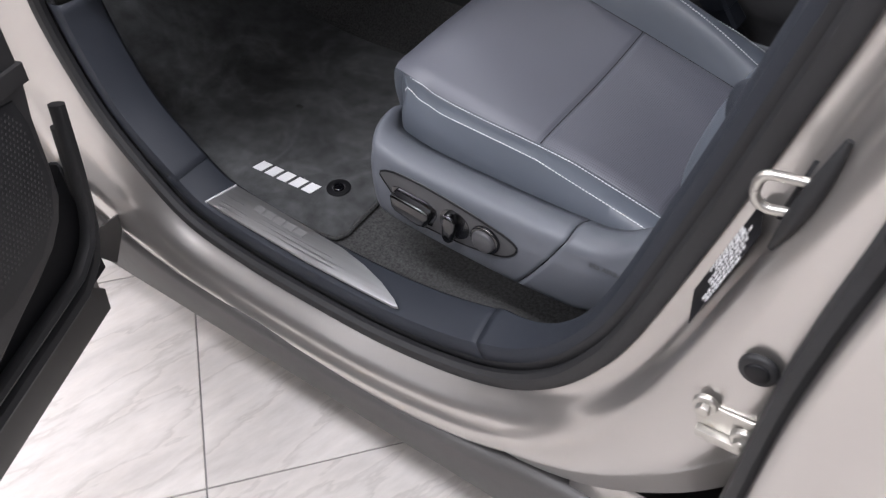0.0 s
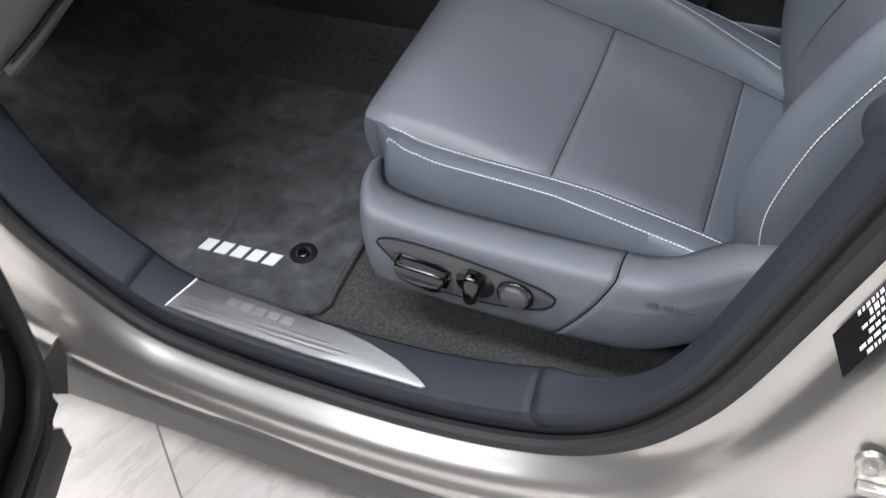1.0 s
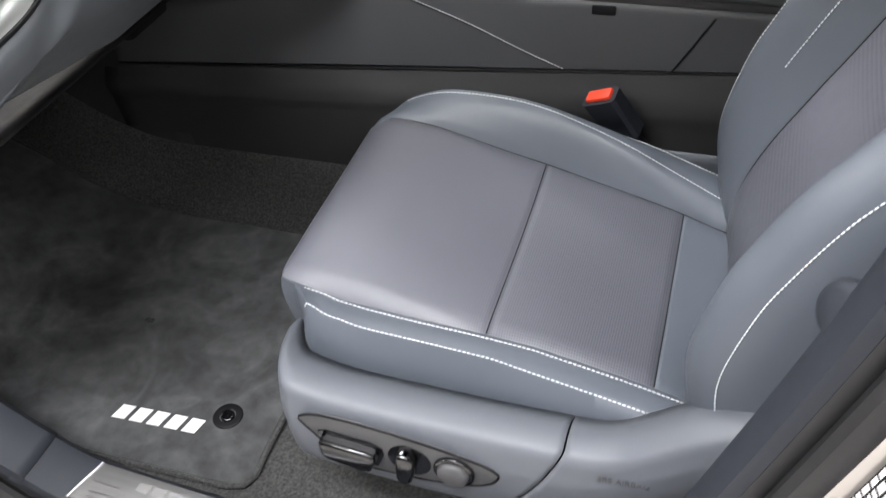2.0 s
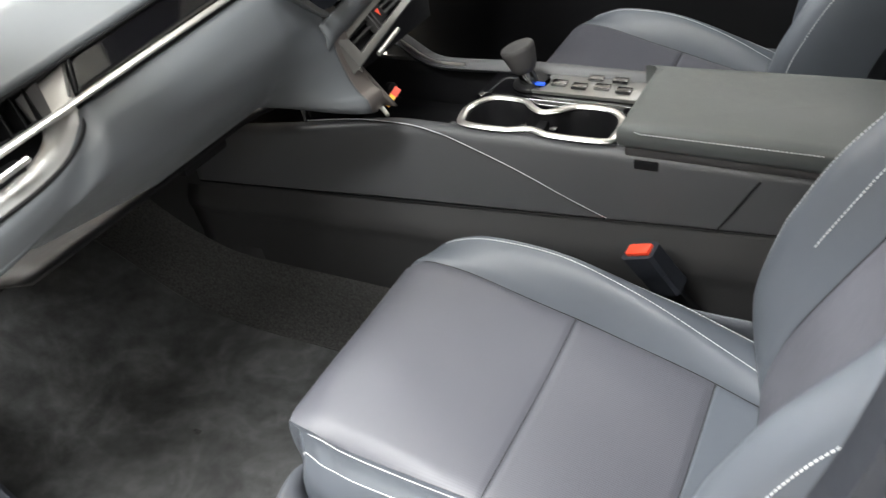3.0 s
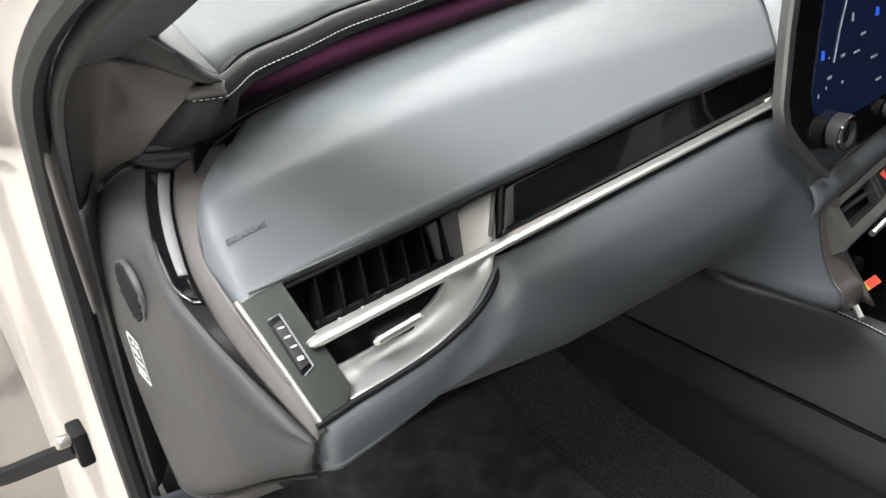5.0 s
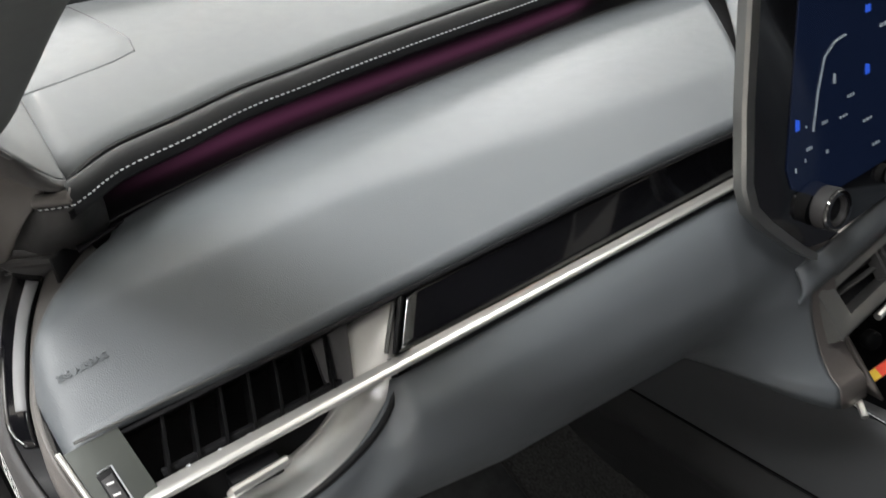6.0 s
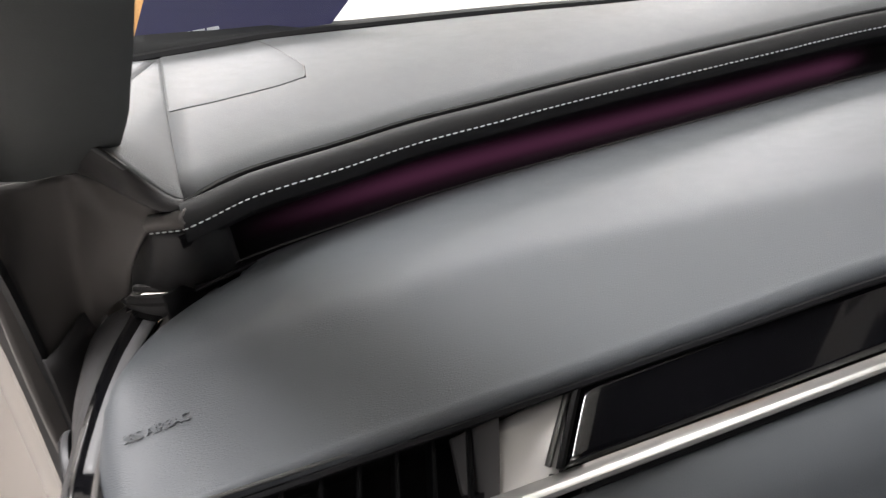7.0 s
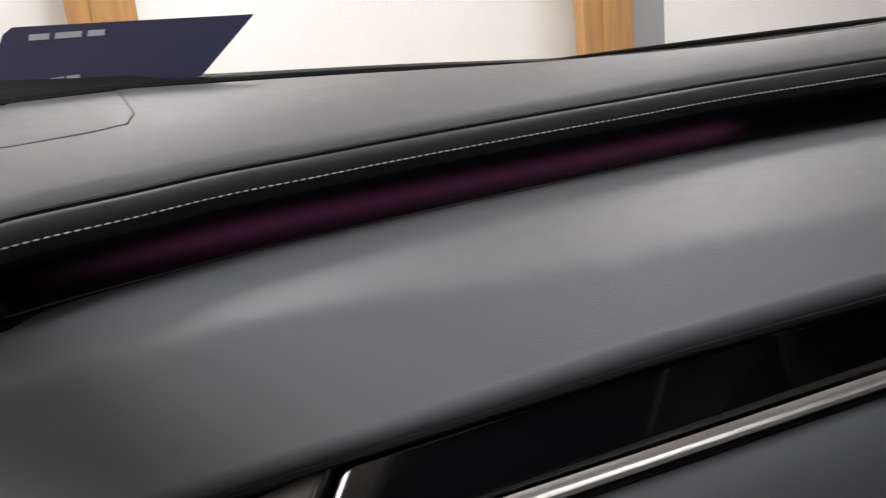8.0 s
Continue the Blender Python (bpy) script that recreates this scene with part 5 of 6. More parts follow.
def lower_point(u, v):
    y = 0.1605 + 0.205 * (u / 0.3) if u < 0.3 else 0.3655 + 0.4645 * (u - 0.3) / 0.7
    t = lower_top(y)
    k = max(0.0, min(1.0, (y - 0.67) / 0.135))
    k = k * k * (3 - 2 * k)
    lf = max(0.0, min(1.0, (0.27 - y) / 0.115)) ** 1.4
    xs = [(0, t.x), (0.05, max(t.x + 0.006, 0.074)), (0.14, max(t.x + 0.008, 0.090)), (0.28, max(t.x + 0.006, 0.098)), (0.5, 0.090 + 0.010 * k), (0.72, 0.064 + 0.050 * k + 0.02 * lf), (0.88, 0.036 + 0.096 * k + 0.04 * lf), (0.96, 0.018 + 0.126 * k + 0.05 * lf), (1, 0.002 + 0.146 * k + 0.06 * lf)]
    up = 0.030 * (1 - k) + 0.045 * max(0.0, (0.45 - y) / 0.3)
    zl = 0.914 - 0.018 * k + 0.085 * lf + up
    zs = [(0, t.z), (0.05, t.z - 0.008), (0.14, min(t.z - 0.020, 1.09)), (0.28, min(t.z - 0.04, 1.058)), (0.5, 1.005 + 0.040 * lf + 0.5 * up), (0.72, 0.955 + 0.062 * lf + 0.85 * up), (0.88, 0.927 + 0.075 * lf + 0.97 * up), (0.96, 0.917 + 0.082 * lf + up), (1, zl)]
    x = spl(xs, v)
    inward = max(0.0, (0.1745 - y) / 0.014)
    x -= 0.010 * inward ** 2
    x -= 0.035 * max(0.0, min(1.0, (y - 0.69) / 0.12)) * max(0.0, 1 - v / 0.5)
    return (x, y, spl(zs, v))


part("lower_pad", sheet(lambda u, v: lower_point(u * 0.945, v), 116, 44), DASH, dash, "slate soft-touch lower pad", angle=80, solid=0.004)
part("lower_pad_corner", sheet(lambda u, v: lower_point(0.945 + u * 0.03, 0.30 * v), 10, 14), DASH, dash, angle=80, solid=0.004)
# same slate pad; its warm reflected tint is painted from here on
part("lower_pad_end", sheet(lambda u, v: lower_point(0.945 + u * 0.055, 0.30 + 0.70 * v), 16, 34), WARMTINT, dash, "slate pad end tinted as by a warm reflection", angle=80, solid=0.004)
part("stack_side", sheet(lambda u, v: (0.02 + 0.132 * u * (0.35 + 0.65 * v) - 0.02 * (1 - v), 0.832 + 0.02 * v, 1.03 - 0.15 * v), 12, 12), WARMTINT, dash, "slate side of the centre stack", solid=0.004)
part("stack_foot", tube(curve([(0.108, 0.822, 0.985), (0.112, 0.826, 0.950), (0.122, 0.830, 0.915), (0.138, 0.826, 0.896), (0.160, 0.812, 0.886)], 20), lambda f: 0.0055 - 0.002 * f, 10), SATIN, dash, "satin silver foot of the centre stack")
part("glove_box_floor", sheet(lambda u, v: (0.012 - 0.46 * v, 0.25 + 0.59 * u, 0.938 - 0.03 * math.sin(v * 2.0) - 0.09 * v - 0.026 * max(0.0, min(1.0, (0.25 + 0.59 * u - 0.67) / 0.135))), 12, 12), DARK, dash, "black underside of the dashboard", solid=0.005)
part("knee_bracket", box((-0.09, 0.63, 0.885), (0.06, 0.10, 0.03), 0.008), DARK, dash)
part("bulkhead", sheet(lambda u, v: (-0.62 - 0.05 * v, 0.1 + 1.7 * u, 0.45 + 0.55 * v), 8, 8), CARPET, dash, solid=0.01)

# side vent
vent = part("vent_cavity", rings([[vent_plane(y, s, o) for y, s in ((0.150, 0.0), (0.362, 0.0), (0.352, 0.5), (0.325, 0.78), (0.27, 0.99), (0.20, 1.08), (0.158, 1.1))] for o in (0.0, -0.02, -0.045)] + [[vent_plane(0.25, 0.5, -0.046)] * 7], closed=True), DARK, dash, "black vent cavity")
for y in lin(0.190, 0.300, 7):
    part("vent_fin", prism([(0.0, -0.036), (0.036, -0.034), (0.040, -0.006), (0.030, -0.0035), (0.0, -0.005)], lambda a, b, h, y=y: vent_plane(y + h + (0.006 - a * 0.25), a / 0.0933, b), 0.0022, 0.0006), FIN, vent)
for y in lin(0.196, 0.292, 6):
    part("fin_stud", box(vent_plane(y + 0.003, 0.405, -0.003), (0.0016, 0.0026, 0.0016), 0.0004, seg=1), PALEGREY, vent)
part("vent_top_trim", tube([vent_plane(y, -0.035, 0.0012) for y in lin(0.148, 0.345, 12)], 0.0011, 6), METALGREY, dash, "thin grey trim under the pad")
part("fin_link", tube([vent_plane(y, 0.36, -0.012) for y in lin(0.185, 0.31, 8)], 0.003, 6), DARK, vent)
part("vent_corner", prism([(0.298, 0.02), (0.322, 0.02), (0.312, 0.40), (0.300, 0.44), (0.296, 0.3)], lambda a, b, h: vent_plane(a, b, -0.02 + h + (a - 0.296) * 0.6), 0.005, 0.001), PLASTIC, vent)
part("vent_blade", sheet(lambda u, v: vent_plane(0.313 + (0.361 - 0.313) * u - (0.018 + 0.006 * u) * v, 0.03 - 0.05 * u + (0.40 + 0.10 * u) * v, -0.013 * (1 - u) + 0.001 * u - 0.003 * math.sin(u * 3.1)), 8, 6), BLADE, dash, "satin silver blade beside the vent", solid=0.002)
part("blade_rim", tube([vent_plane(0.3615 - 0.0245 * v, -0.03 + 0.38 * v, 0.002) for v in lin(0, 1, 6)], 0.0020, 8), METALGREY, dash, "grey rim between blade and strip")
# satin bowl below the bar
bowl = []
for f in lin(0, 1, 26):
    i = f
    y = 0.185 + (0.337 - 0.185) * math.sin(f * math.pi / 2) ** 0.9
    s = 1.0 - 0.55 * (1 - math.cos(f * math.pi / 2)) ** 1.15
    p = vent_plane(y, s, 0.0)
    q = vent_plane(y - 0.012 - 0.030 * (1 - f) * 0.3 - 0.020 * f, s - 0.33 * (1 - 0.45 * f), -0.026)
    bowl.append([p + (q - p) * k + Vector((-0.006, 0, -0.004)) * math.sin(k * 3.14) for k in lin(0, 1, 8)])
part("vent_bowl", rings(bowl), BOWL, dash, "satin silver lower bowl of the vent", solid=0.001)
lip = [vent_plane(0.152, 1.03, 0.001)] + [Vector(r[0]) + Vector((0.001, 0, 0.001)) for r in bowl] + [vent_plane(0.3385, 0.40, 0.001)]
part("vent_lip", tube(lip, 0.0026, 8), DARK, dash, "black gap round the vent")
plate = part("vent_side_plate", prism([(0.139, 0.0), (0.172, -0.02), (0.186, 0.88), (0.178, 0.98), (0.156, 1.03)], lambda a, b, h: vent_plane(a, b, -0.003 + h), 0.003, 0.0006), VENTPLATE, dash, "olive grey side plate with a thumbwheel")
part("plate_edge", tube([vent_plane(0.1385, -0.02, 0.001), vent_plane(0.1475, 0.5, 0.001), vent_plane(0.1565, 1.04, 0.001)], 0.0020, 8), SATIN, plate, "satin silver edge")
part("wheel_slot", prism([(0.1520, 0.21), (0.1610, 0.19), (0.1672, 0.63), (0.1580, 0.66)], lambda a, b, h: vent_plane(a, b, -0.001 + h), 0.0016, 0.0004), DARK, plate, "black thumbwheel slot")
part("slot_edge", tube([vent_plane(0.1530, 0.195, 0.0005), vent_plane(0.1612, 0.185, 0.0008), vent_plane(0.1676, 0.63, 0.0008), vent_plane(0.1600, 0.665, 0.0005)], 0.0007, 6), PALEGREY, plate)
part("thumbwheel", prism([(0.1535, 0.25), (0.1602, 0.235), (0.1655, 0.60), (0.1585, 0.62)], lambda a, b, h: vent_plane(a, b, 0.0 + h * (1 + 1.3 * math.sin(max(0, min(1, (b - 0.23) / 0.39)) * 3.14))), 0.0028, 0.0007), PLASTIC, plate, "ribbed thumbwheel")
bm = bmesh.new()
for k, s in enumerate((0.29, 0.37, 0.45, 0.545)):
    bars(vent_plane(0.1574 + 0.013 * (s - 0.3), s, 0.0068 if 0 < k < 3 else 0.0054), (0.1, 1, 0), (-0.73, 0, 0.68), [0.0045], 0.0012 if k < 3 else 0.003, 0.001, thick=0.0004, bm=bm)
part("wheel_marks", bm, WHITE, plate)
knob = part("vent_slider", tube([vent_plane(0.2115, 0.70, 0.006), vent_plane(0.214, 0.70, 0.008), vent_plane(0.25, 0.685, 0.008), vent_plane(0.2525, 0.685, 0.006)], lambda f: 0.0036 if 0.1 < f < 0.9 else 0.002, 8), SATIN, dash, "satin silver vent slider")
part("slider_body", box(vent_plane(0.232, 0.64, -0.006), (0.016, 0.036, 0.012), 0.003), DARK, knob)

# end of the dashboard: the pad's end, the inlay's two edges, the cover's middle and its rim
PAD_END = curve([(-0.150, 0.222, 1.190), (-0.125, 0.219, 1.190), (-0.095, 0.187, 1.181), (-0.055, 0.162, 1.169), (-0.015, 0.147, 1.158), (0.034, 0.1440, 1.144), (0.066, 0.153, 1.110), (0.092, 0.163, 1.082), (0.106, 0.168, 1.064)], 41)
EDGE_OUT = curve([(-0.176, 0.163, 1.176), (-0.1671, 0.1604, 1.1735), (-0.1397, 0.1488, 1.1665), (-0.1123, 0.1395, 1.1585), (-0.0817, 0.1307, 1.149), (-0.0413, 0.1244, 1.1405), (-0.008, 0.1225, 1.1325), (0.030, 0.130, 1.112), (0.070, 0.1435, 1.086), (0.108, 0.158, 1.061)], 41)
EDGE_IN = curve([(-0.1600, 0.183, 1.1720), (-0.1253, 0.1668, 1.1645), (-0.0883, 0.1537, 1.1555), (-0.0395, 0.1412, 1.1415), (-0.0113, 0.1380, 1.1310), (0.0070, 0.1370, 1.1234), (0.024, 0.1365, 1.117), (0.046, 0.1395, 1.106), (0.077, 0.1475, 1.0845), (0.108, 0.158, 1.061)], 41)
COVER_MID = curve([(-0.180, 0.156, 1.175), (-0.164, 0.136, 1.162), (-0.142, 0.119, 1.142), (-0.120, 0.111, 1.110), (-0.098, 0.1085, 1.058), (-0.055, 0.110, 1.028), (-0.005, 0.114, 1.010), (0.045, 0.122, 1.018), (0.085, 0.135, 1.036), (0.110, 0.150, 1.050)], 41)
COVER_RIM = curve([(-0.190, 0.158, 1.176), (-0.205, 0.139, 1.165), (-0.230, 0.118, 1.135), (-0.241, 0.111, 1.105), (-0.232, 0.108, 1.02), (-0.212, 0.107, 0.935), (-0.190, 0.109, 0.858), (-0.166, 0.113, 0.818), (-0.060, 0.124, 0.895), (0.042, 0.138, 0.985), (0.104, 0.152, 1.030)], 41)


def cap_fn(u, v):
    i = int(u * 40 + 0.5)
    p = PAD_END[i].lerp(EDGE_IN[i], v)
    return p + Vector((0, -0.0025, 0.0025)) * math.sin(v * math.pi)


def cover_fn(u, v):
    i = int(u * 40 + 0.5)
    a, m, c = EDGE_OUT[i], COVER_MID[i], COVER_RIM[i]
    p = a * (1 - v) * (1 - 2 * v) + m * 4 * v * (1 - v) + c * v * (2 * v - 1)
    ridge = max(0.0, 1 - abs(v - 0.085) / 0.085) * max(0.0, min(1.0, (u - 0.2) / 0.3))
    return p + Vector((0, 0.006, 0)) * max(0.0, v - 0.93) / 0.07 + Vector((-0.001, -0.0045, 0.0035)) * ridge


part("end_cap", sheet(cap_fn, 40, 8), LITPLASTIC, dash, "charcoal plastic end cap", angle=70, solid=0.003)
part("cap_rim", tube([p + Vector((0, -0.0012, 0.0012)) for p in PAD_END[2:36]], 0.0019, 8), LITPLASTIC, dash, "raised rim beside the pad")
part("side_cover", sheet(cover_fn, 40, 24), PLASTIC, dash, "charcoal plastic side cover", angle=70, solid=0.003)
part("cover_return", rings([[COVER_RIM[i] + Vector((0, 0.005, 0)), COVER_RIM[i] + Vector((-0.003, 0.012, -0.003)), COVER_RIM[i] + Vector((-0.006, 0.05, 0.004))] for i in range(16, 41)]), PLASTIC, dash, solid=0.002)
part("cover_lip", tube([COVER_RIM[i] + Vector((0.002, 0.012, -0.007)) for i in range(26, 37)], lambda f: 0.0095 - 0.004 * f, 12), PLASTIC, dash, "rounded charcoal lip below the side cover")
part("cover_gap", tube([COVER_RIM[i] + Vector((0.003, 0.003, -0.001)) for i in range(27, 41)], 0.0016, 6), DARK, dash)
cover_net = [Vector(cover_fn(i / 40, j / 24)) for i in range(41) for j in range(25)]


def on_cover(x, z, h=0.0):
    near = min(cover_net, key=lambda p: (p.x - x) ** 2 + (p.z - z) ** 2)
    return Vector((x, near.y - h, z))


gd, gn = Vector((0.80, 0, -0.60)), Vector((0.60, 0, 0.80))
gc = on_cover(-0.112, 1.1005, 0.0035)
grille = part("defrost_grille", disc(gc + Vector((0, 0.006, 0)), (0, -1, 0), 0.0285, 0.0045, 36, 0.0012), SWITCHPLATE, dash, "small round slatted grille")
for k in range(7):
    f = (k - 3) / 3.7
    half = 0.0255 * math.sqrt(max(0.0, 1 - f * f))
    mid = gc + Vector((0, 0.0010, 0)) + gn * 0.0262 * f
    part("grille_slot", tube([mid - gd * half, mid + gd * half], 0.0020, 6), DARK, grille)
rnd = random.Random(9)
bm = bmesh.new()
LD, LE = Vector((0.80, 0, 0.10)).normalized(), Vector((-0.10, 0, 0.80)).normalized()
lc = on_cover(-0.131, 1.0225, 0.0022)
for off, ln, wd in ((LE * 0.0215, 0.034, 0.0016), (LE * -0.0215, 0.034, 0.0016)):
    bars(lc + off, LD, LE, [ln], wd, 0.001, thick=0.0004, bm=bm)
for off in (LD * 0.0165, LD * -0.0165):
    bars(lc + off, LD, LE, [0.0016], 0.042, 0.001, thick=0.0004, bm=bm)
for k in range(4):
    bars(lc + LE * (0.0145 - 0.0095 * k), LD, LE, [rnd.uniform(0.004, 0.011) for _ in range(2)], rnd.uniform(0.003, 0.006), 0.0035, slant=rnd.uniform(-0.004, 0.004), thick=0.0004, bm=bm)
part("side_label", bm, WHITE, dash, "white printed notice")
# gloss inlay with its light guide between the cap and the cover
strip_rows = []
for i in range(0, 23):
    a, b = EDGE_IN[i], EDGE_OUT[i]
    k = 0.5 * max(0.0, (i - 19) / 3) ** 2
    strip_rows.append([a.lerp(b, f * (1 - k)) + Vector((0, -0.0012, 0.0012)) for f in (0.03, 0.25, 0.45, 0.47, 0.75, 0.97)])
door_lamp = part("trim_inlay", rings(strip_rows), PIANO, dash, "gloss black inlay with a pale light guide", solid=0.002)
part("light_guide", rings([[r[f] + Vector((0, -0.0010, 0.0010)) for f in (0, 1, 2)] for r in strip_rows[1:19]]), GUIDE, door_lamp, "pale light guide", solid=0.001)
part("inlay_seat", rings([[EDGE_IN[i] + Vector((0.003, 0.002, -0.002)), EDGE_OUT[i] + Vector((-0.003, 0.002, -0.002))] for i in range(0, 41)]), DARK, dash)

# panel under the pillar, in front of the end cap
PT = curve([(-0.150, 0.086, 1.279), (-0.157, 0.110, 1.2785), (-0.160, 0.134, 1.2775), (-0.1565, 0.1544, 1.2766), (-0.128, 0.178, 1.272), (-0.098, 0.2005, 1.2630)], 25)
PB = curve([(-0.190, 0.092, 1.045), (-0.208, 0.104, 1.058), (-0.238, 0.116, 1.105), (-0.222, 0.130, 1.150), (-0.200, 0.148, 1.174), (-0.1695, 0.1657, 1.190)], 25)


def foot_fn(u, v):
    i, g = min(23, int(u * 24)), u * 24 - min(23, int(u * 24))
    a, b = PB[i].lerp(PB[i + 1], g), PT[i].lerp(PT[i + 1], g)
    edge = max(0.0, (v - 0.88) / 0.12)
    side = max(0.0, (u - 0.93) / 0.07) ** 2
    return a.lerp(b, v) + Vector((0.010, -0.006, 0.003)) * math.sin(min(v, 0.9) * math.pi) * (0.35 + 0.4 * u) + Vector((-0.005, 0.0, 0.001)) * edge + Vector((-0.005, 0.0, 0.0)) * side * (1 - v)


part("pillar_foot_panel", sheet(foot_fn, 48, 40), LITPLASTIC, dash, "charcoal panel below the windscreen pillar", angle=35, solid=0.004)
part("pillar_foot_cap", sheet(lambda u, v: PT[min(24, int(u * 24))] + Vector((-0.0075 - 0.05 * v, 0.012 * v, 0.001 + 0.004 * v)), 24, 4), PLASTIC, dash, solid=0.003)
# near end of the top panel: a dark wedge, and the panel's rise towards the pillar
WEDGE_TOP = curve([(-0.094, 0.2150, 1.2665), (-0.094, 0.2075, 1.2705), (-0.099, 0.195, 1.2825), (-0.1054, 0.1813, 1.2966), (-0.122, 0.160, 1.314)], 17)
WEDGE_LOW = curve([(-0.086, 0.2140, 1.2625), (-0.088, 0.2020, 1.2635), (-0.104, 0.186, 1.270), (-0.132, 0.166, 1.280), (-0.155, 0.150, 1.284)], 17)
part("top_panel_end", rings([[p.lerp(q, k) + Vector((0.002, -0.001, 0.001)) * math.sin(k * math.pi) for k in lin(0, 1, 7)] for p, q in zip(WEDGE_TOP, WEDGE_LOW)]), PLASTIC, dash, "charcoal end of the top panel", angle=60, solid=0.002)


def panel_rise(u, v):
    i = u * 16
    k = min(15, int(i))
    near = WEDGE_TOP[k].lerp(WEDGE_TOP[k + 1], i - k)
    far = Vector(top_panel(0.0, 0.02 + 0.98 * u ** 1.4))
    return Vector((near.x + (far.x - near.x) * v, near.y + (far.y - near.y) * v, far.z + (near.z - far.z) * (1 - v) ** 2.8))


part("panel_rise", sheet(panel_rise, 24, 16), DASH_TOP, dash, "grey top panel rising to the pillar", angle=80, solid=0.003)
part("panel_side", sheet(lambda u, v: Vector((-0.122, 0.160, 1.3135)).lerp(Vector((-0.47, 0.2145, 1.3105)), u).lerp(Vector((-0.16, 0.11, 1.322)).lerp(Vector((-0.47, 0.11, 1.318)), u), v), 12, 6), DASH_TOP, dash, "grey top panel beside the pillar", angle=80, solid=0.003)
part("roll_end_core", sheet(lambda u, v: (-0.185 + 0.060 * v, 0.182 + 0.050 * u, 1.195 + 0.070 * v), 6, 6), DARK, dash, solid=0.003)
part("pad_back", sheet(lambda u, v: (spl(E1X, 0.19 + 0.12 * u) - 0.030 + 0.010 * v, 0.19 + 0.12 * u, 1.150 + 0.052 * v), 10, 4), DARK, dash, solid=0.003)
# leather lip over the stitched end of the roll
LIP_LOW = curve([(-0.108, 0.190, 1.2475), (-0.102, 0.193, 1.2488), (-0.090, 0.2035, 1.2510), (-0.0785, 0.2135, 1.2535)], 13)
LIP_TOP = curve([(-0.102, 0.1935, 1.2600), (-0.0945, 0.198, 1.2612), (-0.0865, 0.2065, 1.2625), (-0.0845, 0.2150, 1.2640)], 13)
part("roll_end_lip", rings([[p.lerp(q, k) + Vector((0.004, -0.003, 0.001)) * math.sin(k * math.pi) for k in lin(0, 1, 8)] for p, q in zip(LIP_LOW, LIP_TOP)]), LITPLASTIC, dash, "grey leather lip at the end of the roll", angle=70, solid=0.002)
STEP_LOW = curve([COVER_RIM[0], EDGE_OUT[0], EDGE_IN[0], PAD_END[0]], 13)
STEP_TOP = curve([(-0.198, 0.156, 1.180), (-0.184, 0.167, 1.183), (-0.168, 0.182, 1.187), (-0.146, 0.206, 1.192)], 13)
part("step_face", rings([[p.lerp(q, k) + Vector((0.002, -0.002, 0.001)) * math.sin(k * math.pi) for k in lin(0.0, 1.0, 6)] for p, q in zip(STEP_LOW, STEP_TOP)]), PLASTIC, dash, "charcoal step above the end cap", angle=70, solid=0.002)
part("cap_step", tube(curve([(-0.184, 0.163, 1.180), (-0.168, 0.178, 1.183), (-0.146, 0.200, 1.187)], 10), 0.0045, 8), PLASTIC, dash)
part("cap_step", tube(curve([(-0.180, 0.168, 1.190), (-0.164, 0.183, 1.192), (-0.143, 0.205, 1.195)], 10), 0.003, 8), PLASTIC, dash)
RT = curve([(-0.156, 0.182, 1.236), (-0.109, 0.1915, 1.247), (-0.098, 0.1985, 1.2485), (-0.0825, 0.2115, 1.2500), (-0.086, 0.224, 1.2500), (-0.110, 0.236, 1.2505)], 21)
RB = curve([(-0.220, 0.158, 1.180), (-0.188, 0.172, 1.185), (-0.160, 0.186, 1.190), (-0.140, 0.206, 1.194), (-0.136, 0.224, 1.198), (-0.150, 0.240, 1.200)], 21)
part("roll_end_face", sheet(lambda u, v: RT[int(u * 20 + 0.5)].lerp(RB[int(u * 20 + 0.5)], v) + Vector((0.002 + 0.012 * min(1.0, 3 * u) - 0.008 * u, 0, 0)) * math.sin(v * math.pi), 20, 14), ROLLEND, dash, "dark grey end of the roll", angle=70, solid=0.002)
part("driver_dash_face", sheet(lambda u, v: (0.075 - 0.06 * v, 1.10 + 0.62 * u, 1.17 - 0.25 * v), 12, 8), DARK, dash, "black dashboard face on the driver's side", solid=0.004)
start = part("start_button", disc((0.052, 1.185, 1.035), (1, -0.25, 0.15), 0.017, 0.008, 28, 0.003), DARK, dash, "round engine start button")
part("start_ring", disc((0.050, 1.185, 1.035), (1, -0.25, 0.15), 0.0205, 0.007, 28, 0.002, inner=0.0185), CHROME, start)

# ---- screen ----
screen = thing("infotainment_screen", (0.08, 0.87, 1.05), "large tilted touch screen in a grey metal frame with rotary knobs", "screen")


def scr(a, b, h):
    """a across, b up the screen's face, h out of it."""
    return Vector((0.104 - 0.05 * (a - 0.68) - 0.02 * (b - 1.03) + h, a + 0.06 * h, b + 0.016 + 0.03 * h))


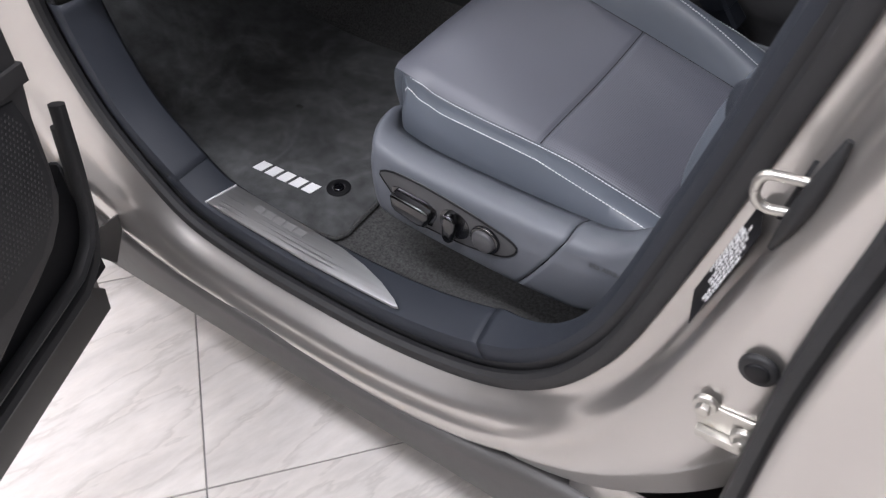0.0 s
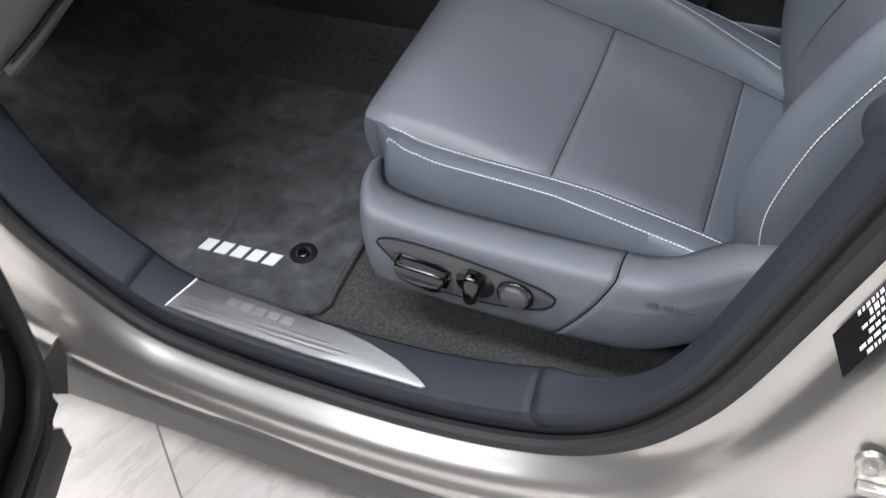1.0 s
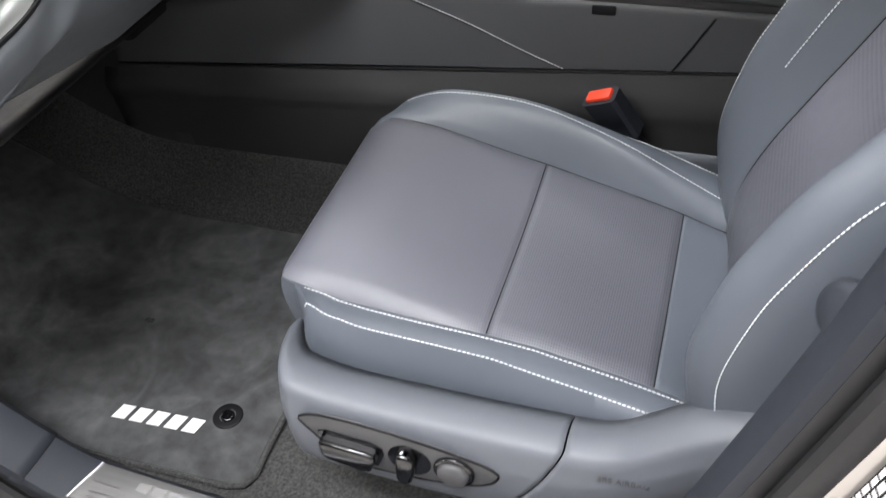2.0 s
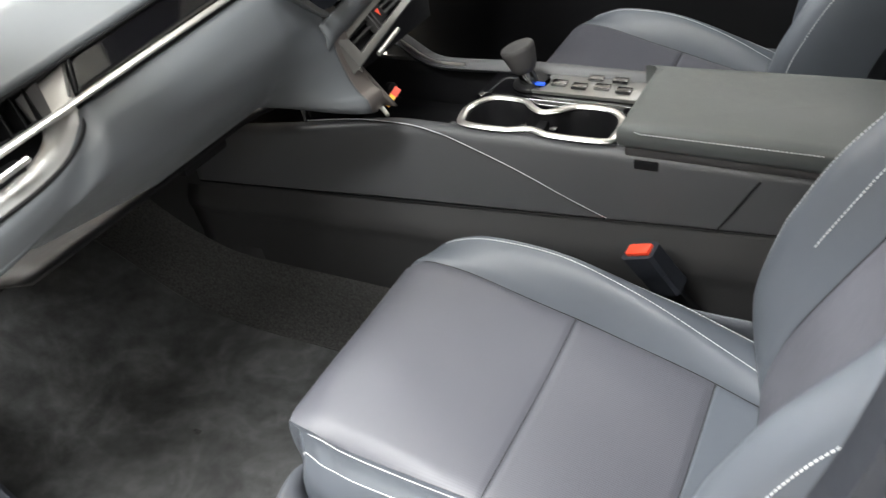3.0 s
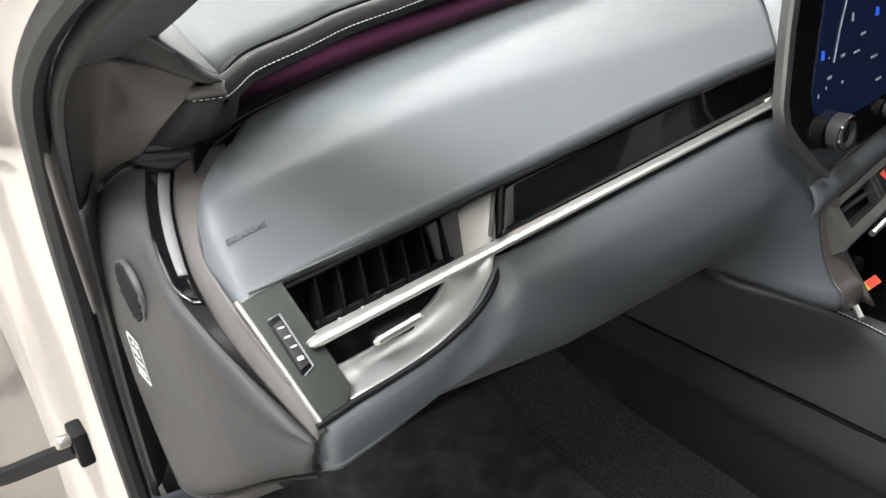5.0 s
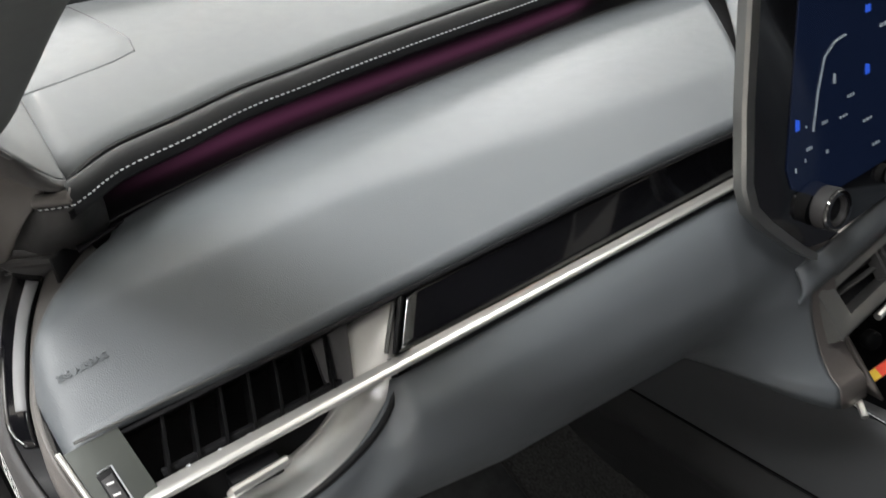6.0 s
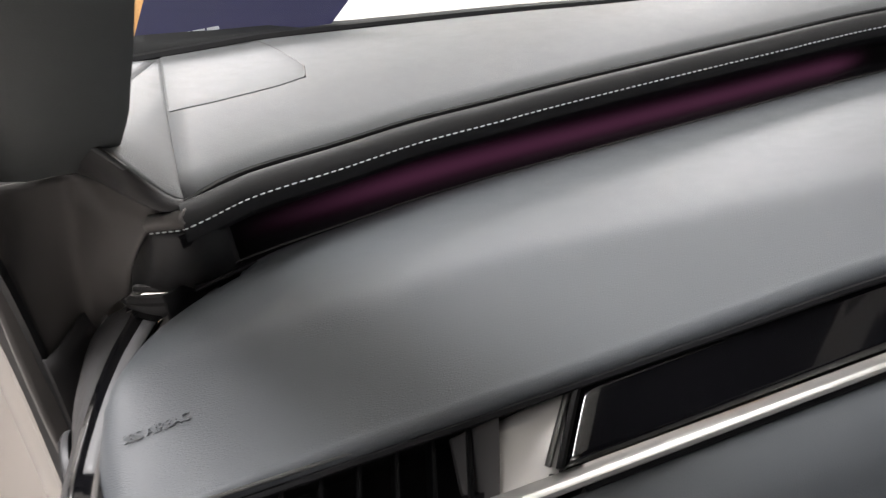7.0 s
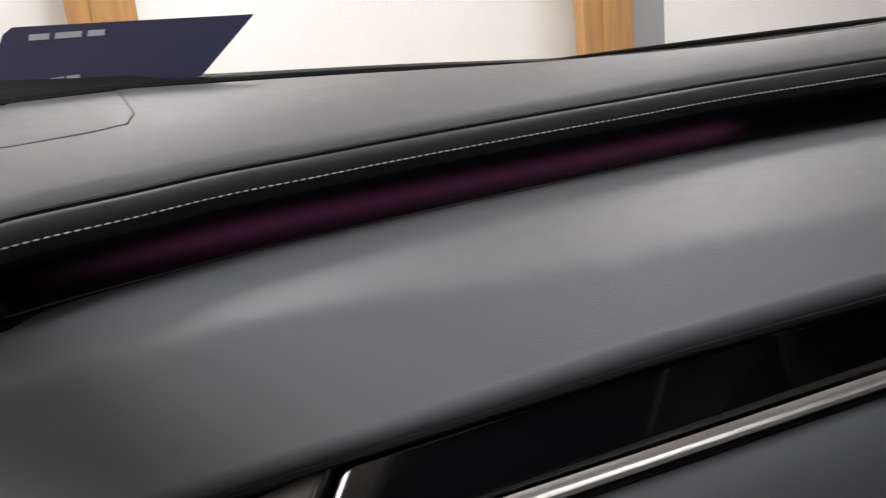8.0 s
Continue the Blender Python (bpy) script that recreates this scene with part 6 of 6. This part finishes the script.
OUT = [(0.668, 1.325), (0.6675, 1.22), (0.672, 1.150), (0.682, 1.122), (0.705, 1.098), (0.760, 1.052), (0.785, 1.036), (0.815, 1.033), (1.06, 1.062), (1.10, 1.09), (1.115, 1.15), (1.115, 1.325)]
INN = [(0.697, 1.318), (0.697, 1.22), (0.700, 1.152), (0.708, 1.132), (0.726, 1.112), (0.772, 1.068), (0.790, 1.052), (0.815, 1.046), (1.05, 1.072), (1.08, 1.098), (1.09, 1.15), (1.09, 1.318)]
part("housing", prism(INN, lambda a, b, h: scr(a + 0.02, b, h - 0.03), 0.022, 0.003), DARK, screen)
fr = []
for (a, b), (c, d) in zip(OUT[:7], INN[:7]):
    e, f = c * 0.45 + a * 0.55, d * 0.45 + b * 0.55
    fr.append([scr(a, b, -0.004), scr(a, b, 0.004), scr(a + (e - a) * 0.15, b + (f - b) * 0.15, 0.007), scr(e, f, 0.006), scr(e, f, -0.004)])
part("metal_frame", rings(fr), METALGREY, screen, "brushed grey metal frame", angle=30)
part("glass_face", prism([((c * 0.6 + a * 0.4), (d * 0.6 + b * 0.4)) for (a, b), (c, d) in zip(OUT, INN)], lambda a, b, h: scr(a, b, h - 0.010), 0.006), PIANO, screen, "gloss black glass")
part("display", prism([(0.742, 1.31), (0.742, 1.14), (0.752, 1.118), (0.80, 1.092), (1.04, 1.10), (1.07, 1.13), (1.07, 1.31)], lambda a, b, h: scr(a, b, h - 0.004), 0.0012), DISPLAY, screen, "lit dark blue display")
rnd = random.Random(3)
for a, b, w, h, blue in ((0.752, 1.178, 0.012, 0.02, 1), (0.80, 1.205, 0.008, 0.017, 0), (0.792, 1.168, 0.012, 0.006, 0), (0.772, 1.150, 0.012, 0.006, 0), (0.765, 1.172, 0.004, 0.004, 0), (0.755, 1.135, 0.004, 0.008, 0), (0.768, 1.14, 0.004, 0.006, 0), (0.82, 1.165, 0.02, 0.004, 0), (0.828, 1.182, 0.016, 0.005, 0), (0.85, 1.20, 0.014, 0.018, 1), (0.80, 1.138, 0.007, 0.006, 0), (0.86, 1.15, 0.024, 0.005, 0), (0.90, 1.17, 0.018, 0.006, 0), (0.88, 1.12, 0.02, 0.005, 0), (0.93, 1.14, 0.02, 0.005, 0), (0.96, 1.18, 0.014, 0.014, 1), (0.97, 1.125, 0.016, 0.005, 0), (0.94, 1.21, 0.02, 0.006, 0), (1.0, 1.15, 0.016, 0.006, 0), (0.87, 1.235, 0.03, 0.006, 0), (0.84, 1.255, 0.016, 0.012, 1)):
    mark = bars(scr(a, b, -0.0026), (-0.1, 1, 0), (-0.14, 0, 1), [w * 0.16, w * 0.22, w * 0.14] if w > 0.01 and not blue else [w * 0.55], h * 0.55, 0.0012, thick=0.0003)
    part("display_mark", mark, BLUEICON if blue else WHITEICON, screen, "small blue display mark" if blue else "small white display mark")
part("map_road", tube([scr(a, b, -0.0022) for a, b in ((0.775, 1.165), (0.777, 1.20), (0.782, 1.228), (0.795, 1.238), (0.81, 1.24))], 0.0008, 6), WHITEICON, screen)
for a, b, r, d in ((0.800, 1.084, 0.0200, 0.015), (1.000, 1.100, 0.0200, 0.015), (0.912, 1.076, 0.009, 0.009)):
    kn = part("rotary_knob", disc(scr(a, b, -0.002), (1, 0.05, 0.12), r, d, 36, 0.003, inner=r * 0.62), PLASTIC, screen, "rotary knob with a bright rim")
    part("knob_rim", disc(scr(a, b, d - 0.005), (1, 0.05, 0.12), r * 0.99, 0.005, 36, 0.0015, inner=r * 0.74), CHROME, kn, "bright rim")
    part("knob_cap", disc(scr(a, b, 0.0), (1, 0.05, 0.12), r * 0.66, d * 0.6, 30, 0.003), DARK, kn)

# centre vents under the screen
cvent = thing("centre_vent", (0.1, 0.95, 0.99), "wide centre air vent in a satin grey frame", "air vent")


def cv(a, b, h):
    """a across, b down the sloping face, h out of it."""
    k = (a - 0.81) / 0.28
    return Vector((0.098 + 0.030 * b / 0.05 - 0.028 * k + 0.75 * h, a, 1.003 + 0.030 * k - 0.038 * b / 0.05 + 0.65 * h))


fr = []
for (a, b), (c, d) in zip([(0.803, -0.004), (1.10, -0.004), (1.10, 0.046), (0.806, 0.050)], [(0.828, 0.006), (1.09, 0.005), (1.09, 0.034), (0.832, 0.036)]):
    fr.append([cv(a, b, -0.02), cv(a, b, 0.002), cv(a * 0.85 + c * 0.15, b * 0.85 + d * 0.15, 0.0035), cv(c, d, 0.001), cv(c, d, -0.03)])
part("vent_frame", rings(fr, wrap=True), METALGREY, cvent, "satin grey frame", angle=30)
part("vent_back", prism([(0.82, 0.0), (1.095, 0.0), (1.095, 0.04), (0.82, 0.04)], lambda a, b, h: cv(a, b, h - 0.03), 0.004), DARK, cvent)
for b in (0.014, 0.025):
    part("vent_slat", box((0, 0, 0), (0.006, 0.262, 0.0022), 0.0008), PLASTIC, cvent).matrix_basis = Matrix.Translation(cv(0.96, b, -0.008)) @ Euler((radians(6), 0, 0)).to_matrix().to_4x4()
for a in (0.905, 0.915, 1.0, 1.01):
    part("vent_post", prism([(a, 0.004), (a + 0.004, 0.004), (a + 0.004, 0.036), (a, 0.036)], lambda p, b, h: cv(p, b, h - 0.016), 0.014), PLASTIC, cvent)
part("hazard_button", prism([(0.918, 0.006), (0.945, 0.006), (0.945, 0.034), (0.918, 0.034)], lambda a, b, h: cv(a, b, h - 0.016), 0.014, 0.002), DARK, cvent, "black hazard button with a red mark")
part("hazard_mark", prism([(0.926, 0.010), (0.937, 0.010), (0.9315, 0.022)], lambda a, b, h: cv(a, b, h - 0.002), 0.001), RED, cvent, "red triangle")
part("shelf_pad", sheet(lambda u, v: (0.099 - 0.030 * u - 0.006 * v + 0.008 * math.sin(v * math.pi), 0.775 + 0.33 * u, 1.003 + 0.032 * u + 0.040 * v + 0.004 * u * v), 16, 12), DASH, cvent, "slate pad above the vent", angle=70, solid=0.004)
part("lower_chrome", tube([cv(0.87, 0.060, -0.006), cv(0.95, 0.060, -0.006)], 0.004, 8), SATIN, cvent)
part("stack_void", box((0.055, 0.98, 0.955), (0.06, 0.27, 0.06), 0.004), DARK, cvent)


# ---- windscreen, pillars and roof ----
def screen_pt(u, v):
    y = 0.13 + 1.71 * u
    b = 1 - (2 * u - 1) ** 2
    return Vector((spl(FRONT_EDGE, y) * (1 - v) - 0.030 * (1 - v) + 0.43 * v, y + (0.07 - 0.14 * u) * v, (front_z(y) - 0.012) * (1 - v) + 1.66 * v + 0.02 * math.sin(v * 3.14) + 0.03 * b * v))


glass = part("windscreen", sheet(screen_pt, 24, 16), GLASS, None, solid=0.004)
tagged(glass, "clear curved windscreen", "windscreen", kind="structure")
glass.visible_shadow = False
roof = tagged(part("roof", sheet(lambda u, v: (0.42 + 1.9 * u, 0.20 + 1.57 * v, 1.655 + 0.03 * math.sin(v * 3.14) + 0.02 * math.sin(u * 3.14)), 16, 16), HEADLINER, solid=0.03), "dark headliner under the car roof", "roof", kind="structure")

pillar = thing("windscreen_pillar", (-0.25, 0.15, 1.25), "dark grey trimmed windscreen pillar", "pillar trim")
AX = curve([(-0.150, 0.143, 1.293), (-0.110, 0.151, 1.318), (-0.065, 0.160, 1.346), (-0.012, 0.172, 1.378), (0.08, 0.186, 1.428), (0.20, 0.198, 1.480), (0.34, 0.210, 1.535), (0.52, 0.235, 1.60)], 40)
PILLARCLOTH = material("dark_green_grey_pillar_trim", (0.072, 0.078, 0.078), 0.7, vary=0.06, grain=0.3, grain_scale=900, kind="leather")
rows = []
for i, p in enumerate(AX):
    f = i / 39
    t = (AX[min(i + 1, 39)] - AX[max(i - 1, 0)]).normalized()
    side = Vector((0, 1, 0))
    up = t.cross(side).normalized() * -1
    ring = []
    for a, b in ((-0.045, 0.030), (-0.050, 0.0), (-0.040, -0.030), (-0.015, -0.042), (0.012, -0.040), (0.036, -0.024), (0.048, 0.0), (0.050, 0.03), (0.040, 0.045), (-0.02, 0.045)):
        ring.append(p + side * a * (1.0 if a < 0 else spl([(0, 1.0), (0.12, 1.25), (0.4, 1.28), (1, 1.0)], f)) * spl([(0, 0.75), (0.12, 0.70), (0.25, 0.66), (0.45, 0.72), (1, 0.95)], f) + up * b * (0.5 if b > 0 else 1.0) * spl([(0, 0.5), (0.2, 0.75), (1, 1)], f))
    rows.append(ring)
part("pillar_cover", rings(rows, closed=True, caps=True), PILLARCLOTH, pillar, "dark grey-green pillar cover", angle=60)

# the showroom's board propped behind the windscreen
board = thing("dealer_board", (-0.51, 0.31, 1.31), "navy blue display board with pale print behind the windscreen", "display board")


def brd(a, b, h):
    return Vector((-0.500 - 0.25 * b + h, a - 0.020, 1.306 + b))


part("panel", prism([(0.204, 0.004), (0.408, 0.008), (0.470, 0.062), (0.245, 0.072), (0.236, 0.066)], brd, 0.003), NAVY, board)
part("print", bars(brd(0.292, 0.060, 0.003), (0, 1, -0.03), (-0.25, 0.25, 0.97), [0.018, 0.024, 0.016], 0.006, 0.005, thick=0.0004), PALEGREY, board, "pale grey print")
part("print", bars(brd(0.272, 0.0205, 0.003), (0, 1, 0.03), (-0.25, 0, 0.97), [0.008, 0.010, 0.012, 0.012], 0.0035, 0.002, thick=0.0004), PALEGREY, board, "pale grey print")
part("print", bars(brd(0.262, 0.0145, 0.003), (0, 1, 0.03), (-0.25, 0, 0.97), [0.02, 0.012], 0.0015, 0.002, thick=0.0004), PALEGREY, board, "pale grey print")
part("print", bars(brd(0.232, 0.014, 0.003), (0, 1, 0.03), (-0.25, 0, 0.97), [0.016], 0.008, 0.002, thick=0.0004), PALEGREY, board, "pale grey print")

# ---- open front door ----
DU, DN, DO = Vector((0.38, -0.925, 0)).normalized(), Vector((0.925, 0.38, 0)).normalized(), Vector((-0.12, -0.08, 0))


def dr(a, b, h):
    """a along the open door from its hinge side, b up, h towards its inner face."""
    return DO + DU * a + DN * h + Vector((0, 0, b))


door = thing("front_door", dr(0.4, 0.3, 0), "open front door with a charcoal inner panel and speaker grille", "car door")
edge = [(0.005, 0.318), (0.02, 0.306), (0.10, 0.300), (0.95, 0.30), (1.0, 0.40), (1.0, 1.0), (0.03, 1.0), (0.015, 0.80), (0.01, 0.5), (0.0, 0.38)]
part("door_shell", prism(edge, lambda a, b, h: dr(a, b, h - 0.08), 0.085, 0.004), PAINT, door, "warm silver door shell")
part("lower_cladding", prism([(0.004, 0.300), (1.0, 0.300), (1.0, 0.385), (0.03, 0.385), (-0.004, 0.345)], lambda a, b, h: dr(a, b, h - 0.075), 0.085, 0.005), CLAD, door, "dark grey lower door cladding")
for h0, z0, r in ((0.020, 0.425, 0.017), (0.030, 0.468, 0.014)):
    part("door_edge_seal", tube(curve([dr(-0.06, z0 + 0.24, h0 - 0.005), dr(-0.03, z0 + 0.10, h0), dr(0.0, z0 + 0.02, h0), dr(0.05, z0 - 0.012, h0), dr(0.15, z0 - 0.02, h0), dr(0.95, z0 - 0.02, h0)], 40), r, 8, flat=0.8), RUBBER, door, "black rubber edge seal")
part("seal_carrier", prism([(-0.02, 0.385), (0.98, 0.385), (0.98, 0.53), (0.05, 0.53), (-0.02, 0.62)], lambda a, b, h: dr(a, b, h - 0.01), 0.026, 0.003), DARK, door)
panel_out = [(0.10, 1.0), (0.008, 0.90), (0.010, 0.825), (0.016, 0.796), (0.027, 0.755), (0.036, 0.674), (0.045, 0.623), (0.068, 0.590), (0.10, 0.566), (0.15, 0.548), (0.214, 0.532), (0.336, 0.497), (0.6, 0.47), (0.98, 0.47), (0.98, 1.0)]
part("inner_panel", prism(panel_out, lambda a, b, h: dr(a, b, h + 0.014), 0.046, 0.008, 3), PLASTIC, door, "charcoal plastic inner panel")
gr = [(0.12, 0.818), (0.052, 0.800), (0.044, 0.757), (0.052, 0.66), (0.075, 0.615), (0.130, 0.578), (0.215, 0.566), (0.40, 0.60), (0.45, 0.80), (0.30, 0.83)]
GRILLE = material("perforated_speaker_grille", (0.02, 0.02, 0.021), 0.6, vary=0.1)
part("speaker_grille", prism(gr, lambda a, b, h: dr(a, b, h + 0.058), 0.006, 0.002), GRILLE, door, "black perforated speaker grille")
bm = bmesh.new()
for i in range(26):
    for j in range(30):
        a, b = 0.058 + 0.0085 * i + (0.00425 if j % 2 else 0), 0.585 + 0.0075 * j
        if a > spl([(0.57, 0.15), (0.6, 0.09), (0.66, 0.060), (0.76, 0.052), (0.81, 0.07)], b) + 0.004 and b < 0.80 and b > 0.60 + 0.15 * max(0, a - 0.2):
            disc(dr(a, b, 0.0635), DN, 0.0021, 0.0012, 6, 0.0004, bm=bm)
part("grille_mesh", bm, PLASTIC, door)
part("door_pull_trim", prism([(0.010, 0.835), (0.012, 0.806), (0.055, 0.812), (0.30, 0.845), (0.30, 0.875)], lambda a, b, h: dr(a, b, h + 0.052), 0.016, 0.004), PLASTIC, door)
part("hinge_cover", tube(curve([(-0.30, 0.015, 0.475), (-0.25, -0.02, 0.452), (-0.19, -0.055, 0.430)], 8), 0.020, 8), DARK, door)
part("lower_flap", prism([(-0.125, 0.420), (-0.03, 0.450), (-0.022, 0.41), (-0.06, 0.350), (-0.10, 0.385)], lambda a, b, h: dr(a, b, h + 0.0), 0.004), CLAD, door, "dark grey flap at the door's foot")
strap = part("check_strap", tube(curve([(-0.225, 0.040, 0.886), (-0.255, 0.010, 0.866), (-0.285, -0.025, 0.845), (-0.315, -0.06, 0.83)], 16), 0.008, 8, flat=1.4), DARK, door, "black door check strap")
part("strap_bracket", box((-0.225, 0.044, 0.890), (0.030, 0.016, 0.042), 0.004), DARK, strap)
part("strap_pin", disc((-0.218, 0.034, 0.905), (0.2, -1, 0.3), 0.007, 0.012, 12, 0.002), STEEL, strap)

# ---- closed rear door ----
rear = thing("rear_door", (1.4, -0.03, 0.4), "closed rear door in warm silver metallic paint", "car door")


def front_line(z):
    return spl([(0.3, 0.925), (0.55, 0.945), (0.66, 0.951), (0.84, 0.958), (0.95, 0.968), (1.05, 0.981), (1.12, 0.988), (1.4, 1.02)], z)


def rear_skin(u, v):
    z = 0.36 + 0.95 * v
    x = front_line(z) + 0.018 + 0.95 * u ** 1.4
    y = -0.050 - 0.018 * math.sin(v * 2.6) - 0.012 * min(1, u * 3) + 0.018 * math.exp(-u / 0.012)
    return (x, y, z)


part("door_skin", sheet(rear_skin, 50, 40), PAINT, rear, "warm silver metallic door skin", angle=60, solid=0.002)
part("front_edge_seal", rings([[(front_line(z) + dx, y, z) for dx, y in ((0.022, -0.036), (0.012, -0.042), (0.002, -0.036), (-0.002, -0.024), (0.002, -0.012), (0.012, -0.006))] for z in lin(0.36, 1.32, 40)]), RUBBER, rear, "black rubber edge seal")
part("inner_flange", rings([[(front_line(z) + dx, y, z) for dx, y in ((0.012, -0.008), (0.03, 0.0), (0.06, 0.004))] for z in lin(0.36, 1.32, 40)]), PAINT, rear)
# plain sheet added on the far side to keep light out of the cabin
part("far_cabin_side", sheet(lambda u, v: (-0.5 + 2.7 * u, 1.83, 0.36 + 0.80 * v), 8, 8), DARK, body, "black sheet on the far doors' side, keeps light out", solid=0.01)
part("far_wing", sheet(lambda u, v: (-1.6 + 1.1 * u, 0.08 + 1.8 * v, 0.95 + 0.12 * u + 0.04 * math.sin(v * 3.14)), 12, 12), PAINT, body, "warm silver bonnet", solid=0.003)
# unseen sheet added behind the seats, also to keep light out
part("rear_light_stop", sheet(lambda u, v: (2.2, 0.1 + 1.75 * u, 0.36 + 1.25 * v), 6, 6), PLASTIC, body, solid=0.01)

# ---- tiled floor, last ----
ground = tagged(part("floor", box(((XF + XR) / 2, (YL + YR) / 2, -0.052), (XR - XF, YR - YL, 0.1)), GROUT), "pale polished stone tile floor", "floor", kind="structure")
TS, GAP = 0.60, 0.0035
ang = radians(-40.6)
ca, sa = math.cos(ang), math.sin(ang)


def tile_mesh():
    bm = box((0, 0, -0.004), (TS - GAP, TS - GAP, 0.010), 0.0008, seg=1)
    me = bpy.data.meshes.new("tile")
    bm.to_mesh(me)
    bm.free()
    me.materials.append(TILE)
    return me


tile = tile_mesh()
for i in range(-14, 15):
    for j in range(-14, 15):
        px, py = (i + 0.5) * TS, (j + 0.5) * TS
        x, y = 0.119 + ca * px - sa * py, -0.161 + sa * px + ca * py
        if -3.2 < x < 4.0 and -3.5 < y < 2.6:
            ob = new("tile", tile)
            ob.parent = ground
            ob.matrix_basis = Matrix.Translation((x, y, 0)) @ Euler((0, 0, ang)).to_matrix().to_4x4()
bm = bmesh.new()
for i in range(-30, 31):
    for j in range(-30, 31):
        px, py = (i + 0.5) * TS, (j + 0.5) * TS
        x, y = 0.119 + ca * px - sa * py, -0.161 + sa * px + ca * py
        if not (-3.2 < x < 4.0 and -3.5 < y < 2.6) and XF < x < XR and YL < y < YR:
            h = (TS - GAP) / 2
            bm.faces.new([bm.verts.new((x + ca * a - sa * b, y + sa * a + ca * b, 0.001)) for a, b in ((-h, -h), (h, -h), (h, h), (-h, h))])
tagged(part("far_tiles", bm, TILE, ground), "pale polished stone tiles further off", kind="stuff")
